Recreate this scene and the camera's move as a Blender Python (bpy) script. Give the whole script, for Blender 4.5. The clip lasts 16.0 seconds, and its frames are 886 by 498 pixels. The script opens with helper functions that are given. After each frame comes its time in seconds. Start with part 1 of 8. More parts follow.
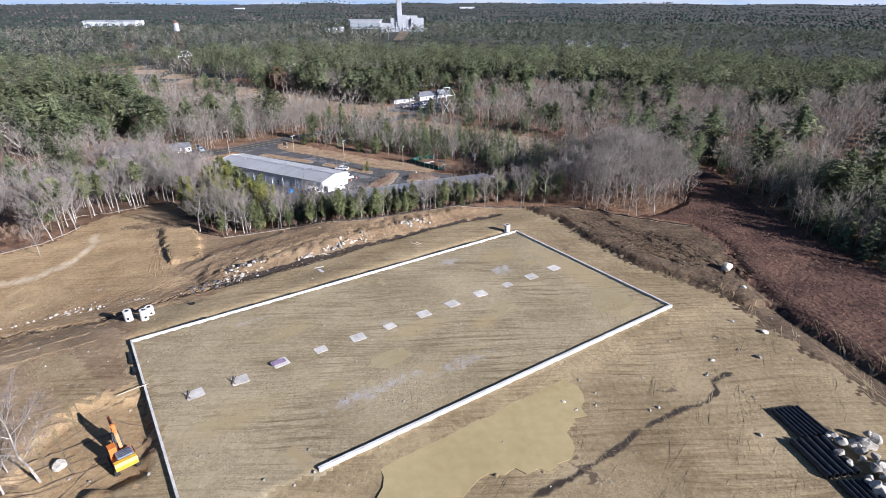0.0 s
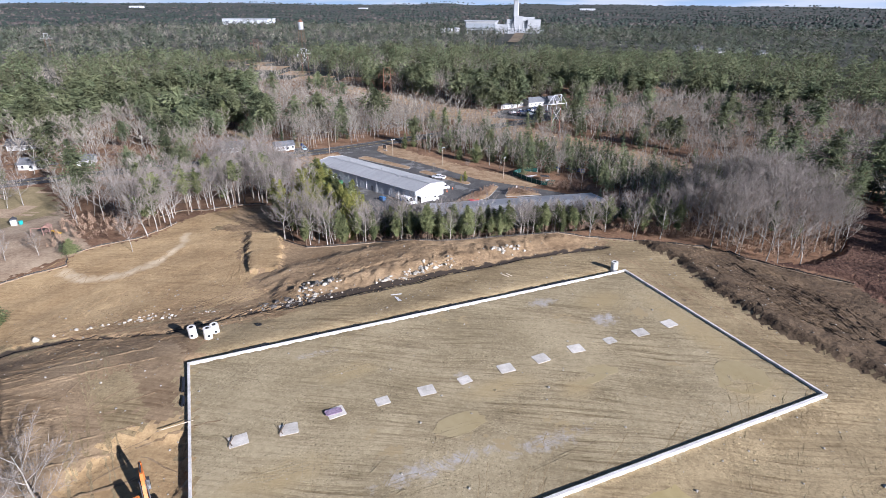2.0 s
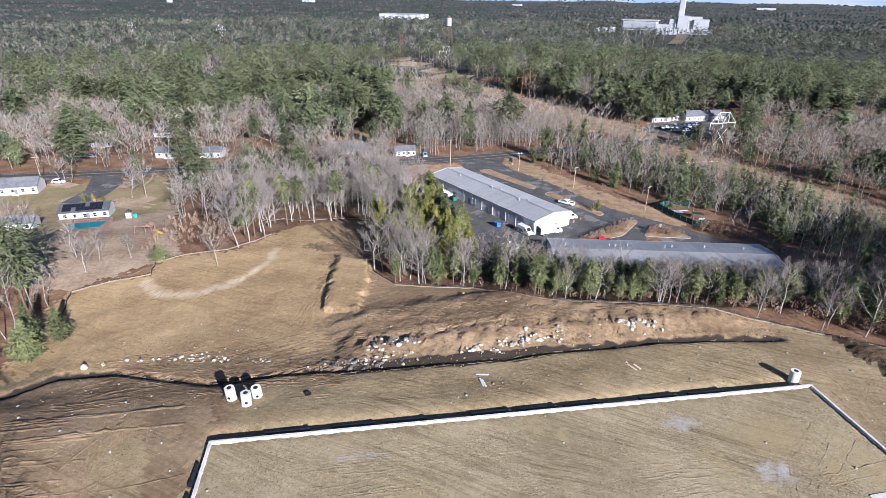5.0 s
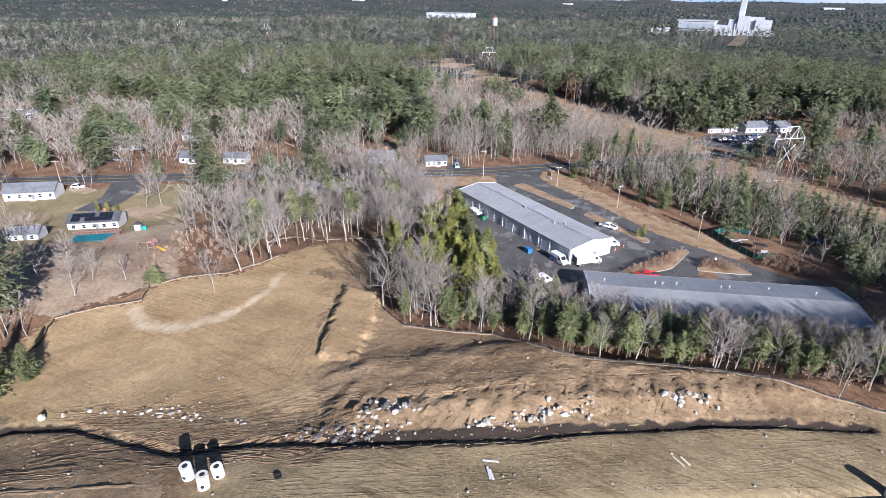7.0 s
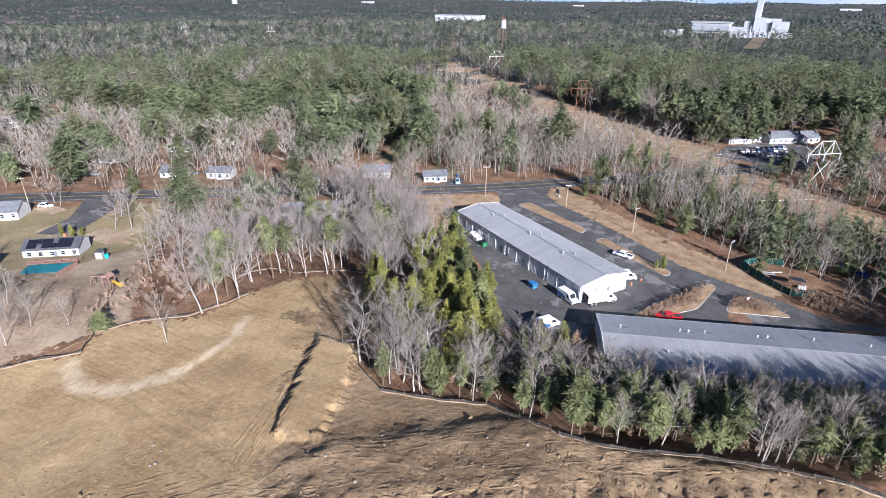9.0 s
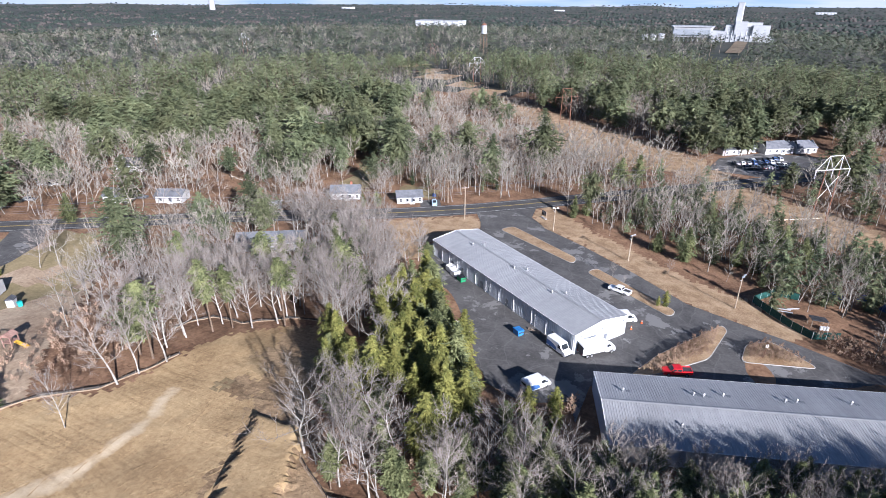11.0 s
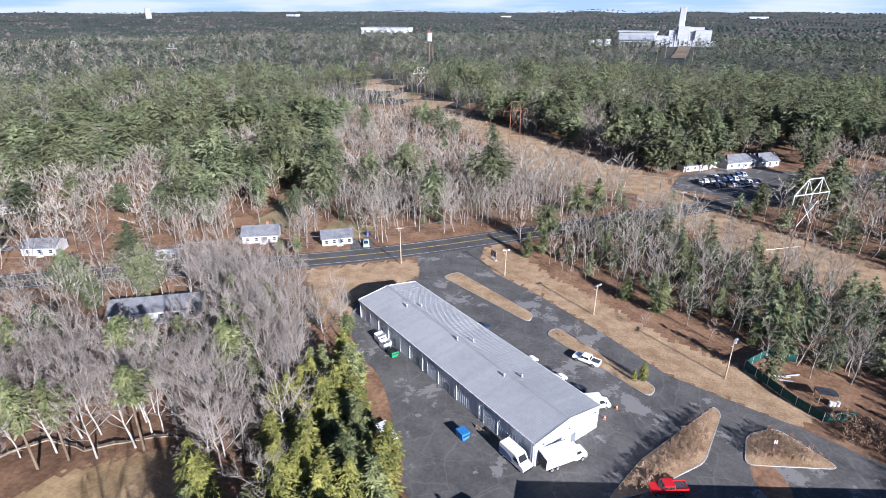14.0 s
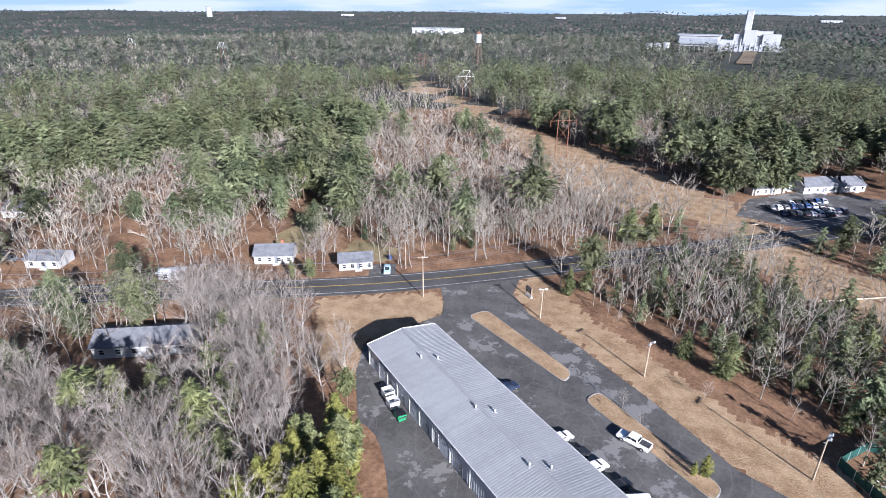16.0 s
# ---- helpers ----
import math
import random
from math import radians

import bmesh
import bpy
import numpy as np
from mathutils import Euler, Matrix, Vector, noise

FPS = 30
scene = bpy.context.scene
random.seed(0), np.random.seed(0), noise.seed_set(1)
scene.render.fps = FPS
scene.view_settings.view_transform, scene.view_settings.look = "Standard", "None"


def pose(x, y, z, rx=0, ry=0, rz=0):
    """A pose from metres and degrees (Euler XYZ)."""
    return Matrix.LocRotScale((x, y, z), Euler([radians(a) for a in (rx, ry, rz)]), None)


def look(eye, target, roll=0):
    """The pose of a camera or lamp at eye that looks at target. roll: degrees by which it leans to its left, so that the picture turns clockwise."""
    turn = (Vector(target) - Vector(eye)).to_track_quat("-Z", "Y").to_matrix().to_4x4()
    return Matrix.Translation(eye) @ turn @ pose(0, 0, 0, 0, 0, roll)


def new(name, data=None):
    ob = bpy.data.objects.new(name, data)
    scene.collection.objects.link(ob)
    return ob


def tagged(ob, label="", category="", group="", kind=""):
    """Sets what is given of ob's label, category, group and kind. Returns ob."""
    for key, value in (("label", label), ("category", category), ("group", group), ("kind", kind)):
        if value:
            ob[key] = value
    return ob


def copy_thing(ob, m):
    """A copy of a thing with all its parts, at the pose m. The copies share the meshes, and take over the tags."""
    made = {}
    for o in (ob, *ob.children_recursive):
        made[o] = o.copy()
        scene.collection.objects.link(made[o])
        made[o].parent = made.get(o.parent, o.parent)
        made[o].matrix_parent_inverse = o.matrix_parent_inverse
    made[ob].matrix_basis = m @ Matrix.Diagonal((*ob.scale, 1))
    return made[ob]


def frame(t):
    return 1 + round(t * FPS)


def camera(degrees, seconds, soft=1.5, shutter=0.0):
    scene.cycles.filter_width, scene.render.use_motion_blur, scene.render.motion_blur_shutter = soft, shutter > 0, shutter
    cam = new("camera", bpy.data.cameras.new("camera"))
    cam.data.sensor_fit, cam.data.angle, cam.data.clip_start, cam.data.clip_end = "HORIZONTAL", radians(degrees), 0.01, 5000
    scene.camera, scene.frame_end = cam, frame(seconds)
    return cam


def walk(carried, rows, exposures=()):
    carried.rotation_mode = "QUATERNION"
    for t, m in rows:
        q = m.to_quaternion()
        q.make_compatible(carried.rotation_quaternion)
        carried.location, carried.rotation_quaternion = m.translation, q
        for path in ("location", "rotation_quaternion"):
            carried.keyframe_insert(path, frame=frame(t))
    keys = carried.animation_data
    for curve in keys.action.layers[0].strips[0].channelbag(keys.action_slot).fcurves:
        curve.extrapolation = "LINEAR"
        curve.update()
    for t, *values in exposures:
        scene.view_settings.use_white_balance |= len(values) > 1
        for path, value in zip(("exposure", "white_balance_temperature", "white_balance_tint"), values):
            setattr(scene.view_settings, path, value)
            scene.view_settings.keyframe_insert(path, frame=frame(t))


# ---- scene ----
cam = camera(77.4, 16.0, 0.6)
PATH = [
    (0, (1.653, -8.913, 54.822), (1.761, -7.097, 53.992), 0.0),
    (0.5, (1.777, -5.392, 54.343), (1.738, -3.57, 53.519), 0.3),
    (1, (2.428, -1.34, 54.473), (2.256, 0.472, 53.644), 0.3),
    (1.5, (2.905, 3.103, 54.644), (2.688, 4.909, 53.812), 0.3),
    (2, (3.007, 7.666, 54.58), (2.764, 9.47, 53.752), 0.3),
    (2.5, (2.905, 12.338, 54.571), (2.65, 14.141, 53.744), 0.3),
    (3, (2.873, 17.297, 54.555), (2.587, 19.094, 53.727), 0.2),
    (3.5, (2.757, 22.022, 54.748), (2.399, 23.805, 53.916), 0.3),
    (4, (2.492, 26.711, 54.604), (2.043, 28.473, 53.771), 0.4),
    (4.5, (2.096, 31.464, 54.697), (1.534, 33.192, 53.861), 0.6),
    (5, (1.323, 36.189, 54.515), (0.639, 37.869, 53.674), 0.7),
    (5.2, (1.113, 38.032, 54.431), (0.393, 39.698, 53.591), 0.7),
    (7.5, (-2.545, 58.85, 55.046), (-3.367, 60.465, 54.199), 0.7),
    (8, (-4.061, 63.419, 55.068), (-4.891, 65.03, 54.223), 0.7),
    (8.5, (-5.146, 68.432, 54.948), (-5.992, 70.037, 54.105), 0.6),
    (10.8, (-13.169, 91.597, 54.479), (-14.021, 93.203, 53.644), 0.4),
    (11, (-13.6, 93.64, 54.184), (-14.406, 95.274, 53.358), 0.3),
    (11.5, (-15.249, 99.09, 54.068), (-15.886, 100.8, 53.25), -0.0),
    (12, (-16.671, 103.767, 53.994), (-17.248, 105.501, 53.182), -0.2),
    (12.5, (-17.706, 108.868, 53.895), (-18.269, 110.608, 53.086), -0.2),
    (13, (-18.796, 113.9, 54.025), (-19.372, 115.636, 53.216), -0.2),
    (13.5, (-19.642, 119.121, 53.965), (-20.278, 120.836, 53.157), -0.1),
    (14, (-20.585, 123.98, 54.091), (-21.255, 125.683, 53.284), 0.0),
    (14.5, (-21.256, 129.025, 53.972), (-21.954, 130.719, 53.169), -0.0),
    (15, (-22.382, 133.923, 54.205), (-23.095, 135.609, 53.399), 0.1),
    (15.5, (-23.5, 138.983, 54.17), (-24.253, 140.652, 53.364), 0.3),
    (16, (-24.609, 143.956, 54.035), (-25.424, 145.595, 53.229), 0.4),
]
walk(cam, [(t, look(eye, target, roll)) for t, eye, target, roll in PATH], [(0, 1.11, 5650, 16), (16, 1.41, 5600, 16)])

# world and sun: low winter sun from behind the flight line
SUN_AZ, SUN_EL = math.atan2(-0.58, 0.81), radians(22)
SUN_DIR = Vector((math.cos(SUN_AZ) * math.cos(SUN_EL), math.sin(SUN_AZ) * math.cos(SUN_EL), math.sin(SUN_EL)))
world = bpy.data.worlds.new("sky")
scene.world = world
world.use_nodes = True
sky = world.node_tree.nodes.new("ShaderNodeTexSky")
sky.sky_type, sky.sun_disc = "NISHITA", False
sky.sun_elevation, sky.sun_rotation = SUN_EL, math.pi / 2 - SUN_AZ
sky.air_density, sky.dust_density, sky.ozone_density = 1.0, 0.4, 2.0
world.node_tree.nodes["Background"].inputs["Strength"].default_value = 0.05
cool = world.node_tree.nodes.new("ShaderNodeMix")
cool.data_type, cool.blend_type = "RGBA", "MULTIPLY"
cool.inputs["Factor"].default_value, cool.inputs["B"].default_value = 1.0, (0.6, 0.635, 0.72, 1)
world.node_tree.links.new(sky.outputs[0], cool.inputs["A"])
world.node_tree.links.new(cool.outputs["Result"], world.node_tree.nodes["Background"].inputs[0])
sun = new("sun", bpy.data.lights.new("sun", "SUN"))
sun.data.energy, sun.data.angle, sun.data.color = 5.0, radians(0.55), (1.0, 0.94, 0.875)
sun.matrix_world = look(SUN_DIR * 300, (0, 0, 0))

rng = np.random.default_rng(7)

# ---- materials ----


def material(name, c1, c2, scale=1.0, rough=0.85, bump=0.0, metal=0.0, fine=None, island=0.0, perobject=0.0, bump_scale=None, coat=0.0, pertree=0.0):
    """Two tones mixed by noise at two scales, with bump and optional variation per piece."""
    m = bpy.data.materials.new(name)
    m.use_nodes = True
    nt, b = m.node_tree, m.node_tree.nodes["Principled BSDF"]
    n, link = nt.nodes.new, nt.links.new
    tc = n("ShaderNodeTexCoord")
    geo = n("ShaderNodeNewGeometry")
    n1, n2 = n("ShaderNodeTexNoise"), n("ShaderNodeTexNoise")
    n1.inputs["Scale"].default_value, n1.inputs["Detail"].default_value = scale, 7
    n2.inputs["Scale"].default_value, n2.inputs["Detail"].default_value = fine or scale * 9, 4
    n1.inputs["Roughness"].default_value = 0.6
    for x in (n1, n2):
        link(geo.outputs["Position"], x.inputs["Vector"])
    mul = n("ShaderNodeMath")
    mul.operation = "MULTIPLY_ADD"
    link(n2.outputs["Fac"], mul.inputs[0])
    mul.inputs[1].default_value = 0.55
    link(n1.outputs["Fac"], mul.inputs[2])
    ramp = n("ShaderNodeValToRGB")
    ramp.color_ramp.elements[0].position, ramp.color_ramp.elements[1].position = 0.6, 0.95
    ramp.color_ramp.elements[0].color, ramp.color_ramp.elements[1].color = (*c1, 1), (*c2, 1)
    link(mul.outputs[0], ramp.inputs[0])
    out = ramp.outputs[0]
    if island or perobject:
        info = n("ShaderNodeObjectInfo")
        hsv = n("ShaderNodeHueSaturation")
        r = n("ShaderNodeMapRange")
        amount = island or perobject
        link(geo.outputs["Random Per Island"] if island else info.outputs["Random"], r.inputs[0])
        r.inputs[3].default_value, r.inputs[4].default_value = 1 - amount, 1 + amount
        link(r.outputs[0], hsv.inputs["Value"])
        link(out, hsv.inputs["Color"])
        out = hsv.outputs[0]
    if pertree:
        # each tree a little lighter or darker, and warmer or cooler, than its neighbours
        own, tone = n("ShaderNodeAttribute"), n("ShaderNodeHueSaturation")
        own.attribute_name = "tint"
        for lo, hi, socket in ((1 - pertree, 1 + pertree, "Value"), (0.5 - 0.05 * pertree, 0.5 + 0.05 * pertree, "Hue")):
            r = n("ShaderNodeMapRange")
            link(own.outputs["Fac"], r.inputs[0])
            r.inputs[3].default_value, r.inputs[4].default_value = lo, hi
            link(r.outputs[0], tone.inputs[socket])
        link(out, tone.inputs["Color"])
        out = tone.outputs[0]
    link(out, b.inputs["Base Color"])
    b.inputs["Roughness"].default_value, b.inputs["Metallic"].default_value = rough, metal
    b.inputs["Specular IOR Level"].default_value = 0.3 if rough > 0.6 else 0.5
    if coat:
        b.inputs["Coat Weight"].default_value = coat
    if bump:
        bm_ = n("ShaderNodeBump")
        n3 = n("ShaderNodeTexNoise")
        n3.inputs["Scale"].default_value, n3.inputs["Detail"].default_value = bump_scale or scale * 4, 6
        link(geo.outputs["Position"], n3.inputs["Vector"])
        bm_.inputs["Strength"].default_value, bm_.inputs["Distance"].default_value = 1.0, bump
        link(n3.outputs["Fac"], bm_.inputs["Height"])
        link(bm_.outputs[0], b.inputs["Normal"])
    return m


def add_tracks(m, angle, amount=0.35, scale=1.6, dark=(0.55, 0.5, 0.45), seed=0.0, relief=0.1):
    """Blade and wheel marks: long thin streaks that come and go over a soil."""
    nt, b = m.node_tree, m.node_tree.nodes["Principled BSDF"]
    n, link = nt.nodes.new, nt.links.new
    geo, mp = n("ShaderNodeNewGeometry"), n("ShaderNodeMapping")
    mp.inputs["Rotation"].default_value = (0, 0, -angle)
    mp.inputs["Scale"].default_value = (0.05, 1.0, 1.0)
    mp.inputs["Location"].default_value = (seed, seed * 3, 0)
    warp = n("ShaderNodeTexNoise")
    warp.inputs["Scale"].default_value, warp.inputs["Detail"].default_value = 0.02, 2
    link(geo.outputs["Position"], warp.inputs["Vector"])
    add = n("ShaderNodeVectorMath")
    add.operation = "MULTIPLY_ADD"
    link(warp.outputs["Color"], add.inputs[0])
    add.inputs[1].default_value = (9, 9, 0)
    link(geo.outputs["Position"], add.inputs[2])
    link(add.outputs[0], mp.inputs["Vector"])
    tx = n("ShaderNodeTexNoise")
    tx.inputs["Scale"].default_value, tx.inputs["Detail"].default_value, tx.inputs["Roughness"].default_value = scale, 6, 0.7
    link(mp.outputs[0], tx.inputs["Vector"])
    ramp = n("ShaderNodeValToRGB")
    ramp.color_ramp.elements[0].position, ramp.color_ramp.elements[1].position = 0.36, 0.52
    ramp.color_ramp.elements[0].color, ramp.color_ramp.elements[1].color = (*dark, 1), (1.06, 1.06, 1.06, 1)
    link(tx.outputs["Fac"], ramp.inputs[0])
    # where the marks show
    where = n("ShaderNodeTexNoise")
    where.inputs["Scale"].default_value, where.inputs["Detail"].default_value = 0.06, 3
    moved = n("ShaderNodeVectorMath")
    moved.inputs[1].default_value = (40 + 13 * seed, seed, 0)
    link(geo.outputs["Position"], moved.inputs[0])
    link(moved.outputs[0], where.inputs["Vector"])
    r = n("ShaderNodeMapRange")
    link(where.outputs["Fac"], r.inputs[0])
    r.inputs[1].default_value, r.inputs[2].default_value, r.inputs[4].default_value = 0.40, 0.62, amount
    mix = n("ShaderNodeMix")
    mix.data_type, mix.blend_type = "RGBA", "MULTIPLY"
    link(r.outputs[0], mix.inputs["Factor"])
    link(b.inputs["Base Color"].links[0].from_socket, mix.inputs["A"])
    link(ramp.outputs[0], mix.inputs["B"])
    link(mix.outputs["Result"], b.inputs["Base Color"])
    if b.inputs["Normal"].links:
        oldn = b.inputs["Normal"].links[0].from_node
        while oldn.inputs["Normal"].links:
            oldn = oldn.inputs["Normal"].links[0].from_node
        b2 = n("ShaderNodeBump")
        b2.inputs["Distance"].default_value = relief
        link(r.outputs[0], b2.inputs["Strength"])
        link(tx.outputs["Fac"], b2.inputs["Height"])
        link(b2.outputs[0], oldn.inputs["Normal"])
    return m


def add_clods(m, size=2.6, amount=0.8, dark=0.42, light=1.5):
    """Clods, crumbs and small stones: sharp dark and pale specks in uneven drifts."""
    nt, b = m.node_tree, m.node_tree.nodes["Principled BSDF"]
    n, link = nt.nodes.new, nt.links.new
    geo = n("ShaderNodeNewGeometry")
    tx, where = n("ShaderNodeTexNoise"), n("ShaderNodeTexNoise")
    tx.inputs["Scale"].default_value, tx.inputs["Detail"].default_value, tx.inputs["Roughness"].default_value = size, 5, 0.75
    where.inputs["Scale"].default_value, where.inputs["Detail"].default_value = 0.11, 4
    for t_ in (tx, where):
        link(geo.outputs["Position"], t_.inputs["Vector"])
    ramp = n("ShaderNodeValToRGB")
    e = ramp.color_ramp.elements
    e[0].position, e[1].position = 0.36, 0.44
    e[0].color, e[1].color = (dark, dark * 0.97, dark * 0.94, 1), (1, 1, 1, 1)
    for p_, c_ in ((0.57, 1.0), (0.63, light)):
        k = e.new(p_)
        k.color = (c_, c_, c_, 1)
    link(tx.outputs["Fac"], ramp.inputs[0])
    r = n("ShaderNodeMapRange")
    link(where.outputs["Fac"], r.inputs[0])
    r.inputs[1].default_value, r.inputs[2].default_value, r.inputs[3].default_value, r.inputs[4].default_value = 0.35, 0.65, amount * 0.3, amount
    mix = n("ShaderNodeMix")
    mix.data_type, mix.blend_type = "RGBA", "MULTIPLY"
    link(r.outputs[0], mix.inputs["Factor"])
    link(b.inputs["Base Color"].links[0].from_socket, mix.inputs["A"])
    link(ramp.outputs[0], mix.inputs["B"])
    link(mix.outputs["Result"], b.inputs["Base Color"])
    if b.inputs["Normal"].links:
        oldn = b.inputs["Normal"].links[0].from_node
        while oldn.inputs["Normal"].links:
            oldn = oldn.inputs["Normal"].links[0].from_node
        lump = n("ShaderNodeBump")
        lump.inputs["Distance"].default_value = 0.32 / size
        link(r.outputs[0], lump.inputs["Strength"])
        link(tx.outputs["Fac"], lump.inputs["Height"])
        link(lump.outputs[0], oldn.inputs["Normal"])
    return m


M = {}
M["litter"] = add_clods(material("leaf_litter", (0.12, 0.066, 0.036), (0.275, 0.162, 0.092), 0.15, 0.95, 0.12), 1.6)
M["soil"] = add_clods(add_tracks(add_tracks(material("site_soil", (0.215, 0.16, 0.085), (0.36, 0.28, 0.157), 0.07, 0.95, 0.05, bump_scale=2.2, fine=1.3), 0.54, 0.9), -0.5, 0.6, 1.2, seed=7.0), 3.2, 0.9)
M["brown"] = add_clods(add_tracks(add_tracks(material("brown_soil", (0.195, 0.134, 0.076), (0.325, 0.236, 0.14), 0.08, 0.95, 0.06, bump_scale=1.8, fine=1.3), 0.54, 1.0, 1.0), 1.9, 0.6, 1.2, seed=4.0), 2.8, 0.8)
M["pad"] = add_clods(add_tracks(add_tracks(material("pad_soil", (0.25, 0.2, 0.115), (0.385, 0.316, 0.193), 0.06, 0.95, 0.035, bump_scale=3.0, fine=1.4), 0.54, 1.0, dark=(0.55, 0.51, 0.45)), 0.7, 0.6, 1.3, seed=5.0), 3.2, 1.0, 0.36)
M["bank"] = add_clods(add_tracks(material("bank_soil", (0.185, 0.122, 0.066), (0.355, 0.25, 0.142), 0.1, 0.95, 0.2, bump_scale=0.8, fine=1.2), 0.3, 0.7, 1.3, seed=3.0, relief=0.12), 2.0, 1.0)
M["ochre"] = add_clods(add_tracks(material("ochre_soil", (0.285, 0.19, 0.094), (0.46, 0.33, 0.172), 0.08, 0.95, 0.05, bump_scale=2.0, fine=1.3), 0.9, 0.6, 1.2, seed=9.0), 2.8, 0.75)
M["sand"] = add_clods(material("pale_sand", (0.34, 0.25, 0.155), (0.48, 0.395, 0.285), 0.25, 0.95, 0.1), 2.0, 0.5)
M["spoil"] = add_clods(add_tracks(material("spoil_soil", (0.06, 0.04, 0.023), (0.165, 0.114, 0.067), 0.16, 0.95, 0.25, bump_scale=1.1, fine=1.2), 1.2, 0.9, 1.0, seed=11.0, relief=0.2), 1.6, 1.0)
M["damp"] = material("damp_soil", (0.045, 0.034, 0.024), (0.12, 0.09, 0.06), 0.4, 0.7, 0.3, bump_scale=1.5)
M["straw"] = add_clods(material("dead_grass", (0.235, 0.15, 0.08), (0.42, 0.3, 0.18), 0.25, 0.95, 0.15, bump_scale=5, fine=3.0), 1.4, 0.7, 0.6, 1.25)
# heath tone lowered: shade from woods and clouds is part of this colour
M["heath"] = add_clods(material("heath", (0.05, 0.024, 0.016), (0.135, 0.074, 0.048), 0.14, 0.95, 0.5, bump_scale=1.2, fine=1.5), 1.5, 0.9)
M["lawn"] = material("winter_lawn", (0.19, 0.155, 0.075), (0.31, 0.24, 0.13), 0.12, 0.95, 0.08, fine=1.5)
M["yard"] = add_clods(material("garden_litter", (0.26, 0.18, 0.115), (0.46, 0.355, 0.24), 0.1, 0.95, 0.1, fine=1.2), 1.5, 0.7, 0.6)
# distant woods floor: the shade under its crowns is in this dark tone
M["far"] = material("shaded_far_woods", (0.026, 0.034, 0.027), (0.07, 0.066, 0.054), 0.006, 0.95, 1.0, fine=0.06, bump_scale=0.05)
M["asphalt"] = material("asphalt", (0.066, 0.063, 0.06), (0.115, 0.11, 0.103), 0.2, 0.8, 0.03)


def add_cracks(m, pale=(0.19, 0.184, 0.174), patch=0.55, crack=0.25, shift=0.0, size=0.13):
    """Worn pale patches with clear edges, and sealed cracks, on old asphalt."""
    nt, b = m.node_tree, m.node_tree.nodes["Principled BSDF"]
    n, link = nt.nodes.new, nt.links.new
    geo = n("ShaderNodeNewGeometry")
    noise_ = n("ShaderNodeTexNoise")
    noise_.inputs["Scale"].default_value, noise_.inputs["Detail"].default_value, noise_.inputs["Roughness"].default_value = size, 8, 0.66
    moved = n("ShaderNodeVectorMath")
    link(geo.outputs["Position"], moved.inputs[0])
    moved.inputs[1].default_value = (shift, shift, 0)
    link(moved.outputs[0], noise_.inputs["Vector"])
    r1_ = n("ShaderNodeValToRGB")
    r1_.color_ramp.elements[0].position, r1_.color_ramp.elements[1].position = patch, patch + 0.02
    link(noise_.outputs["Fac"], r1_.inputs[0])
    vor = n("ShaderNodeTexVoronoi")
    vor.feature = "DISTANCE_TO_EDGE"
    vor.inputs["Scale"].default_value = 0.16
    bend = n("ShaderNodeVectorMath")
    bend.operation = "MULTIPLY_ADD"
    link(noise_.outputs["Color"], bend.inputs[0])
    bend.inputs[1].default_value = (3, 3, 0)
    link(geo.outputs["Position"], bend.inputs[2])
    link(bend.outputs[0], vor.inputs["Vector"])
    r2_ = n("ShaderNodeValToRGB")
    r2_.color_ramp.elements[0].position, r2_.color_ramp.elements[1].position = 0.008, 0.018
    r2_.color_ramp.elements[0].color, r2_.color_ramp.elements[1].color = (crack, crack, crack, 1), (0, 0, 0, 1)
    link(vor.outputs["Distance"], r2_.inputs[0])
    mx = n("ShaderNodeMath")
    mx.operation = "MAXIMUM"
    link(r1_.outputs[0], mx.inputs[0])
    link(r2_.outputs[0], mx.inputs[1])
    mix = n("ShaderNodeMix")
    mix.data_type = "RGBA"
    link(mx.outputs[0], mix.inputs["Factor"])
    link(b.inputs["Base Color"].links[0].from_socket, mix.inputs["A"])
    mix.inputs["B"].default_value = (*pale, 1)
    link(mix.outputs["Result"], b.inputs["Base Color"])
    return m


def add_share(m, name, colour, lo, hi):
    """A second soil that takes over, in ragged patches, by a share kept on the ground's points."""
    nt, b = m.node_tree, m.node_tree.nodes["Principled BSDF"]
    n, link = nt.nodes.new, nt.links.new
    at, tx = n("ShaderNodeAttribute"), n("ShaderNodeTexNoise")
    at.attribute_name = name
    tx.inputs["Scale"].default_value, tx.inputs["Detail"].default_value, tx.inputs["Roughness"].default_value = 0.5, 6, 0.7
    geo = n("ShaderNodeNewGeometry")
    link(geo.outputs["Position"], tx.inputs["Vector"])
    add = n("ShaderNodeMath")
    add.operation = "MULTIPLY_ADD"
    link(tx.outputs["Fac"], add.inputs[0])
    add.inputs[1].default_value = 0.9
    link(at.outputs["Fac"], add.inputs[2])
    r = n("ShaderNodeMapRange")
    link(add.outputs[0], r.inputs[0])
    r.inputs[1].default_value, r.inputs[2].default_value = lo, hi
    mix = n("ShaderNodeMix")
    mix.data_type = "RGBA"
    link(r.outputs[0], mix.inputs["Factor"])
    link(b.inputs["Base Color"].links[0].from_socket, mix.inputs["A"])
    mix.inputs["B"].default_value = (*colour, 1)
    link(mix.outputs["Result"], b.inputs["Base Color"])


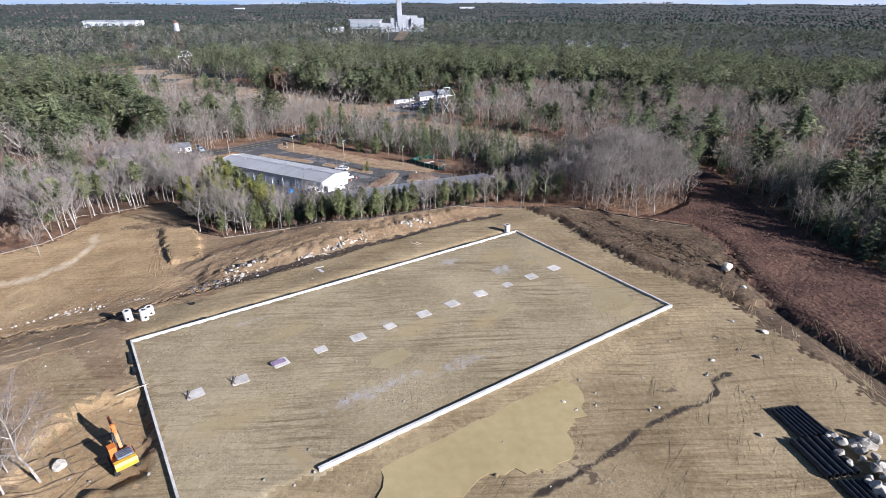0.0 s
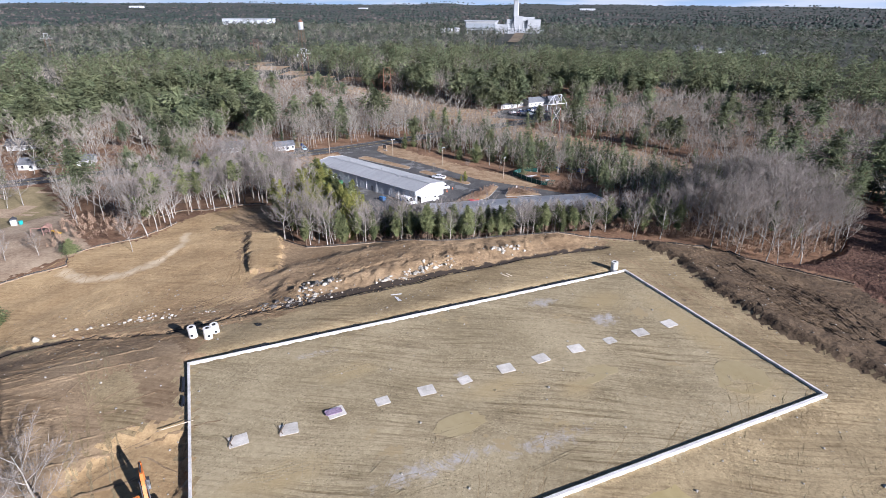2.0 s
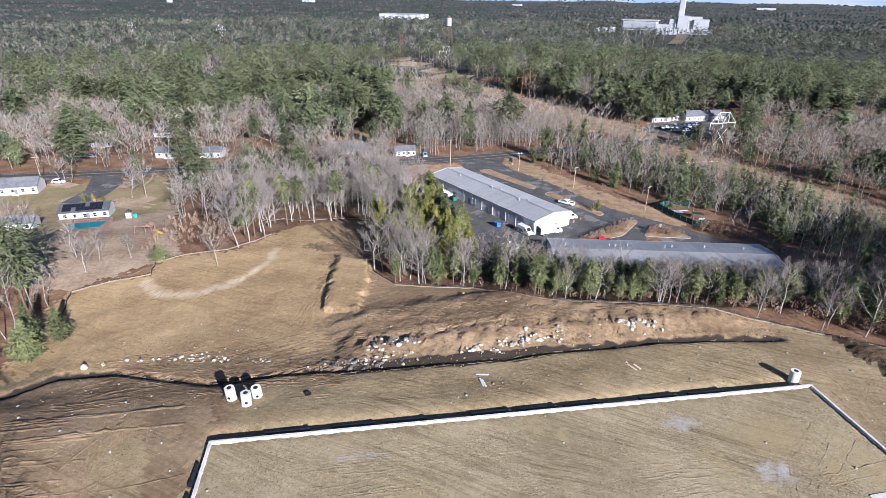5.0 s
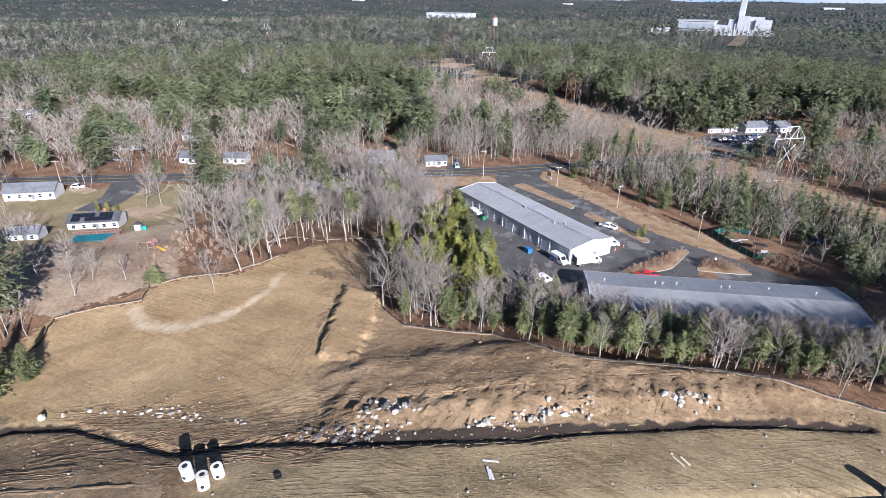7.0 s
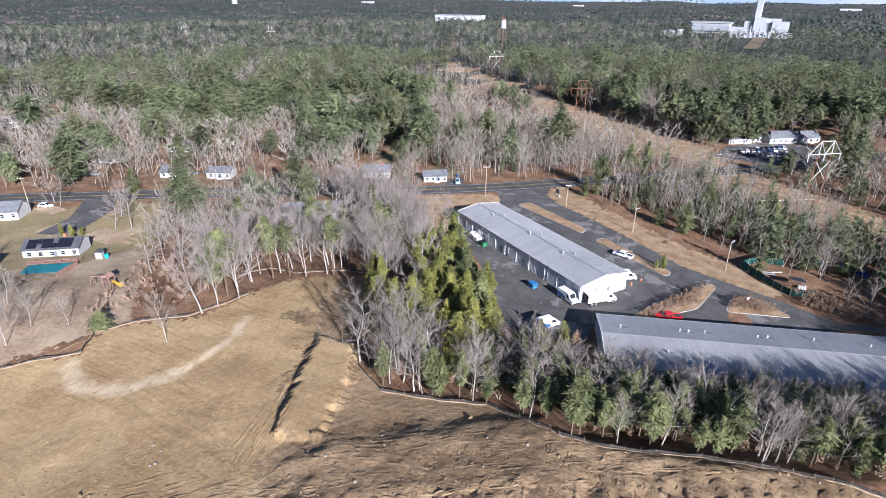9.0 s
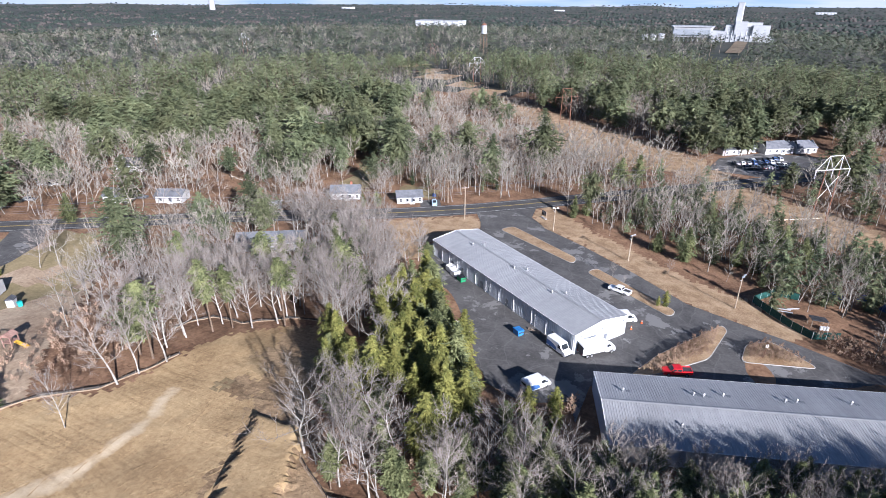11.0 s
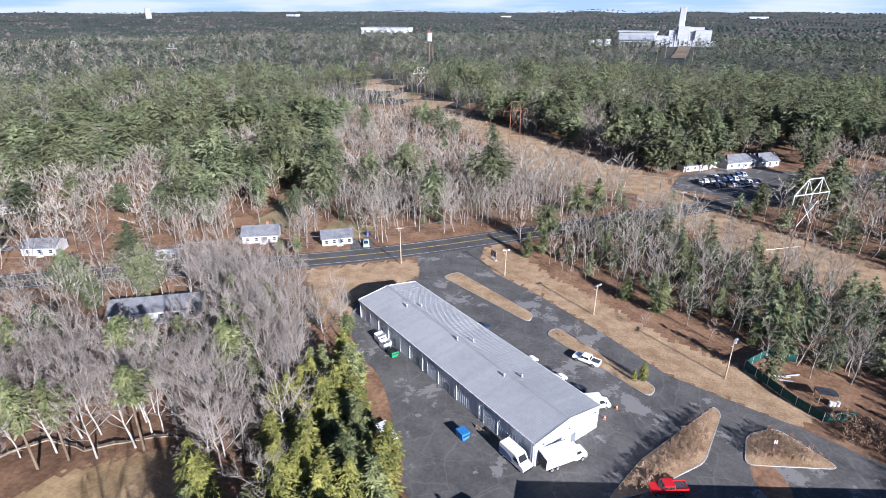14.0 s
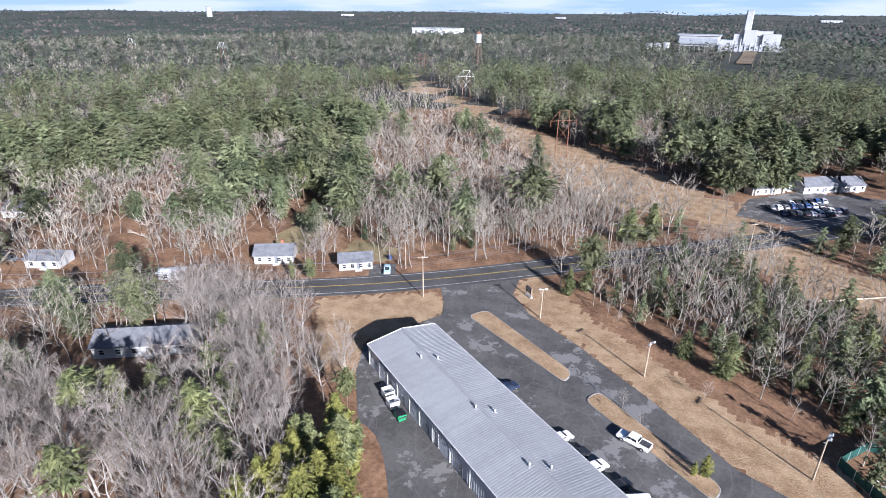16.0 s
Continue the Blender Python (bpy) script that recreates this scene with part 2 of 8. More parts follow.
for key in ("soil", "ochre", "bank", "brown", "spoil"):
    add_share(M[key], "sand", (0.56, 0.45, 0.3), 0.75, 1.3)
    add_share(M[key], "wet", (0.04, 0.03, 0.022), 0.85, 1.25)
add_share(M["pad"], "silt", (0.36, 0.275, 0.14), 0.85, 1.7)
add_share(M["pad"], "crust", (0.39, 0.36, 0.33), 1.1, 1.3)
add_cracks(M["asphalt"])
add_cracks(M["pad"], (0.33, 0.255, 0.14), 0.60, 0.0, 57.0, 0.06)
add_cracks(M["soil"], (0.13, 0.095, 0.06), 0.63, 0.0, 23.0, 0.07)
M["road"] = material("road_asphalt", (0.055, 0.054, 0.053), (0.09, 0.088, 0.085), 0.15, 0.8, 0.02)
M["concrete"] = material("concrete", (0.5, 0.48, 0.44), (0.72, 0.7, 0.66), 0.6, 0.85, 0.02, perobject=0.08)
M["footing"] = material("footing_concrete", (0.42, 0.385, 0.335), (0.62, 0.58, 0.52), 0.8, 0.85, 0.02, perobject=0.12)
M["siding"] = material("white_siding", (0.52, 0.545, 0.58), (0.60, 0.62, 0.65), 0.2, 0.5, 0.0)
M["metal_roof"] = material("metal_roof", (0.285, 0.288, 0.29), (0.345, 0.348, 0.35), 0.12, 0.5, 0.0, metal=0.15, perobject=0.05)
M["white"] = material("white_paint", (0.58, 0.58, 0.57), (0.68, 0.68, 0.67), 0.5, 0.5)
M["bark"] = material("grey_bark", (0.18, 0.162, 0.138), (0.43, 0.4, 0.355), 0.8, 0.95, 0.05, perobject=0.2)
M["twig"] = material("twigs", (0.15, 0.128, 0.11), (0.32, 0.282, 0.246), 0.3, 0.95, perobject=0.22)
M["pine_bark"] = material("pine_bark", (0.09, 0.065, 0.045), (0.18, 0.13, 0.09), 0.8, 0.95)
# fine dark grain in the needle tones paints shaded gaps between sprays
M["needles"] = material("pine_needles", (0.06, 0.076, 0.034), (0.27, 0.284, 0.13), 0.3, 0.75, 0.2, fine=2.2, bump_scale=2.4, perobject=0.25)
M["yellow_needles"] = material("cedar_needles", (0.085, 0.098, 0.03), (0.31, 0.298, 0.085), 0.3, 0.75, 0.2, fine=2.5, bump_scale=2.6, perobject=0.25)
M["woods_twig"] = material("woods_twigs", (0.15, 0.131, 0.108), (0.352, 0.315, 0.262), 0.07, 0.95, fine=0.5, pertree=0.28)
# horizon crowns: inner shade, cloud shade and slight haze are put into the colour
M["far_crown"] = material("shaded_bare_crowns", (0.05, 0.043, 0.04), (0.095, 0.082, 0.074), 0.003, 0.95, island=0.1, fine=0.3)
M["far_pine"] = material("hazed_pine_crowns", (0.016, 0.026, 0.022), (0.036, 0.046, 0.036), 0.003, 0.9, island=0.12, fine=0.3)
# its fine grain also carries painted gap shade
M["woods_needles"] = material("woods_needles", (0.062, 0.078, 0.043), (0.228, 0.246, 0.13), 0.07, 0.75, 0.2, fine=1.7, bump_scale=2.0, pertree=0.28)
# duller, bluer copy of the woods needles: distant shade and haze painted in
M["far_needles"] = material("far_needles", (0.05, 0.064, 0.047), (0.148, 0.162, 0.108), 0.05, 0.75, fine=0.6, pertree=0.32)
M["strip_grass"] = material("strip_grass", (0.13, 0.1, 0.065), (0.24, 0.185, 0.12), 0.06, 0.95, fine=0.5)

for key in ("needles", "yellow_needles", "woods_needles", "far_needles"):
    # thin needles let some light through
    nt = M[key].node_tree
    b_ = nt.nodes["Principled BSDF"]
    b_.inputs["Specular IOR Level"].default_value = 0.1
    thin, both = nt.nodes.new("ShaderNodeBsdfTranslucent"), nt.nodes.new("ShaderNodeMixShader")
    both.inputs[0].default_value = 0.14
    nt.links.new(b_.inputs["Base Color"].links[0].from_socket, thin.inputs["Color"])
    nt.links.new(b_.outputs[0], both.inputs[1])
    nt.links.new(thin.outputs[0], both.inputs[2])
    nt.links.new(both.outputs[0], nt.nodes["Material Output"].inputs["Surface"])

# ---- building helpers ----


class Shape:
    """Vertices and faces of one part."""

    def __init__(self):
        self.v, self.f = [], []

    def add(self, verts, faces):
        k = len(self.v)
        self.v += [tuple(p) for p in verts]
        self.f += [tuple(k + i for i in f) for f in faces]
        return self

    def box(self, c, s, rz=0.0, ry=0.0, rx=0.0, taper=1.0, edge=0.0):
        """A block at its centre c, size s; edge cuts the corners of its plan, taper narrows its top."""
        m = pose(*c, rx, ry, rz)
        x, y, z = (k / 2 for k in s)
        e = min(edge, x * 0.9, y * 0.9)
        ring = [(-x + e, -y), (x - e, -y), (x, -y + e), (x, y - e), (x - e, y), (-x + e, y), (-x, y - e), (-x, -y + e)] if e else [(-x, -y), (x, -y), (x, y), (-x, y)]
        n = len(ring)
        pts = [m @ Vector((a, b, -z)) for a, b in ring] + [m @ Vector((a * taper, b * taper, z)) for a, b in ring]
        return self.add(pts, [tuple(reversed(range(n))), tuple(range(n, 2 * n))] + [(i, (i + 1) % n, n + (i + 1) % n, n + i) for i in range(n)])

    def tube(self, a, b, r0, r1=None, n=8, caps=True):
        a, b = Vector(a), Vector(b)
        r1 = r0 if r1 is None else r1
        q = (b - a).to_track_quat("Z", "Y")
        ring = [(math.cos(2 * math.pi * i / n), math.sin(2 * math.pi * i / n)) for i in range(n)]
        pts = [a + q @ Vector((c * r0, s * r0, 0)) for c, s in ring] + [b + q @ Vector((c * r1, s * r1, 0)) for c, s in ring]
        f = [(i, (i + 1) % n, n + (i + 1) % n, n + i) for i in range(n)]
        if caps:
            f += [tuple(reversed(range(n))), tuple(range(n, 2 * n))]
        return self.add(pts, f)

    def ring(self, c, r_out, r_in, h, n=16):
        """A hollow upright cylinder with open bore."""
        pts = []
        for r, z in ((r_out, 0), (r_out, h), (r_in, h), (r_in, 0.15)):
            pts += [(c[0] + r * math.cos(2 * math.pi * i / n), c[1] + r * math.sin(2 * math.pi * i / n), c[2] + z) for i in range(n)]
        f = [(k * n + i, k * n + (i + 1) % n, (k + 1) * n + (i + 1) % n, (k + 1) * n + i) for k in range(3) for i in range(n)]
        f.append(tuple(range(3 * n, 4 * n)))
        return self.add(pts, f)

    def prism(self, outline, z0, z1):
        """An upright prism over a plan outline."""
        n = len(outline)
        pts = [(x, y, z0) for x, y in outline] + [(x, y, z1) for x, y in outline]
        return self.add(pts, [tuple(reversed(range(n))), tuple(range(n, 2 * n))] + [(i, (i + 1) % n, n + (i + 1) % n, n + i) for i in range(n)])

    def side(self, profile, y0, y1):
        """A side profile in x, z drawn out from y0 to y1."""
        n = len(profile)
        pts = [(x, y0, z) for x, z in profile] + [(x, y1, z) for x, z in profile]
        return self.add(pts, [tuple(range(n)), tuple(reversed(range(n, 2 * n)))] + [(i, n + i, n + (i + 1) % n, (i + 1) % n) for i in range(n)])

    def mesh(self, name, mat, smooth=False):
        me = bpy.data.meshes.new(name)
        me.from_pydata(self.v, [], self.f)
        me.materials.append(mat)
        if smooth:
            me.polygons.foreach_set("use_smooth", [True] * len(me.polygons))
        me.update()
        return me


def part(name, shape, mat, parent, label="", smooth=False):
    ob = new(name, shape if isinstance(shape, bpy.types.Mesh) else shape.mesh(name, mat, smooth))
    ob.parent = parent
    if label:
        ob["label"] = label
    return ob


def thing(name, m, label, category, group="", kind=""):
    ob = tagged(new(name), label, category, group, kind)
    ob.matrix_basis = m
    return ob


def solid(name, shape, mat, label, category, group="", kind="", m=None, smooth=False):
    ob = tagged(new(name, shape.mesh(name, mat, smooth)), label, category, group, kind)
    if m is not None:
        ob.matrix_basis = m
    return ob


def inside(px, py, poly):
    """Which of the points lie in a polygon."""
    px, py = np.asarray(px, float), np.asarray(py, float)
    hit = np.zeros(px.shape, bool)
    for (x0, y0), (x1, y1) in zip(poly, poly[1:] + poly[:1]):
        if y0 != y1:
            hit ^= ((y0 > py) != (y1 > py)) & (px < (x1 - x0) * (py - y0) / (y1 - y0) + x0)
    return hit


def to_line(px, py, line):
    """The distance of points from a polyline."""
    best = np.full(np.shape(px), 1e9)
    for (x0, y0), (x1, y1) in zip(line, line[1:]):
        dx, dy = x1 - x0, y1 - y0
        t = np.clip(((px - x0) * dx + (py - y0) * dy) / (dx * dx + dy * dy), 0, 1)
        best = np.minimum(best, np.hypot(px - x0 - t * dx, py - y0 - t * dy))
    return best


def smooth(a, b, x):
    t = np.clip((x - a) / (b - a), 0, 1)
    return t * t * (3 - 2 * t)


def waves(x, y, size, seed):
    """Cheap smooth noise, about -1 to 1."""
    r = np.random.default_rng(seed)
    out = 0
    for k in range(7):
        a, p = r.uniform(0, 2 * math.pi), r.uniform(0, 2 * math.pi)
        f = 2 * math.pi / size * r.uniform(0.6, 2.2)
        out = out + np.sin(f * (x * math.cos(a) + y * math.sin(a)) + p + 1.3 * np.sin(f * 0.7 * (y * math.cos(a) - x * math.sin(a)) + 2 * p))
    return out / 4.5


# ---- plan ----
# the foundation: corner A, its long side along U, and V out of it towards the brook
A = np.array([-48.67, 76.74])
U = np.array([0.8587, 0.5126])
V = np.array([-0.5126, 0.8587])
LONG, WIDE, TOP = 90.0, 46.2, -0.6


def site(u, v):
    return tuple(A + u * U + v * V)


def uv(x, y):
    dx, dy = x - A[0], y - A[1]
    return dx * U[0] + dy * U[1], dx * V[0] + dy * V[1]


SITE = [(-111, 92), (-117, 105), (-112, 112), (-106, 117), (-110, 123), (-106, 130), (-98, 136), (-96.5, 145), (-96, 152), (-94.5, 159), (-91, 164), (-86, 168.5), (-79, 172), (-71, 160), (-58, 138), (-50, 134.5), (-40, 136.5), (-33, 139), (-25, 136.5), (-20, 134.5), (-13, 135.5), (-2, 140), (7, 142), (25, 143), (42, 141.5), (50, 140), (57, 132), (67, 126), (75, 122), (81, 100), (83, 70), (95, 20), (95, -80), (-60, -80), (-54, 30), (-58, 46), (-75, 60), (-92, 72)]
RAMP = [(-70, 142), (-62, 143), (-57.5, 135.5), (-50.8, 119.5), (-58.3, 117.2), (-65, 131)]
HEATH = [(57, 133), (75, 124), (77, 112), (73, 97), (74, 78), (78, 58), (90, 20), (150, 10), (116, 70), (106, 95), (101, 120), (103, 145), (108, 176), (98, 172), (91, 157), (82, 139), (71, 131)]
STAND = [(20, 145.5), (42, 144), (50, 142), (57, 134.5), (70, 132.5), (81, 140), (90, 158), (84, 182), (64, 192), (48, 186), (22, 160)]
SPOIL_EDGE = [(33, 142), (41, 131), (45.5, 116.5), (52, 102.5), (60, 93), (67, 84)]
SPOIL = SPOIL_EDGE + [(73, 84), (74, 97), (78, 112), (76, 124), (57, 134), (38, 140.5)]
BROOK = [(-100, 66), (-90, 74.5), (-88, 82), (-79.6, 86.2), (-70, 87.5), (-60, 88.5), (-51.5, 95), (-40, 101), (-33.5, 104.2), (-17.5, 112.8), (-9, 118.5), (4.5, 127), (14, 132), (26, 137.3)]
BERM = [(57, 133), (75, 124), (77, 112), (73, 97), (73.5, 78), (77, 58), (88, 22)]
ROAD = [(-520, 10), (-300, 118), (-216, 174), (-150.5, 219), (-107, 243.5), (-85.5, 259), (-58.5, 283.5), (-17, 320.5), (28, 362), (90, 425), (200, 520), (420, 640)]
LOT = [(-77, 250), (-75, 245), (-84, 226), (-80, 217), (-66, 198), (-57, 186), (-48, 175), (-33, 171), (-26, 171), (-26, 182), (30, 203), (75, 219), (72, 228), (40, 214.5), (22.6, 210.3), (9.8, 215.7), (-1.8, 219.6), (-12.4, 223.5), (-26.2, 234.5), (-43, 246.4), (-56.6, 254.4), (-63.5, 262), (-65, 272), (-73, 268), (-82, 258)]
VERGE = [(-64, 272), (-63.5, 262), (-56.6, 254.4), (-43, 246.4), (-26.2, 234.5), (-12.4, 223.5), (-1.8, 219.6), (9.8, 215.7), (13, 221), (2, 231), (-12, 237), (-26, 247), (-43, 259), (-57, 272), (-62, 277)]
CORNER = [(-106, 237), (-82, 254), (-76, 250), (-75, 245), (-84, 226), (-80, 217), (-90, 214), (-97, 226)]
YARD = [(-112, 118), (-108, 128), (-122, 140), (-140, 158), (-160, 175), (-180, 190), (-215, 160), (-240, 120), (-190, 100), (-160, 95), (-117, 105)]
LAWNS = [[(-140, 252), (-128, 257), (-136, 290), (-150, 294)], [(-117, 259), (-101, 265), (-104, 274), (-119, 274)]]
DEALER = [(-14, 352), (5, 349), (20, 358), (34, 374), (40, 398), (8, 394), (-10, 374)]
TOWER_A, TOWER_B = np.array([22.0, 301.5]), np.array([-90.5, 402.5])
LINE_DIR = (TOWER_B - TOWER_A) / np.linalg.norm(TOWER_B - TOWER_A)
SPAN = float(np.linalg.norm(TOWER_B - TOWER_A))


def along_line(x, y):
    """Place along the power line from its first tower, and aside of it (positive towards the site)."""
    dx, dy = x - TOWER_A[0], y - TOWER_A[1]
    return dx * LINE_DIR[0] + dy * LINE_DIR[1], dx * -LINE_DIR[1] + dy * LINE_DIR[0]


def field_mask(x, y):
    s, n = along_line(x, y)
    # n is positive towards the south-west
    south = np.interp(s, [-160, 30, 48, 60, 70, 85, 115, 150, 170, 215, 250, 320, 520], [17, 17, 1, 4, 10, 26, 27, 15, 8, 5, -1, -7, -15])
    north = np.interp(s, [-160, 40, 60, 140, 200, 300, 450, 520], [-10, -10, -22, -24, -20, -26, -38, -38])
    edge_ = 4 * waves(x, y, 30, 35)
    return (s > -160) & (s < 520) & (n > north + 0.6 * edge_) & (n < south + edge_)


B2_FOOT = [(-25.5, 181.4), (30.0, 201.3), (36.1, 184.3), (-19.4, 164.5)]
KNOTS_L = ([0, 5, 12, 24, 39, 68, 90, 125], [-1.2, -1.3, -2.2, -4.2, -5.2, -6.4, -7.6, -12.5])
KNOTS_R = ([0, 5, 12, 24, 39, 60, 75], [-1.2, -1.2, -1.5, -1.7, -3.0, -10, -12.5])


def base_height(x, y):
    u, v = uv(x, y)
    left = np.interp(v, *KNOTS_L) + np.clip((u - 10) * 0.035, -2, 1) * smooth(8, 20, v) * (1 - smooth(40, 80, v))
    right = np.interp(v, *KNOTS_R)
    k = smooth(20, 55, u)
    return left * (1 - k) + right * k


def ground_height(x, y):
    x, y = np.asarray(x, float), np.asarray(y, float)
    u, v = uv(x, y)
    z = base_height(x, y)
    flat = smooth(72, 110, v)
    z = z + (1 - flat) * smooth(6, 12, v) * 0.12 * waves(x, y, 22, 3)
    # the bank that was cut above the brook
    cut = smooth(17, 22, v) * (1 - smooth(34, 42, v)) * smooth(14.5, 21.0, u + 1.5 * waves(x, y, 9, 28)) * (1 - smooth(86, 98, u))
    z = z + cut * (1.1 + 0.13 * waves(x, y, 9, 4)) + 0.22 * cut * (1 - smooth(26, 31, v)) * np.abs(waves(x, y, 4.5, 42))
    face = smooth(17, 20, v) * (1 - smooth(24, 27, v)) * smooth(14, 22, u) * (1 - smooth(84, 96, u))
    z = z - face * 0.42 * np.abs(np.sin(u * 1.05 + 2.2 * waves(x, y, 11, 46))) ** 3 + face * 0.12 * waves(x, y, 2.6, 47)
    z = z + np.where(inside(x + 0.6 * waves(x, y, 5, 29), y, RAMP), 0.8, 0)
    # the brook's bed
    z = z - 0.5 * (1 - smooth(0.4, 1.3, to_line(x, y, BROOK)))
    # the trench left along the outer face of the north wall
    z = z - 0.45 * smooth(0, 0.4, v) * (1 - smooth(1.8, 3.2, v)) * smooth(-1, 0, u) * (1 - smooth(LONG, LONG + 1, u))
    # the front lies lower, with a shallow hollow that holds water
    z = z - 0.35 * smooth(WIDE + 1, WIDE + 6, -v)
    # the heath stands above the graded ground, behind a raw bank
    d = to_line(x, y, BERM)
    east = inside(x, y, HEATH)
    z = z + np.where(east, 1.1 * smooth(0, 4, d), 0) - np.where(east, 0, 0.5 * (1 - smooth(0, 5, d)) * (1 - smooth(98, 104, y)))
    # spoil tipped against the bank, with a ragged western face
    heap = inside(x + 0.8 * waves(x, y, 5, 48), y, SPOIL)
    z = z + np.where(heap, 1.0 * smooth(0, 2.2, to_line(x, y, SPOIL_EDGE)) + 0.16 * np.abs(waves(x, y, 5, 49)) + 0.1 * waves(x, y, 2.4, 50), 0)
    # the pit in which the excavator works
    pit = 1 - smooth(7.5, 10, np.hypot(x + 43, (y - 52) * 0.85) + 1.6 * waves(x, y, 8, 37))
    z = z - np.where(u < -0.6, 0.9 * pit, 0)
    # ruts and loose soil
    work = inside(x, y, SITE) & ~east
    z = z + np.where(work, 0.015 * waves(x, y, 3.2, 5) + 0.04 * waves(x, y, 13, 6), 0)
    pad = (u > 0) & (u < LONG) & (v < 0) & (v > -WIDE)
    z = np.where(pad, -0.98 + 0.01 * waves(x, y, 5, 8) + 0.03 * waves(x, y, 25, 9), z)
    # levelled about the wide shed
    away = np.where(inside(x, y, B2_FOOT), 0, to_line(x, y, B2_FOOT + B2_FOOT[:1]))
    z = np.minimum(z, -12.55 + 0.42 * np.maximum(away - 4, 0))
    # beyond the road: low swells, and hills at the horizon
    far = np.hypot(x + 20, y - 100)
    z = z + smooth(350, 900, far) * 5 * waves(x, y, 700, 10) + smooth(2300, 4700, far) * (22 + 14 * waves(x, y, 1500, 11))
    return z


def gz(x, y):
    return float(ground_height(np.array([x]), np.array([y]))[0])


# ---- the ground: one sheet, fine at the site, coarse to the horizon ----


def spread(lo, hi, step, far):
    mid = list(np.arange(lo, hi + step / 2, step))
    out, d = [], step
    while (out[-1] if out else 0) < far:
        d *= 1.13
        out.append((out[-1] if out else 0) + d)
    return np.array([lo - o for o in reversed(out)] + mid + [hi + o for o in out])


def spread_on(lo, hi, step, on, wide, far):
    """As spread, with a stretch of middling steps past its upper end."""
    out = spread(lo, hi, step, far)
    more = np.arange(hi + wide, on + 0.1, wide)
    tail, d = [on], wide
    while tail[-1] < hi + far:
        d *= 1.13
        tail.append(tail[-1] + d)
    return np.concatenate([out[out <= hi + 0.01], more, np.array(tail[1:])])


gx, gy = spread(-122, 92, 0.75, 4700), spread_on(34, 176, 0.75, 290, 1.5, 4650)
GX, GY = np.meshgrid(gx, gy)
GZ = ground_height(GX, GY)
loose = inside(GX, GY, SITE) & ~inside(GX, GY, HEATH)
lu, lv = uv(GX, GY)
rough = np.where(inside(GX, GY, SPOIL), 0.06, 0) + np.where((lu > 0) & (lu < LONG) & (lv < 0) & (lv > -WIDE), 0.004, 0.01) + np.where((lv > 15) & (lv < 42) & (lu > 18), 0.05, 0) + np.where((lv > 8) & (lu < 18), 0.02, 0)
GZ = GZ + np.where(loose, rough * rng.normal(size=GZ.shape), 0)
nx, ny = len(gx), len(gy)
verts = np.stack([GX.ravel(), GY.ravel(), GZ.ravel()], 1)
idx = np.arange(nx * ny).reshape(ny, nx)
faces = np.stack([idx[:-1, :-1], idx[:-1, 1:], idx[1:, 1:], idx[1:, :-1]], -1).reshape(-1, 4)
cx = (GX[:-1, :-1] + GX[1:, 1:]).ravel() / 2
cy = (GY[:-1, :-1] + GY[1:, 1:]).ravel() / 2
jx, jy = cx + 0.8 * waves(cx, cy, 4, 21) + rng.normal(0, 0.45, cx.size), cy + 0.8 * waves(cx, cy, 4, 22) + rng.normal(0, 0.45, cx.size)
cu, cv = uv(jx, jy)
zone = np.zeros(len(cx), int)
zone[field_mask(jx, jy)] = 2
zone[inside(jx, jy, VERGE) | inside(jx, jy, CORNER)] = 2
for lawn in LAWNS:
    zone[inside(jx, jy, lawn)] = 5
zone[inside(jx, jy, YARD)] = 11
zone[inside(jx, jy, YARD) & (jx < -150) & (waves(jx, jy, 30, 27) > -0.3)] = 5
zone[inside(jx, jy, HEATH)] = 3
in_site = inside(jx, jy, SITE) & ~inside(jx, jy, HEATH)
zone[in_site] = 1
zone[in_site & (cv > 15 + 2 * waves(jx, jy, 12, 23)) & (cu > 8) & (cu < 98)] = 6
zone[in_site & (cv > 25 + 3 * waves(jx, jy, 16, 25)) & (cu < 12 + 5 * waves(jx, jy, 18, 26))] = 7
zone[in_site & inside(jx, jy, RAMP)] = 7
zone[in_site & (cv < 22 + 2 * waves(jx, jy, 9, 30)) & (cv > 2 + waves(jx, jy, 7, 33)) & (cu < 1 + 3 * waves(jx, jy, 11, 34))] = 6
zone[in_site & (cu < -1.2) & (cv < 10.5 + waves(jx, jy, 9, 41)) & ~((cu > -14 - 0.2 * cv) & (cu < -8 - 0.2 * cv))] = 12
zone[in_site & (to_line(jx, jy, BERM) < 6 + 3 * waves(jx, jy, 14, 40)) & (jy < 105)] = 13
zone[in_site & (cu < -0.6) & (np.hypot((jx + 42) / 9.5, (jy - 53) / 12) < 1)] = 7
zone[in_site & inside(jx, jy, SPOIL)] = 13
SANDY = [(-104, 114), (-99, 111.5), (-94, 111.5), (-89, 114.5), (-86, 119), (-84.5, 124), (-85, 133), (-88, 141)]
zone[(cu > 0) & (cu < LONG) & (cv < 0) & (cv > -WIDE)] = 10
# past 430 m the woods floor takes the shade-dark tone
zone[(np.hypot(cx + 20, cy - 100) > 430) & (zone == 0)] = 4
me = bpy.data.meshes.new("ground")
me.from_pydata(verts.tolist(), [], faces.tolist())
for key in ("litter", "soil", "straw", "heath", "far", "lawn", "bank", "ochre", "sand", "damp", "pad", "yard", "brown", "spoil"):
    me.materials.append(M[key])
share = me.attributes.new("sand", "FLOAT", "POINT")
d_sand = to_line(GX, GY, SANDY) + 0.7 * waves(GX, GY, 7, 36)
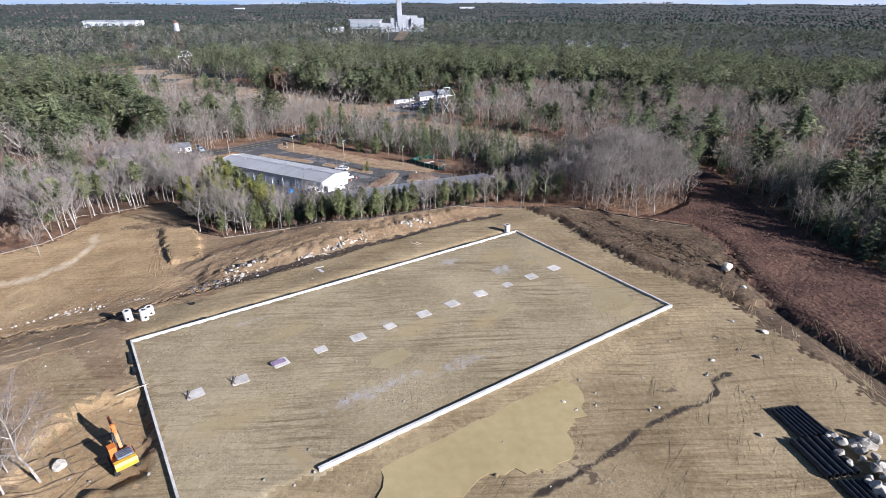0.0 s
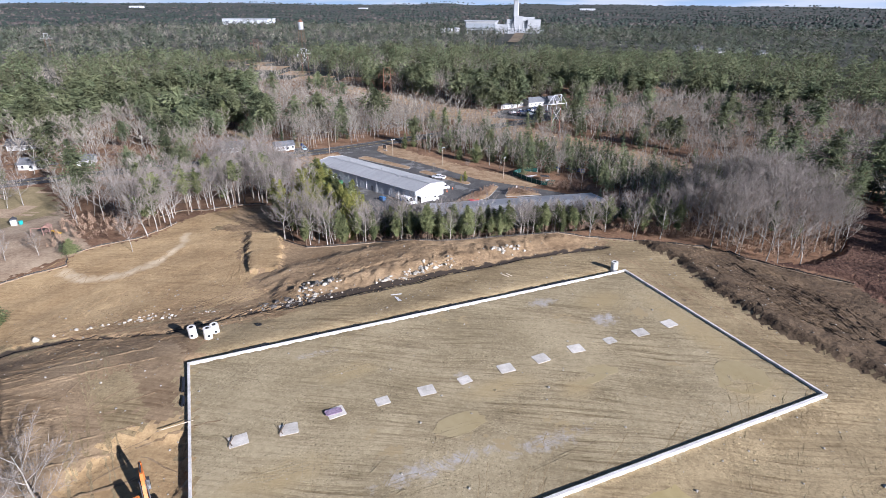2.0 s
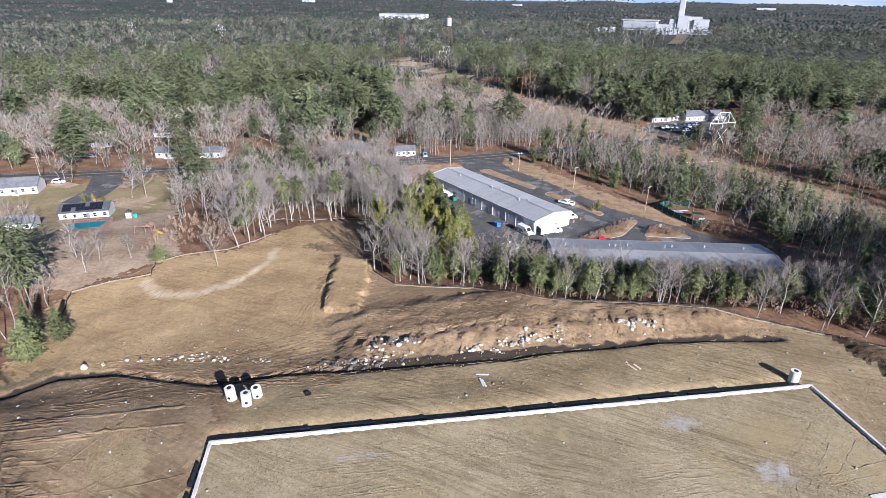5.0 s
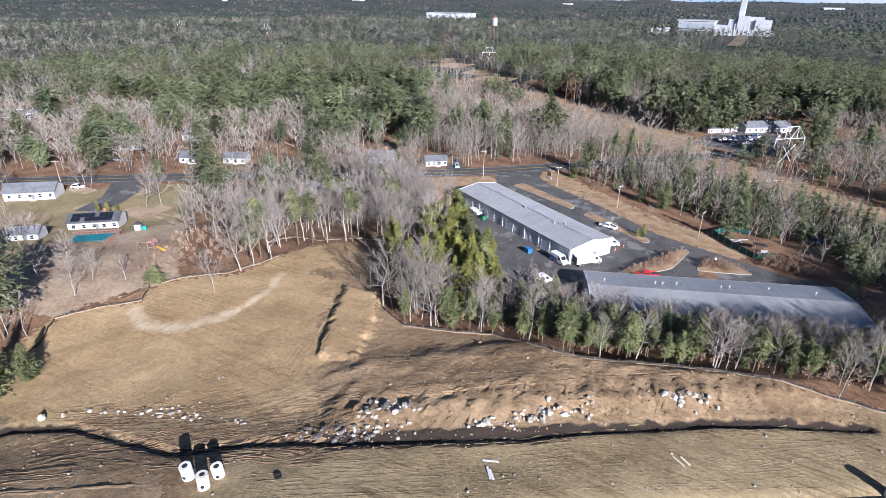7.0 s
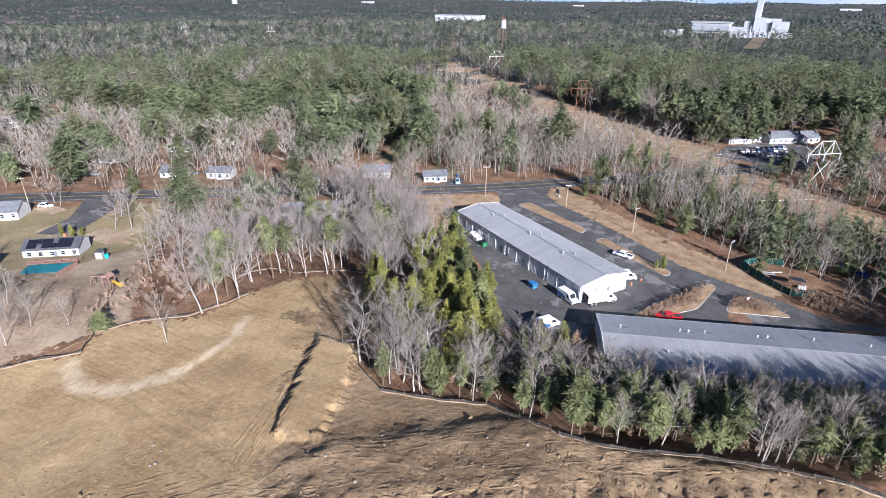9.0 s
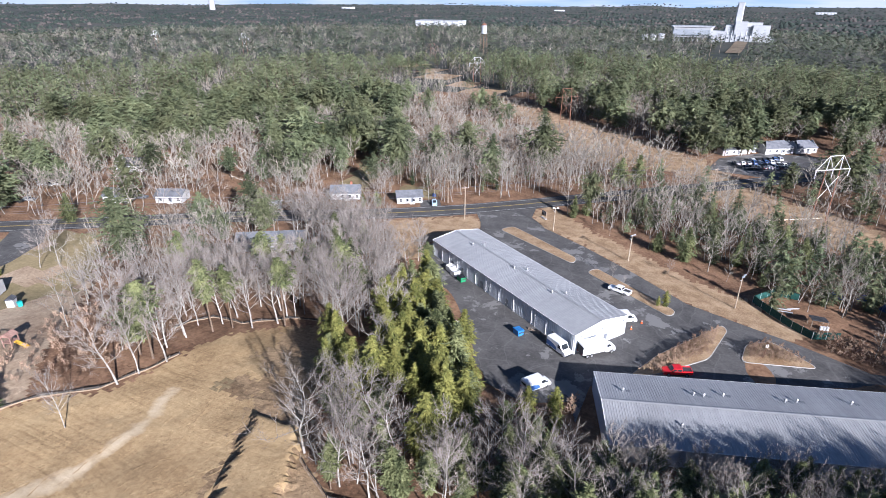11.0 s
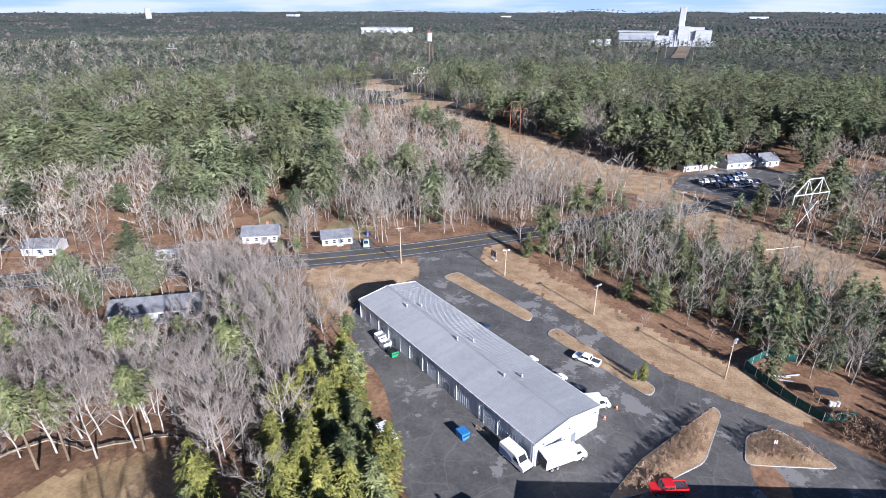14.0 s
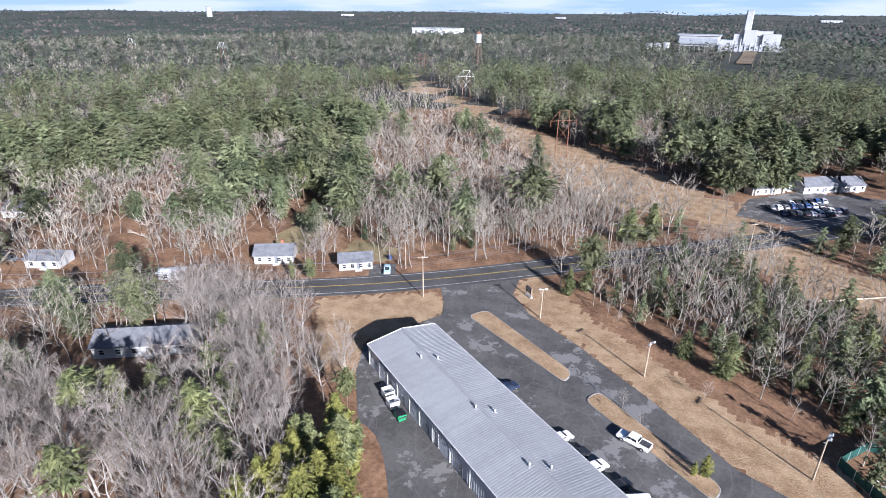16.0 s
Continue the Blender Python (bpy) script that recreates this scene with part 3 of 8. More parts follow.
share.data.foreach_set("value", np.where(loose, np.exp(-np.maximum(d_sand, 0) ** 2 / np.where(GY < 123, 2.4, 1.5) ** 2) * 0.75, 0).ravel().astype(np.float32))
DITCH = [(53.1, 62.5), (49.7, 61.1), (48.6, 57.7), (45.6, 55.6), (41.4, 54.5), (33.8, 50.7), (29, 47.1), (23.6, 43.9), (15.4, 39.7)]
share = me.attributes.new("silt", "FLOAT", "POINT")
silt = np.zeros(GX.shape)
for eu, ev, ru, rv in ((86, -24, 4.5, 20), (77, -9, 8, 5), (82, -41, 8, 5), (56, -30, 4, 3), (45, -25, 8, 3), (10, -30, 9, 4), (24, -12, 7, 3)):
    silt = np.maximum(silt, np.exp(-((lu - eu) / ru) ** 2 - ((lv - ev) / rv) ** 2))
share.data.foreach_set("value", silt.ravel().astype(np.float32))
share = me.attributes.new("crust", "FLOAT", "POINT")
silt = np.zeros(GX.shape)
for eu, ev, ru, rv in ((66, -5, 9, 4), (73, -15, 6, 5), (30, -36, 20, 4), (46, -38, 14, 4), (40, -20, 4, 2), (20, -5, 9, 2)):
    silt = np.maximum(silt, np.exp(-((lu - eu) / ru) ** 2 - ((lv - ev) / rv) ** 2))
share.data.foreach_set("value", (0.78 * silt).ravel().astype(np.float32))
share = me.attributes.new("wet", "FLOAT", "POINT")
wide_ = 0.9 * smooth(-62, -50, GX) * (1 - smooth(-20, -6, GX))
wet = np.maximum(1 - smooth(0.5, 1.7, to_line(GX, GY, BROOK) - wide_ + 0.5 * waves(GX, GY, 5, 24)), 0.28 * smooth(0.5, 1.1, waves(GX, GY, 17, 39)) * ((lv > 8) | (lu < -1)))
wet = np.maximum(wet, 0.9 * (1 - smooth(0.1, 0.95, to_line(GX, GY, DITCH) + 0.4 * waves(GX, GY, 5, 43))))
wet = np.maximum(wet, 0.4 * (1 - smooth(4, 9, to_line(GX, GY, BERM))))
share.data.foreach_set("value", np.where(loose, wet, 0).ravel().astype(np.float32))
me.polygons.foreach_set("material_index", zone.astype(np.int32))
me.polygons.foreach_set("use_smooth", np.ones(len(zone), bool))
me.update()
tagged(new("ground", me), "graded bare soil, leaf litter, dead grass and woodland floor", "ground", kind="structure")

# ---- paved ground ----


def sheet(name, outline, z, mat, label, category, depth=0.3):
    """A paved slab with an upright edge."""
    return solid(name, Shape().prism(outline, z - depth, z), mat, label, category, kind="structure")


LOT_Z = -12.5
sheet("parking_lot", LOT, LOT_Z + 0.06, M["asphalt"], "cracked dark asphalt yard round two metal sheds", "parking lot")


def ribbon(line, half, lift, ground=None):
    """A strip of even width along a line, draped on the ground."""
    pts = [Vector((x, y, 0)) for x, y in line]
    fine = []
    for a, b in zip(pts, pts[1:]):
        n = max(1, int((b - a).length / 6))
        fine += [a.lerp(b, i / n) for i in range(n)]
    fine.append(pts[-1])
    for _ in range(8):
        fine = [fine[0]] + [(fine[i - 1] + fine[i] * 2 + fine[i + 1]) / 4 for i in range(1, len(fine) - 1)] + [fine[-1]]
    v, f = [], []
    for i, p in enumerate(fine):
        d = (fine[min(i + 1, len(fine) - 1)] - fine[max(i - 1, 0)]).normalized()
        s = Vector((-d.y, d.x, 0))
        z = max(gz(p.x, p.y), gz(*(p + s * half).xy), gz(*(p - s * half).xy)) if ground is None else ground
        for k, dz in ((half, -0.4), (half, 0), (-half, 0), (-half, -0.4)):
            v.append((p.x + s.x * k, p.y + s.y * k, z + lift + dz))
    for i in range(len(fine) - 1):
        for j in range(3):
            f.append((4 * i + j, 4 * i + j + 1, 4 * i + 5 + j, 4 * i + 4 + j))
    return Shape().add(v, f), fine


shape, road_mid = ribbon(ROAD, 5.0, 0.08)
solid("road", shape, M["road"], "two-lane asphalt road with yellow centre line", "road", kind="structure")
M["yellow_line"] = material("yellow_line", (0.24, 0.17, 0.04), (0.36, 0.27, 0.08), 1.0, 0.8)
M["white_line"] = material("white_line", (0.3, 0.3, 0.29), (0.46, 0.46, 0.45), 1.0, 0.8)


def offset_line(line, k):
    out = []
    for i, p in enumerate(line):
        d = (line[min(i + 1, len(line) - 1)] - line[max(i - 1, 0)]).normalized()
        out.append((p.x - d.y * k, p.y + d.x * k))
    return out


for k, key, nm in ((0.12, "yellow_line", "centre_line"), (-0.12, "yellow_line", "centre_line"), (3.9, "white_line", "edge_line"), (-3.9, "white_line", "edge_line")):
    solid(nm, ribbon(offset_line(road_mid, k), 0.055, 0.1)[0], M[key], "painted line along the road", "road marking", "road lines", "structure")

KERB = material("kerb_stone", (0.28, 0.26, 0.23), (0.45, 0.43, 0.4), 0.8, 0.9)


def island(outline, label, mat):
    """A kerbed island of dead grass in the asphalt, with rounded corners."""
    pts = [Vector((x, y)) for x, y in outline]
    n = len(pts)
    ring = []
    for i in range(n):
        a, b, c = pts[i - 1], pts[i], pts[(i + 1) % n]
        r = min(1.8, (a - b).length * 0.45, (c - b).length * 0.45)
        p, q = b + (a - b).normalized() * r, b + (c - b).normalized() * r
        ring += [tuple((1 - t) ** 2 * p + 2 * t * (1 - t) * b + t * t * q) for t in (0, 0.25, 0.5, 0.75, 1)]
    mid = sum((Vector(p) for p in ring), Vector((0, 0))) / len(ring)
    inner = [tuple(Vector(p) + (mid - Vector(p)).normalized() * 0.2) for p in ring]
    t = thing("traffic_island", pose(0, 0, LOT_Z), label, "traffic island")
    k = len(ring)
    pts3 = [(x, y, -0.1) for x, y in ring] + [(x, y, 0.19) for x, y in ring] + [(x, y, 0.19) for x, y in inner] + [(x, y, -0.1) for x, y in inner]
    part("kerb", Shape().add(pts3, [(a * k + i, a * k + (i + 1) % k, (a + 1) * k + (i + 1) % k, (a + 1) * k + i) for a in range(3) for i in range(k)]), KERB, t, "worn grey kerb")
    top = [(x, y, 0.16) for x, y in inner] + [(mid.x, mid.y, 0.3)]
    part("turf", Shape().add(top, [(i, (i + 1) % k, k) for i in range(k)]), mat, t, smooth=True)


island([(-69.3, 247.2), (-66.3, 251.5), (-41.9, 236.6), (-42.1, 232.6)], "long kerbed island of dead grass", M["straw"])
island([(-37.8, 229.3), (-35.9, 233.0), (-14.0, 218.3), (-15.1, 214.9)], "kerbed island with dead grass and shrubs", M["straw"])
island([(-20, 187.9), (-15.8, 198.2), (-4.2, 216.6), (-3.1, 214.7), (-6.2, 201.2), (-15.4, 190.9)], "weedy kerbed island beside the sheds", M["straw"])
island([(-0.5, 203), (0.4, 210.7), (5.4, 214.3), (13.7, 207.5)], "small weedy kerbed island in the drive", M["straw"])

# ---- foundation walls ----


def wall_run(name, a, b, label, z0=-2.2, thick=0.34):
    """A poured wall with a slightly uneven top, from a to b."""
    a, b = Vector((*a, 0)), Vector((*b, 0))
    d = (b - a).normalized()
    s = Vector((-d.y, d.x, 0)) * thick / 2
    n = int((b - a).length / 2.5)
    v, f = [], []
    for i in range(n + 1):
        p = a.lerp(b, i / n)
        w = Vector((0, 0, TOP + 0.015 * math.sin(i * 2.1)))
        for q in (p + s + Vector((0, 0, z0)), p + s + w, p - s + w, p - s + Vector((0, 0, z0))):
            v.append(q)
    for i in range(n):
        f += [(4 * i + j, 4 * i + (j + 1) % 4, 4 * i + 4 + (j + 1) % 4, 4 * i + 4 + j) for j in range(4)]
    f += [(0, 3, 2, 1), (4 * n, 4 * n + 1, 4 * n + 2, 4 * n + 3)]
    return solid(name, Shape().add(v, f), M["concrete"], label, "foundation wall", "foundation walls", "structure")


wall_run("wall_north", site(-0.2, 0), site(LONG + 0.2, 0), "long poured concrete foundation wall with a pale top")
wall_run("wall_east", site(LONG, -0.22), site(LONG, -WIDE), "poured concrete foundation wall at the far end")
wall_run("wall_south", site(LONG + 0.2, -WIDE), site(16.0, -WIDE), "poured concrete foundation wall beside muddy water", thick=0.46)
wall_run("wall_west", site(0, -0.22), site(0, -WIDE), "poured concrete foundation wall by the dug pit")

# ---- footings along the middle of the foundation ----
pad_line = [(-32.5, 61.6), (-26.5, 64.7), (-21, 69), (-14.8, 72.4), (-8.6, 75.8), (-3, 79.2), (3.4, 83.2), (9.2, 86.8), (15.3, 90.6), (21.5, 94), (27.4, 97.5), (33.3, 101.4)]
FOOT_RZ = math.degrees(math.atan2(U[1], U[0]))
for i, (x, y) in enumerate(pad_line):
    big = 2.6 if i not in (3, 5, 9) else 2.1
    f = thing("footing", pose(x, y, -1.06, rz=FOOT_RZ + [3, -4, 6, 2, -3, 5, -2, 4, -5, 1, -3, 2][i]), "square concrete column footing set in graded soil" if i != 2 else "concrete footing under a purple plastic cover", "footing", "column footings")
    part("slab", Shape().box((0, 0, 0), (big, big * 0.86, 0.3), edge=0.12), M["footing"], f)
    if i == 2:
        part("cover", Shape().box((-0.3, 0.2, 0.22), (2.5, 1.2, 0.12), edge=0.2, ry=4), material("purple_sheet", (0.11, 0.06, 0.11), (0.36, 0.28, 0.36), 2, 0.5, 0.05), f, "crumpled purple plastic sheet")
    if i < 2:
        for k in range(2):
            part("timber", Shape().box((-1.2 + 0.3 * k, 0.1, 0.3), (0.1, 1.9, 0.1), rz=20 - 50 * k, rx=6), M["pine_bark"], f, "loose timber")

# ---- metal sheds ----
RIB = 0.9


def shed(name, corner, long_dir, length, width, eave, ridge, label):
    """A gabled metal shed. Local x runs along it, y across, z up from the yard."""
    rz = math.degrees(math.atan2(long_dir[1], long_dir[0]))
    t = thing(name, pose(corner[0], corner[1], LOT_Z, rz=rz), label, "building")
    h, r = eave, ridge
    # walls with vertical ribs
    def ribbed(a, b, top0, top1, peak=None):
        a, b = Vector(a), Vector(b)
        n = max(2, int((b - a).length / 0.6))
        d = (b - a).normalized()
        nrm = Vector((d.y, -d.x, 0))
        v, f = [], []
        for i in range(n * 2 + 1):
            k = i / (n * 2)
            p = a.lerp(b, k) + nrm * (0.06 if i % 2 else 0.0)
            z = top0 + (top1 - top0) * k if peak is None else top0 + (peak - top0) * (1 - abs(2 * k - 1))
            q = a.lerp(b, k) - nrm * 0.2
            v += [(p.x, p.y, 0), (p.x, p.y, z), (q.x, q.y, z), (q.x, q.y, 0)]
        for i in range(n * 2):
            f += [(4 * i + j, 4 * i + 4 + j, 4 * i + 5 + j, 4 * i + 1 + j) for j in range(3)]
        return Shape().add(v, f)
    L, W = length, width
    part("wall", ribbed((0, 0, 0), (L, 0, 0), h, h), M["siding"], t)
    part("wall", ribbed((L, W, 0), (0, W, 0), h, h), M["siding"], t)
    part("wall", ribbed((L, 0, 0), (L, W, 0), h, h, r), M["siding"], t)
    part("wall", ribbed((0, W, 0), (0, 0, 0), h, h, r), M["siding"], t)
    part("gutter", Shape().box((L / 2, -0.28, h - 0.02), (L + 0.3, 0.16, 0.18)), M["white"], t, "white gutter")
    part("gutter", Shape().box((L / 2, W + 0.28, h - 0.02), (L + 0.3, 0.16, 0.18)), M["white"], t, "white gutter")
    part("ridge_cap", Shape().add([(-0.1, W / 2 - 0.3, r + 0.17), (L + 0.1, W / 2 - 0.3, r + 0.17), (L + 0.1, W / 2, r + 0.22), (-0.1, W / 2, r + 0.22), (L + 0.1, W / 2 + 0.3, r + 0.17), (-0.1, W / 2 + 0.3, r + 0.17)], [(0, 1, 2, 3), (3, 2, 4, 5)]), M["metal_roof"], t)
    for x in (-0.12, L + 0.12):
        for s in (0, 1):
            y0, y1 = (0 if s == 0 else W) + (-0.3 if s == 0 else 0.3), W / 2
            a, b = Vector((x, y0, h + 0.04)), Vector((x, y1, r + 0.1))
            d = (b - a)
            part("rake_trim", Shape().box(((a + b) / 2), (0.12, d.length, 0.24), rx=math.degrees(math.atan2(d.z, abs(d.y))) * (1 if d.y > 0 else -1)), M["white"], t)
    return t


GLASS = material("dark_glass", (0.015, 0.018, 0.022), (0.03, 0.035, 0.04), 1, 0.08)
GREY_DOOR = material("grey_door", (0.12, 0.13, 0.15), (0.18, 0.19, 0.2), 1, 0.5)
PALE_DOOR = material("pale_door", (0.5, 0.53, 0.57), (0.6, 0.62, 0.65), 1, 0.5)


def roll_door(t, x, y, w, h, face=-1):
    d = part("roller_door", Shape().box((x, y + face * 0.09, h / 2), (w, 0.06, h)), PALE_DOOR, t, "pale ribbed roller door")
    for k in range(int(h / 0.5)):
        part("slat", Shape().box((x, y + face * 0.13, 0.27 + k * 0.5), (w - 0.1, 0.04, 0.4)), PALE_DOOR, d)
    part("door_frame", Shape().box((x - w / 2 - 0.08, y + face * 0.12, h / 2), (0.16, 0.12, h)).box((x + w / 2 + 0.08, y + face * 0.12, h / 2), (0.16, 0.12, h)).box((x, y + face * 0.12, h + 0.08), (w + 0.32, 0.12, 0.16)), M["white"], t)


def man_door(t, x, y, face=-1):
    d = part("door", Shape().box((x, y + face * 0.1, 1.05), (0.95, 0.07, 2.1)), GREY_DOOR, t, "dark grey steel door")
    part("handle", Shape().box((x + 0.36, y + face * 0.16, 1.0), (0.1, 0.06, 0.05)), M["white"], d)


B1_DIR = np.array([-47.9, 30.3]) / np.hypot(47.9, 30.3)
B1_L, B1_W, B1_H, B1_R = 56.7, 15.0, 4.6, 5.75
# its local y runs towards the yard behind it, so the corner is the near gable's right foot
B1_N = np.array([B1_DIR[1], -B1_DIR[0]]) * -1
b1_corner = np.array([-31.36, 190.63]) + np.array([8.0, 12.65]) / np.hypot(8.0, 12.65) * B1_W
shed_1 = shed("metal_shed", b1_corner, B1_DIR, B1_L, B1_W, B1_H, B1_R, "long white ribbed metal shed with a low grey gabled roof")
# long side that faces the yard is at local y = B1_W
for x in (10.5, 27.5, 37.5, 50.0):
    roll_door(shed_1, x, B1_W, 3.4, 3.4, 1)
for x in (6.2, 22.5, 33.0, 41.5, 46.5):
    man_door(shed_1, x, B1_W, 1)
for x in (0.3, 13.5, 20.0, 31.0, 44.0, 56.4):
    part("downspout", Shape().box((x, B1_W + 0.16, B1_H / 2), (0.14, 0.12, B1_H)), M["white"], shed_1, "white downspout")
for x in (8.2, 25.0, 35.2, 47.6):
    part("wall_lamp", Shape().box((x, B1_W + 0.22, 3.6), (0.3, 0.24, 0.2), taper=0.7), GREY_DOOR, shed_1)


def local_door(t, y, x=0):
    d = part("door", Shape().box((x - 0.1, y, 1.05), (0.07, 0.95, 2.1)), GREY_DOOR, t, "dark grey steel door")
    part("handle", Shape().box((x - 0.16, y + 0.36, 1.0), (0.06, 0.1, 0.05)), M["white"], d)


local_door(shed_1, 6.2)
for y in (1.2, 7.5, 13.5):
    part("wall_lamp", Shape().box((-0.22, y, 3.9), (0.24, 0.3, 0.2), taper=0.7), GREY_DOOR, shed_1)
for x, y, rr in ((12.5, 6.2, 0.5), (14.5, 8.6, 0.4), (26.5, 6.0, 0.35), (28.8, 8.2, 0.35), (44.0, 6.5, 0.35), (46.0, 9.0, 0.35)):
    z = B1_H + (B1_R - B1_H) * (1 - abs(2 * y / B1_W - 1)) + 0.1
    v = part("roof_vent", Shape().tube((x, y, z - 0.1), (x, y, z + 0.55), 0.16, n=10), M["metal_roof"], shed_1, "pale metal roof vent pipe")
    part("cap", Shape().tube((x, y, z + 0.55), (x, y, z + 0.8), 0.26, 0.12, 10), M["metal_roof"], v)
    part("flashing", Shape().box((x, y, z), (0.7, 0.7, 0.12), taper=0.7), M["metal_roof"], shed_1)

B2_DIR = np.array([0.941, 0.337])
B2_L, B2_W, B2_H, B2_R = 59.0, 18.0, 3.6, 4.7
b2_corner = np.array([-25.5, 181.4]) + np.array([0.337, -0.941]) * B2_W
shed_2 = shed("metal_shed", b2_corner, B2_DIR, B2_L, B2_W, B2_H, B2_R, "wide grey metal shed with a ribbed roof by the woods")
for x, y in ((4.0, 12.2), (16.0, 12.6), (17.6, 12.4), (21, 13), (31.0, 12.6), (33.0, 12.9), (42, 13.5), (52, 12.5), (12, 4.5)):
    z = B2_H + (B2_R - B2_H) * (1 - abs(2 * y / B2_W - 1)) + 0.1
    v = part("roof_vent", Shape().tube((x, y, z - 0.1), (x, y, z + 0.5), 0.15, n=10), M["metal_roof"], shed_2, "pale metal roof vent pipe")
    part("cap", Shape().tube((x, y, z + 0.5), (x, y, z + 0.75), 0.28, 0.1, 10), M["metal_roof"], v)
    part("flashing", Shape().box((x + 1.0, y, z - 0.03), (0.8, 0.8, 0.14), taper=0.8), GREY_DOOR, shed_2, "dark roof hatch")
for x in (9, 22, 36, 48):
    roll_door(shed_2, x, 0, 3.2, 2.9, -1)
for x in (0.4, 14.5, 29, 43.5, 58.6):
    part("downspout", Shape().box((x, -0.16, B2_H / 2), (0.14, 0.12, B2_H)), M["white"], shed_2, "white downspout")
for x in (12, 30, 50):
    roll_door(shed_2, x, B2_W, 3.2, 2.9, 1)

# ---- trees ----


def prism_chain(v, f, pts, radii, sides):
    """A bent, tapered limb."""
    k = len(v)
    for i, (p, r) in enumerate(zip(pts, radii)):
        d = (pts[min(i + 1, len(pts) - 1)] - pts[max(i - 1, 0)]).normalized()
        q = d.to_track_quat("Z", "Y")
        for j in range(sides):
            a = 2 * math.pi * j / sides
            v.append(tuple(p + q @ Vector((r * math.cos(a), r * math.sin(a), 0))))
    for i in range(len(pts) - 1):
        for j in range(sides):
            f.append((k + i * sides + j, k + i * sides + (j + 1) % sides, k + (i + 1) * sides + (j + 1) % sides, k + (i + 1) * sides + j))


def aim(r, base, bend):
    """A direction near base."""
    return (base + Vector((r.gauss(0, 1), r.gauss(0, 1), r.gauss(0, 1))) * bend).normalized()


def bare_tree(seed, h, detail, sparse=None, width=0.0, spread_=0.62, clear=0.27):
    """Trunk with limbs, and the twigs of its crown, of a leafless hardwood. detail: 2 near, 1 middle, 0 far. spread_ opens the crown, clear is the bare share of the trunk."""
    r = random.Random(seed)
    tv, tf, cv_, cf = [], [], [], []

    def twig(p, d, length, w):
        side = d.cross(Vector((r.gauss(0, 1), r.gauss(0, 1), r.gauss(0, 1)))).normalized() * w
        k = len(cv_)
        cv_.extend([tuple(p - side), tuple(p + side), tuple(p + d * length)])
        cf.append((k, k + 1, k + 2))

    rad = h * 0.0062 + 0.045
    pts, at = [Vector((0, 0, -0.4))], Vector((r.gauss(0, 0.1), r.gauss(0, 0.1), 0))
    lean = Vector((r.gauss(0, 0.06), r.gauss(0, 0.06), 1))
    for k in range(1, 6):
        at = at + (lean + Vector((r.gauss(0, 0.09), r.gauss(0, 0.09), 0))) * h * 0.165
        pts.append(at.copy())
    taper = [1.25, 1.0, 0.82, 0.6, 0.38, 0.15]
    prism_chain(tv, tf, pts, [rad * k for k in taper], (3, 4, 6)[detail])
    limbs = (6, 9, 14)[detail]
    n2, n3, n4 = sparse or ((4, 4, 0), (6, 4, 1), (7, 6, 3))[detail]
    w = width or (0.055, 0.026, 0.017)[detail]
    turn = r.uniform(0, 6.28)
    for i in range(limbs):
        k = clear + (0.97 - clear) * ((i + r.uniform(0.1, 0.9)) / limbs)
        j = min(int(k * 5), 4)
        p = pts[j].lerp(pts[j + 1], k * 5 - j)
        turn += 2.4 + r.gauss(0, 0.35)
        up = 0.55 + 1.1 * k + r.gauss(0, 0.18)
        d = Vector((math.cos(turn) * spread_ * 1.45, math.sin(turn) * spread_ * 1.45, up)).normalized()
        ln = h * r.uniform(0.3, 0.46) * (1.12 - 0.55 * k)
        m_ = p + d * ln * 0.5
        d2 = aim(r, d + Vector((0, 0, 0.35)), 0.17)
        e = m_ + d2 * ln * 0.55
        r0_ = rad * (0.52 - 0.3 * k)
        if detail:
            prism_chain(tv, tf, [p, m_, e], [r0_, r0_ * 0.6, r0_ * 0.15], 3)
        else:
            twig(p, (e - p).normalized(), (e - p).length, max(r0_, 0.08))
        for _ in range(n2):
            q = r.uniform(0.2, 1.0)
            s = p.lerp(m_, q * 2) if q < 0.5 else m_.lerp(e, q * 2 - 1)
            f_ = aim(r, d + Vector((0, 0, 0.3)), 0.42)
            l2 = ln * r.uniform(0.3, 0.55)
            twig(s, f_, l2, w * 1.7)
            for _ in range(n3):
                s2 = s + f_ * l2 * r.uniform(0.2, 0.95)
                g_ = aim(r, f_ + Vector((0, 0, 0.2)), 0.45)
                l3 = l2 * r.uniform(0.4, 0.75)
                twig(s2, g_, l3, w)
                for _ in range(n4):
                    twig(s2 + g_ * l3 * r.uniform(0.2, 0.9), aim(r, g_ + Vector((0, 0, 0.15)), 0.5), l3 * r.uniform(0.4, 0.75), w * 0.75)
    return (tv, tf), (cv_, cf)


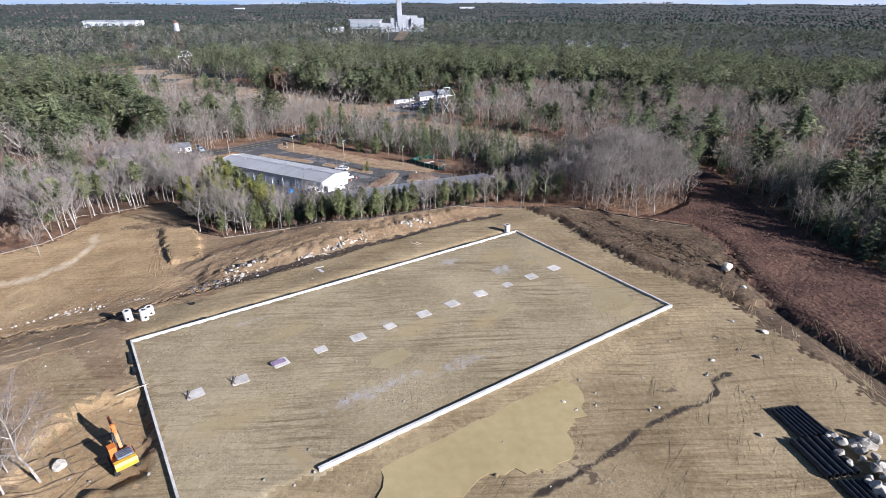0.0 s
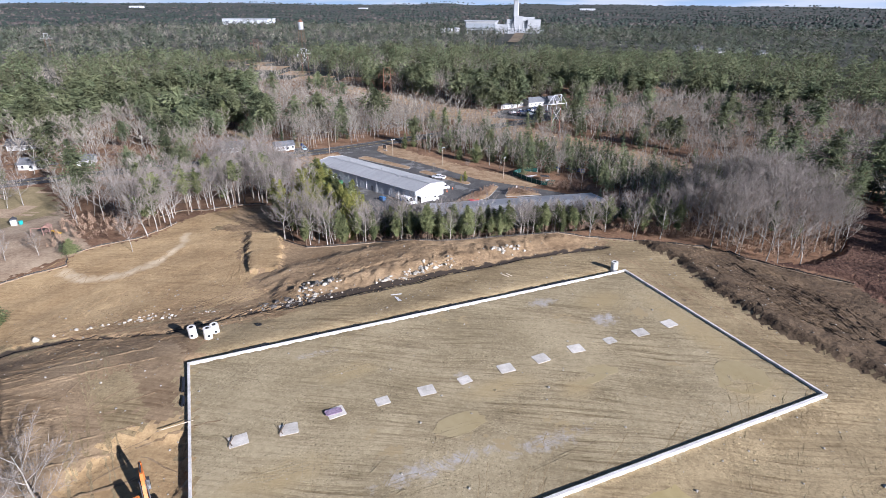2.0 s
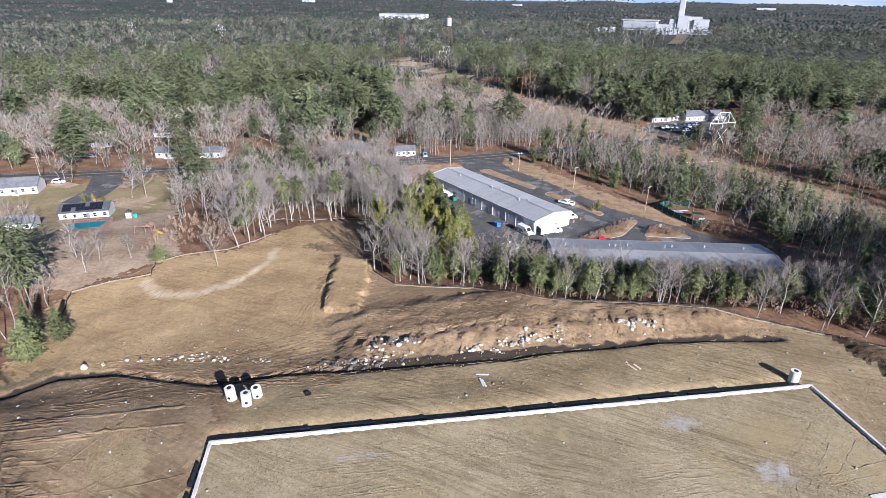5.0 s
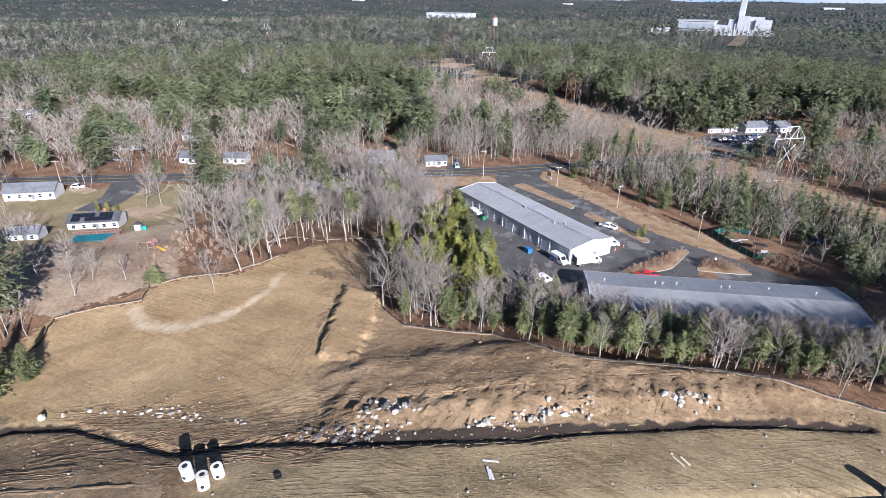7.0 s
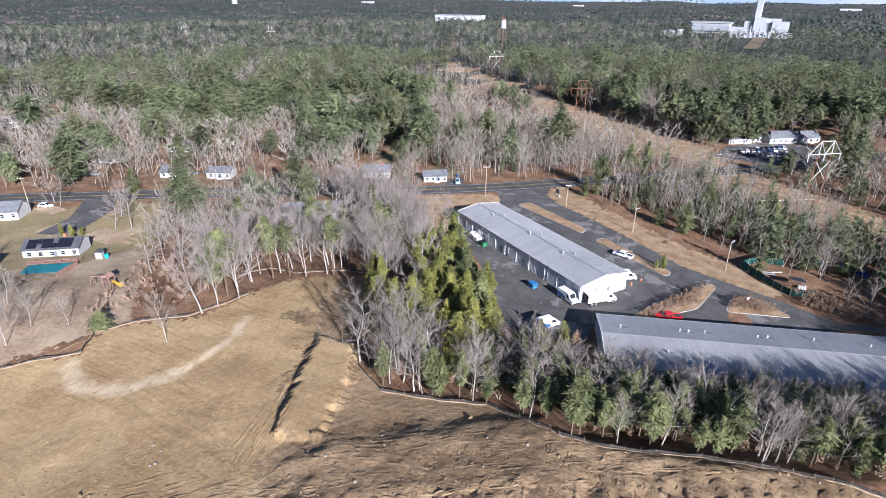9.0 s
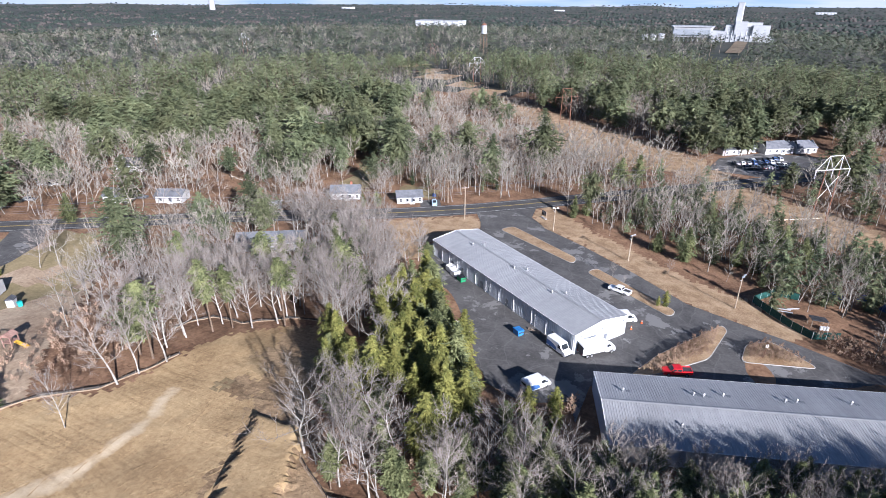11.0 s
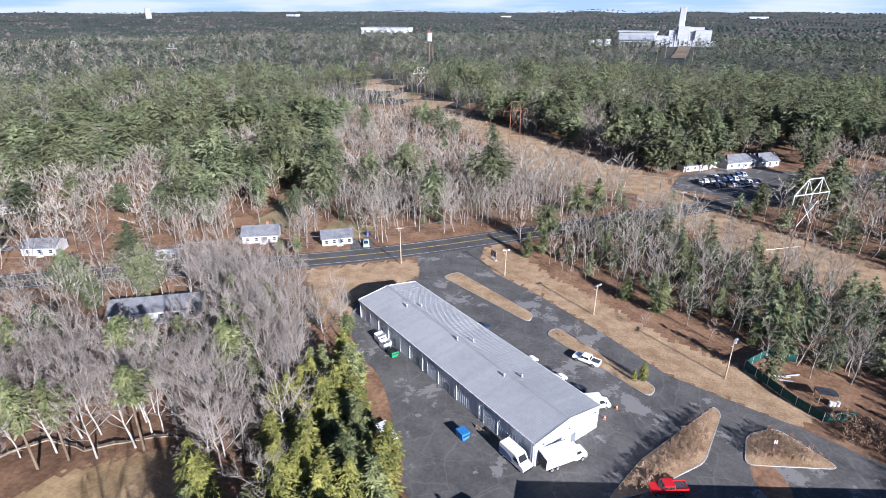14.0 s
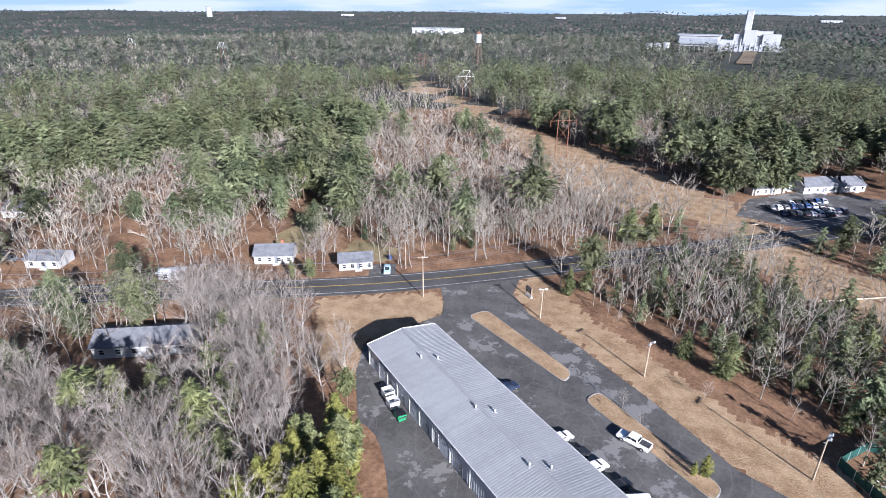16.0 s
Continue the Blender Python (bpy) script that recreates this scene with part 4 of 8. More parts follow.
def pine_tree(seed, h, detail, slim=1.0, low=0.25, coarse=None, hang=0.22, peak=0.35):
    """Trunk, and the boughs of a pine: tiers of flat needle sprays that droop outwards. detail: 2 near, 1 middle, 0 far.
    coarse: tiers, boughs in a tier, sprays along a bough, blades in a spray; peak: the height in the crown at which it is widest."""
    r = random.Random(seed)
    tv, tf, cv_, cf = [], [], [], []
    rad = h * 0.008 + 0.05
    lean = Vector((r.gauss(0, 0.025) * h, r.gauss(0, 0.025) * h, 0))
    prism_chain(tv, tf, [Vector((0, 0, -0.4)), lean * 0.4 + Vector((0, 0, h * 0.5)), lean + Vector((0, 0, h * 0.97))], [rad * 1.2, rad * 0.75, 0.04], (3, 4, 6)[detail])
    tiers, boughs, sprays, blades = coarse or ((5, 6, 1, 4), (12, 8, 2, 6), (15, 8, 4, 6))[detail]
    squash = [r.uniform(0.7, 1.25) for _ in range(5)]
    for k in range(tiers):
        t = min(max((k + r.uniform(-0.3, 0.3)) / (tiers - 0.5), 0), 0.98)
        shape = (0.55 + 0.45 * t / peak) if t < peak else max(1 - ((t - peak) / (1 - peak)) ** 1.5, 0.0) + 0.06
        reach = h * 0.25 * slim * shape
        a0 = r.uniform(0, 6.28)
        count = max(3, round(boughs * (1 - 0.4 * t)))
        for q in range(count):
            if r.random() < 0.1:
                continue
            a = a0 + 2 * math.pi * q / count + r.gauss(0, 0.25)
            ln = reach * r.uniform(0.7, 1.15) * squash[int(a * 0.8) % 5]
            out = Vector((math.cos(a), math.sin(a), 0))
            root = lean * (0.4 + 0.6 * t) + Vector((0, 0, h * (low + (0.98 - low) * t) + r.gauss(0, 0.22) * h / tiers))
            climb = 0.12 + 0.25 * t + r.gauss(0, 0.1)
            for g in range(sprays):
                far_ = (g + 1) / sprays
                size = (0.4 + 0.6 * ln, 0.85 + 0.16 * ln, 0.5 + 0.1 * ln)[detail] * (1.75 if g < sprays - 1 else 1.15)
                start = root + (out + Vector((0, 0, climb))) * max(ln * far_ - size * 0.75, 0.0)
                droop = hang * r.uniform(0.3, 1.4) * (0.5 + 0.5 * far_)
                for b in range(blades):
                    fan = (b / max(blades - 1, 1) - 0.5) * 1.75 + r.gauss(0, 0.12)
                    d = Vector((math.cos(a + fan), math.sin(a + fan), -droop + r.gauss(0, 0.3))).normalized()
                    side = d.cross(Vector((r.gauss(0, 0.35), r.gauss(0, 0.35), 1))).normalized()
                    L_ = size * r.uniform(0.7, 1.15) * (1 - 0.2 * abs(fan))
                    w = L_ * (0.27, 0.22, 0.2)[detail]
                    o = start + Vector((r.gauss(0, 0.1), r.gauss(0, 0.1), r.gauss(0, 0.1))) * ln
                    m = len(cv_)
                    cv_.extend([tuple(o - side * w), tuple(o + side * w), tuple(o + d * L_)])
                    cf.append((m, m + 1, m + 2))
    m = len(cv_)
    for q in range(4):
        a = q * 1.57 + r.uniform(0, 1)
        cv_.append((lean.x + h * 0.018 * math.cos(a), lean.y + h * 0.018 * math.sin(a), h * 0.92))
    cv_.append((lean.x, lean.y, h))
    cf.extend([(m + q, m + (q + 1) % 4, m + 4) for q in range(4)])
    return (tv, tf), (cv_, cf)


def tree_mesh(name, data, mat):
    mesh = bpy.data.meshes.new(name)
    mesh.from_pydata(data[0], [], data[1])
    mesh.materials.append(mat)
    mesh.update()
    return mesh


def joined(name, templates, spots, mats, label, category, soft=False):
    """One object of many trees: templates are (trunk, crown), spots rows of x, y, z, scale, turn, template."""
    V_, F_, mi, tint = [], [], [], []
    base = 0
    for which in range(len(templates)):
        rows = spots[spots[:, 5] == which]
        if not len(rows):
            continue
        for part_i in (0, 1):
            tv, tf = templates[which][part_i]
            if not tf:
                continue
            tv = np.array(tv)
            k = len(tf[0])
            tf = np.array(tf)
            c, s = np.cos(rows[:, 4])[:, None], np.sin(rows[:, 4])[:, None]
            sc = rows[:, 3][:, None]
            x = (tv[None, :, 0] * c - tv[None, :, 1] * s) * sc + rows[:, 0][:, None]
            y = (tv[None, :, 0] * s + tv[None, :, 1] * c) * sc + rows[:, 1][:, None]
            z = tv[None, :, 2] * sc + rows[:, 2][:, None]
            V_.append(np.stack([x, y, z], -1).reshape(-1, 3))
            F_.append((tf[None] + (np.arange(len(rows)) * len(tv))[:, None, None] + base).reshape(-1, k))
            mi.append(np.full(len(rows) * len(tf), part_i))
            tint.append(np.repeat((rows[:, 0] * 12.9898 + rows[:, 1] * 78.233) % 1.0, len(tv)))
            base += len(rows) * len(tv)
    verts = np.concatenate(V_)
    loops = np.concatenate([f.ravel() for f in F_])
    sizes = np.concatenate([np.full(len(f), f.shape[1]) for f in F_])
    mesh = bpy.data.meshes.new(name)
    mesh.vertices.add(len(verts))
    mesh.vertices.foreach_set("co", verts.astype(np.float32).ravel())
    mesh.loops.add(len(loops))
    mesh.loops.foreach_set("vertex_index", loops.astype(np.int32))
    mesh.polygons.add(len(sizes))
    mesh.polygons.foreach_set("loop_start", np.concatenate([[0], np.cumsum(sizes)[:-1]]).astype(np.int32))
    for m_ in mats:
        mesh.materials.append(m_)
    mesh.polygons.foreach_set("material_index", np.concatenate(mi).astype(np.int32))
    mesh.attributes.new("tint", "FLOAT", "POINT").data.foreach_set("value", np.concatenate(tint).astype(np.float32))
    if soft:
        mesh.polygons.foreach_set("use_smooth", np.ones(len(sizes), bool))
    mesh.update(calc_edges=True)
    return tagged(new(name, mesh), label, category, kind="stuff")


# ---- where trees stand ----
B1_BOX = [tuple(b1_corner + B1_DIR * a + B1_N * b) for a, b in ((-3, -3), (B1_L + 3, -3), (B1_L + 3, B1_W + 3), (-3, B1_W + 3))]
B2_ACROSS = np.array([-0.337, 0.941])
B2_BOX = [tuple(b2_corner + B2_DIR * a + B2_ACROSS * b) for a, b in ((-2, -2.5), (B2_L + 4, -2.5), (B2_L + 4, B2_W + 3), (-2, B2_W + 3))]
HOUSES = [(-131.5, 250), (-108, 257), (-122, 203), (-163, 146), (-214, 158), (-201, 208), (-147, 228), (-229, 236), (-180, 236), (-165, 232)]
FENCED = [(4, 228), (31, 236), (36, 222), (14, 217)]
BARE_WOOD = [(-108, 246), (-60, 285), (-8, 300), (-8, 330), (-60, 352), (-92, 400), (-160, 470), (-250, 560), (-262, 480), (-190, 385), (-128, 290)]
VERGE_BACK = [(16, 219), (13, 221), (2, 231), (-12, 237), (-26, 247), (-40, 257)]
# lone pines in the scrub along the drive and by the road: place, height
SCRUB_PINES = [(-15, 248.5, 10.5), (-22.5, 252.5, 6.5), (-2, 252, 7.5), (10, 245, 8.0), (4.5, 241.5, 6.5), (-51, 268, 7.8), (-47.5, 272.5, 6.0), (-10, 276, 9.5), (-6.5, 264, 7.5), (9.5, 263, 10.5), (14, 259, 9.0), (-44, 309.5, 12.0), (-38, 316, 12.5)]
PLANT_CUT = [(-46, 690), (-10, 690), (14, 1165), (-26, 1165)]


def open_ground(x, y, pad=0.0):
    """Where no tree of the woods stands."""
    out = inside(x, y, SITE) | inside(x, y, HEATH) | inside(x, y, LOT) | inside(x, y, VERGE) | inside(x, y, CORNER) | inside(x, y, B1_BOX) | inside(x, y, B2_BOX)
    out |= inside(x, y, DEALER) | inside(x, y, FENCED) | field_mask(x, y) | inside(x, y, PLANT_CUT)
    out |= to_line(x, y, ROAD) < 9
    for lawn in LAWNS:
        out |= inside(x, y, lawn)
    out |= (x > -142) & (x < -100) & (y > 100) & (y < 140)
    out |= inside(x, y, YARD) & ((y > 126) | (np.sin(x * 12.9898 + y * 78.233) < 0.55))
    for hx, hy in HOUSES:
        out |= np.hypot(x - hx, y - hy) < 7.5
    # leaf-strewn floor before the scrub
    out |= (to_line(x, y, VERGE_BACK) < 12.5) & (y < 262) & (np.sin(x * 12.9898 + y * 78.233) < 0.7)
    for hx, hy, h in SCRUB_PINES:
        out |= np.hypot(x - hx - 0.8, y - hy + 1.2) < 0.42 * h
    out |= inside(x, y, [(0, 392), (36, 398), (44, 425), (5, 418)])
    out |= (np.abs(x + 25) < 98) & (np.abs(y - 1203) < 40)
    return out


def pine_share(x, y):
    """How much of the woods is pine."""
    p = 0.5 + 2.2 * waves(x, y, 75, 31) + 0.5 * smooth(380, 700, y)
    u, v = uv(x, y)
    second = (x > 40) & (y < 424 - 0.38 * (x - 90))
    p = np.where(second, 0.05 + 0.5 * (waves(x, y, 60, 32) > 0.8), p)
    edge = (v > 24) & (v < 84) & (u > 18) & (u < 112)
    p = np.where(edge, np.where(u > 45, 0.5, 0.36), p)
    clump = (x > -72) & (x < -40) & (y > 146) & (y < 202)
    p = np.where(clump, 0.86, p)
    home = (x < -84) & (y < 262)
    p = np.where(home, 0.16, p)
    p = np.where(inside(x, y, BARE_WOOD), 0.075, p)
    middle = (x > -40) & (x < 60) & (y > 218) & (y < 330)
    p = np.where(middle, np.where(x > 2, 0.42, 0.22), p)
    p = np.where((x > 95) & (y > 0) & (y < 215), 0.14, p)
    beyond = (x > 25) & (y > 330) & ~second
    p = np.where(beyond, 0.86 + 0.4 * waves(x, y, 120, 38), p)
    return np.clip(p, 0.03, 0.97)


def shade_cap(x, y):
    """The height past which a tree would shade the wide shed's roof."""
    cap, high = np.full(np.shape(x), 99.0), -12.5 - ground_height(x, y)
    for s_ in np.arange(40, 0, -2.0):
        hit = inside(x - 0.81 * s_, y + 0.58 * s_, B2_BOX)
        cap = np.where(hit, 4.6 + 0.41 * s_ + high, cap)
    return cap


def scatter(x0, x1, y0, y1, gap, seed):
    r = np.random.default_rng(seed)
    xs, ys = np.meshgrid(np.arange(x0, x1, gap), np.arange(y0, y1, gap))
    xs = xs.ravel() + r.uniform(-0.48, 0.48, xs.size) * gap
    ys = ys.ravel() + r.uniform(-0.48, 0.48, ys.size) * gap
    return xs, ys, r


def in_view(x, y, wide=0.0):
    """Ground that the flight can see, with a margin for shade."""
    a = np.degrees(np.arctan2(-(x - 2), y + 40))
    return (y > -30) & (a < 72 + wide) & (a > -46 - wide)


BARE_NEAR = [bare_tree(100 + i, 13.0, 2, spread_=0.6 + 0.06 * i) for i in range(7)]
PINE_NEAR = [pine_tree(200 + i, 12.0, 2, 0.85 + 0.06 * i, 0.08 + 0.06 * i) for i in range(5)]
CEDAR = [pine_tree(250 + i, 12.0, 2, 0.95, 0.04, (20, 9, 2, 9), 0.4, 0.35) for i in range(3)]
BARE_MID = [bare_tree(300 + i, 14.0, 1, spread_=0.6 + 0.07 * i) for i in range(8)]
PINE_FINE = [pine_tree(450 + i, 17.0, 2, 1.15 + 0.08 * i, 0.12 + 0.05 * i, (14, 9, 4, 7)) for i in range(6)]
PINE_MID = [pine_tree(400 + i, 17.0, 1, 1.15 + 0.08 * i, 0.12 + 0.05 * i, (13, 9, 2, 7)) for i in range(7)]
PINE_YOUNG = [pine_tree(480 + i, 17.0, 1, 1.0 + 0.06 * i, 0.03, (11, 7, 2, 5), 0.3, 0.14) for i in range(6)]
PINE_FAR = [pine_tree(650 + i, 17.0, 1, 1.2 + 0.08 * i, 0.15 + 0.05 * i, (10, 8, 1, 5)) for i in range(6)]
BARE_HALF = [bare_tree(350 + i, 14.0, 0, (6, 5, 0), 0.05, spread_=0.6 + 0.07 * i) for i in range(6)]
BARE_FAR = [bare_tree(500 + i, 14.0, 0) for i in range(6)]
NONE = ([], [])
BARE_LAST = [(NONE, bare_tree(800 + i, 15.0, 0, (3, 2, 0), 0.11)[1]) for i in range(6)]
PINE_LAST = [(NONE, pine_tree(900 + i, 17.0, 0, 1.4, 0.2, (4, 5, 1, 3))[1]) for i in range(6)]


def near_zone(x, y):
    u, v = uv(x, y)
    belt = (v > 24) & (v < 82) & (u > 16) & (u < 110)
    clump = (x > -74) & (x < -36) & (y > 138) & (y < 204)
    patch = (x > -128) & (x < -70) & (y > 138) & (y < 222)
    return belt | clump | patch | inside(x, y, STAND)


# the trees nearest to the flight, one by one
near_mesh = {"bare": [(tree_mesh("trunk", t, M["bark"]), tree_mesh("crown", c, M["twig"])) for t, c in BARE_NEAR],
             "pine": [(tree_mesh("trunk", t, M["pine_bark"]), tree_mesh("crown", c, M["needles"])) for t, c in PINE_NEAR],
             "cedar": [(tree_mesh("trunk", t, M["pine_bark"]), tree_mesh("crown", c, M["yellow_needles"])) for t, c in CEDAR]}
near_mesh["young_pine"] = [(tree_mesh("trunk", t, M["pine_bark"]), tree_mesh("crown", c, M["needles"])) for t, c in [pine_tree(270 + i, 12.0, 2, 0.9, 0.18 + 0.06 * i, (14, 7, 4, 6)) for i in range(4)]]
near_mesh["young_bare"] = [(tree_mesh("trunk", t, M["bark"]), tree_mesh("crown", c, M["twig"])) for t, c in BARE_MID]
near_mesh["cone_pine"] = [(tree_mesh("trunk", t, M["pine_bark"]), tree_mesh("crown", c, M["needles"])) for t, c in [pine_tree(290 + i, 12.0, 2, 1.35, 0.03, (17, 9, 4, 6), 0.3, 0.15) for i in range(3)]]
near_mesh["tall_pine"] = [(tree_mesh("trunk", t, M["pine_bark"]), tree_mesh("crown", c, M["needles"])) for t, c in [pine_tree(280 + i, 12.0, 2, 0.8, 0.45 + 0.06 * i, (10, 7, 4, 6)) for i in range(4)]]
TREE_WORDS = {"cone_pine": ("pine_tree", "broad green conical pine at the verge", "tree", "pines of the verge"),
              "tall_pine": ("pine_tree", "tall slender pine with a long bare trunk and high crown", "tree", "pines of the belt"),
              "young_pine": ("pine_tree", "young green pine among bare trees behind the silt fence", "tree", "pines of the belt"),
              "young_bare": ("bare_tree", "slender leafless hardwood behind the silt fence", "tree", "bare trees of the belt"),
              "bare": ("bare_tree", "tall leafless grey hardwood with fine twigs", "tree", "bare trees of the belt"),
              "pine": ("pine_tree", "dark green pine at the edge of the woods", "tree", "pines of the belt"),
              "cedar": ("cedar_tree", "yellow-green dense evergreen beside the shed yard", "tree", "evergreens of the clump")}


def plant_tree(kind, x, y, h, r, which=None, label=""):
    name, words, category, group = TREE_WORDS[kind]
    meshes = near_mesh[kind]
    tr, cr = meshes[r.randrange(len(meshes)) if which is None else which]
    h = min(h, max(2.2, float(shade_cap(np.array([x]), np.array([y]))[0]) + (2.5 if "bare" in kind else 1.5)))
    s = h / {"bare": 13.0, "young_bare": 14.0}.get(kind, 12.0)
    t = thing(name, pose(x, y, gz(x, y), rz=r.uniform(0, 360)) @ Matrix.Diagonal((s * r.uniform(0.85, 1.1), s * r.uniform(0.85, 1.1), s, 1)), label or words, category, group)
    part("trunk", tr, None, t)
    part("crown", cr, None, t)
    return t


xs, ys, r_ = scatter(-130, 95, 112, 224, 4.3, 41)
keep = near_zone(xs, ys) & ~open_ground(xs, ys)
r0 = random.Random(5)
in_stand = inside(xs, ys, STAND)
for x, y, hard in zip(xs[keep], ys[keep], in_stand[keep]):
    u, v = uv(x, y)
    if hard:
        if r0.random() < (0.1 if x > 52 else 0.45):
            plant_tree("young_pine", x, y, r0.uniform(6, 10.5), r0)
        else:
            plant_tree("bare", x, y, r0.uniform(12.5, 16.5) if x > 52 else r0.uniform(9, 13), r0, label="tall leafless hardwood in a close stand by the heath")
        continue
    if v > 57 and u > 36 and r0.random() < 0.5:
        continue
    p = float(pine_share(np.array([x]), np.array([y]))[0])
    clump = -72 < x < -40 and 146 < y < 202
    patch = x < -70 and not clump
    if math.hypot(x + 116, y - 196) < 14 or (x < -104 and y < 172 and r0.random() < 0.65):
        continue
    if r0.random() < p:
        if clump and r0.random() < 0.6:
            plant_tree("cedar", x, y, r0.uniform(9, 13.5), r0)
        elif patch:
            plant_tree("tall_pine" if r0.random() < 0.7 else "pine", x, y, r0.uniform(11, 17), r0)
        else:
            plant_tree("pine", x, y, r0.uniform(5.5, 9.5) if u > 16 else r0.uniform(8, 13), r0)
    else:
        plant_tree("bare", x, y, r0.uniform(9, 13) if u > 40 else r0.uniform(12, 17), r0)

# the dense clump of evergreens beside the shed yard
CLUMP = [(-70, 203), (-60, 187), (-50, 174.5), (-40, 168), (-44, 157), (-54, 152), (-60, 164), (-68, 178), (-74, 192)]
xs, ys, r_ = scatter(-76, -38, 150, 206, 3.1, 48)
for x, y in zip(xs, ys):
    if inside(np.array([x]), np.array([y]), CLUMP)[0] and not inside(np.array([x]), np.array([y]), LOT)[0] and r0.random() < 0.72:
        plant_tree("cedar" if r0.random() < 0.6 else "pine", x, y, r0.uniform(8, 13.5), r0)

# young pines in the front row of the belt
xs, ys, r_ = scatter(-60, 62, 128, 170, 3.0, 47)
for x, y in zip(xs, ys):
    u, v = uv(x, y)
    if 20 < u < 104 and 34 < v < 46 and not open_ground(np.array([x]), np.array([y]))[0] and r0.random() < (0.62 if u > 45 else 0.25):
        plant_tree("young_pine", x, y, r0.uniform(6.0, 10.0), r0, label="young green pine in the belt's front row")

xs, ys, r_ = scatter(-62, 88, 112, 190, 3.3, 50)
for x, y in zip(xs, ys):
    u, v = uv(x, y)
    if 22 < u < 112 and 26 < v < 57 and not open_ground(np.array([x]), np.array([y]))[0] and r0.random() < 0.72:
        if r0.random() < (0.68 if u > 45 else 0.32):
            plant_tree("young_pine", x, y, r0.uniform(6.0, 10.5), r0)
        else:
            plant_tree("young_bare", x, y, r0.uniform(8.5, 13), r0)

# the woods all round, in three ranges of fineness
FLIGHT = [(2, -9), (2, 36), (-25, 144)]


def woods(x0, x1, y0, y1, gap, seed, near, far_, bare, pines, words, mats, margin):
    xs, ys, r_ = scatter(x0, x1, y0, y1, gap, seed)
    d = to_line(xs, ys, FLIGHT)
    keep = (d >= near) & (d < far_) & in_view(xs, ys, margin)
    xs, ys = xs[keep], ys[keep]
    keep = ~near_zone(xs, ys) & ~open_ground(xs, ys)
    xs, ys = xs[keep], ys[keep]
    low_ = (xs > -40) & (xs < 70) & (ys > 150) & (ys < 330) & ~((xs > 58) & (ys < 200))
    is_pine = r_.random(len(xs)) < pine_share(xs, ys)
    # grown pines stand wider apart
    keep = ~is_pine | low_ | (r_.random(len(xs)) < 0.5)
    xs, ys, is_pine, low_ = xs[keep], ys[keep], is_pine[keep], low_[keep]
    tall = np.where(is_pine, r_.uniform(0.7, 1.4, len(xs)), r_.uniform(0.7, 1.05, len(xs))) * np.where(low_, np.where(is_pine, 0.55, np.where(ys > 262, 1.05, 0.8)), 1.0)
    # lower along the cleared strip of the power line
    s_, n_ = along_line(xs, ys)
    tall *= np.where((s_ > 110) & (s_ < 480) & (n_ > -5) & (n_ < 55), 0.78, 1.0)
    tall *= np.where(~is_pine & (s_ < 110) & inside(xs, ys, BARE_WOOD), 1.2, 1.0)
    tall = np.minimum(tall, np.maximum(shade_cap(xs, ys), 1.5) / np.where(is_pine, 17.0, 14.0))
    rows = np.stack([xs, ys, ground_height(xs, ys), tall, r_.uniform(0, 6.28, len(xs)), r_.integers(0, 6, len(xs)) + np.where(low_ & is_pine, 6, 0)], 1)
    joined(words + "bare_woods", bare, rows[~is_pine], mats[:2], "leafless grey-brown hardwoods", "woods")
    joined(words + "pine_woods", pines[:6] + PINE_YOUNG, rows[is_pine], mats[2:], "dark green pines among leafless woods", "woods")


WOODS_MATS = (M["bark"], M["woods_twig"], M["pine_bark"], M["woods_needles"])
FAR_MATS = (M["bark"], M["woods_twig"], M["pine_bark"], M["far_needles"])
woods(-300, 240, -10, 400, 5.0, 42, 0, 100, BARE_MID, PINE_FINE, "near_", WOODS_MATS, 8)
woods(-300, 240, -10, 400, 5.2, 49, 100, 170, BARE_MID, PINE_FINE, "", WOODS_MATS, 5)
woods(-480, 420, -10, 600, 5.3, 46, 170, 330, BARE_HALF, PINE_MID, "middle_", WOODS_MATS, 2)
woods(-640, 560, -10, 780, 6.8, 45, 330, 560, BARE_FAR, PINE_FAR, "outer_", WOODS_MATS, 0)
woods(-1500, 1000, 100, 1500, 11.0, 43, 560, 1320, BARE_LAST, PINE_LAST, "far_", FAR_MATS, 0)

# thickets of young trees and scrub about the yards and the cleared strip
THICKETS = [[(102, 92), (112, 68), (140, 70), (150, 110), (140, 205), (113, 200), (106, 150)], [(-46, 262), (-20, 247), (0, 238), (20, 240), (40, 250), (52, 262), (18, 300), (-18, 322), (-50, 300)], [(16, 241), (21, 232), (33, 223), (40, 208), (72, 200), (98, 190), (108, 178), (112, 230), (80, 264), (45, 256)], [(-120, 262), (-60, 292), (-40, 322), (-75, 340), (-130, 300)]]
xs, ys, r_ = scatter(-130, 152, 66, 345, 3.5, 52)
keep = ~open_ground(xs, ys) & np.logical_or.reduce([inside(xs, ys, poly) for poly in THICKETS])
xs, ys = xs[keep], ys[keep]
is_pine = r_.random(len(xs)) < np.where(xs > 14, 0.5, np.where(xs > -25, 0.22, 0.08))
rows = np.stack([xs, ys, ground_height(xs, ys), np.where(is_pine, r_.uniform(0.22, 0.5, len(xs)), r_.uniform(0.3, 0.7, len(xs))) * np.where(xs > 30, 1.25, 1.0), r_.uniform(0, 6.28, len(xs)), r_.integers(0, 6, len(xs))], 1)
joined("thicket", BARE_FAR, rows[~is_pine], WOODS_MATS[:2], "low leafless thicket of saplings and scrub", "thicket")
joined("young_pine_thicket", PINE_YOUNG, rows[is_pine], WOODS_MATS[2:], "young green pines in the scrub", "thicket")

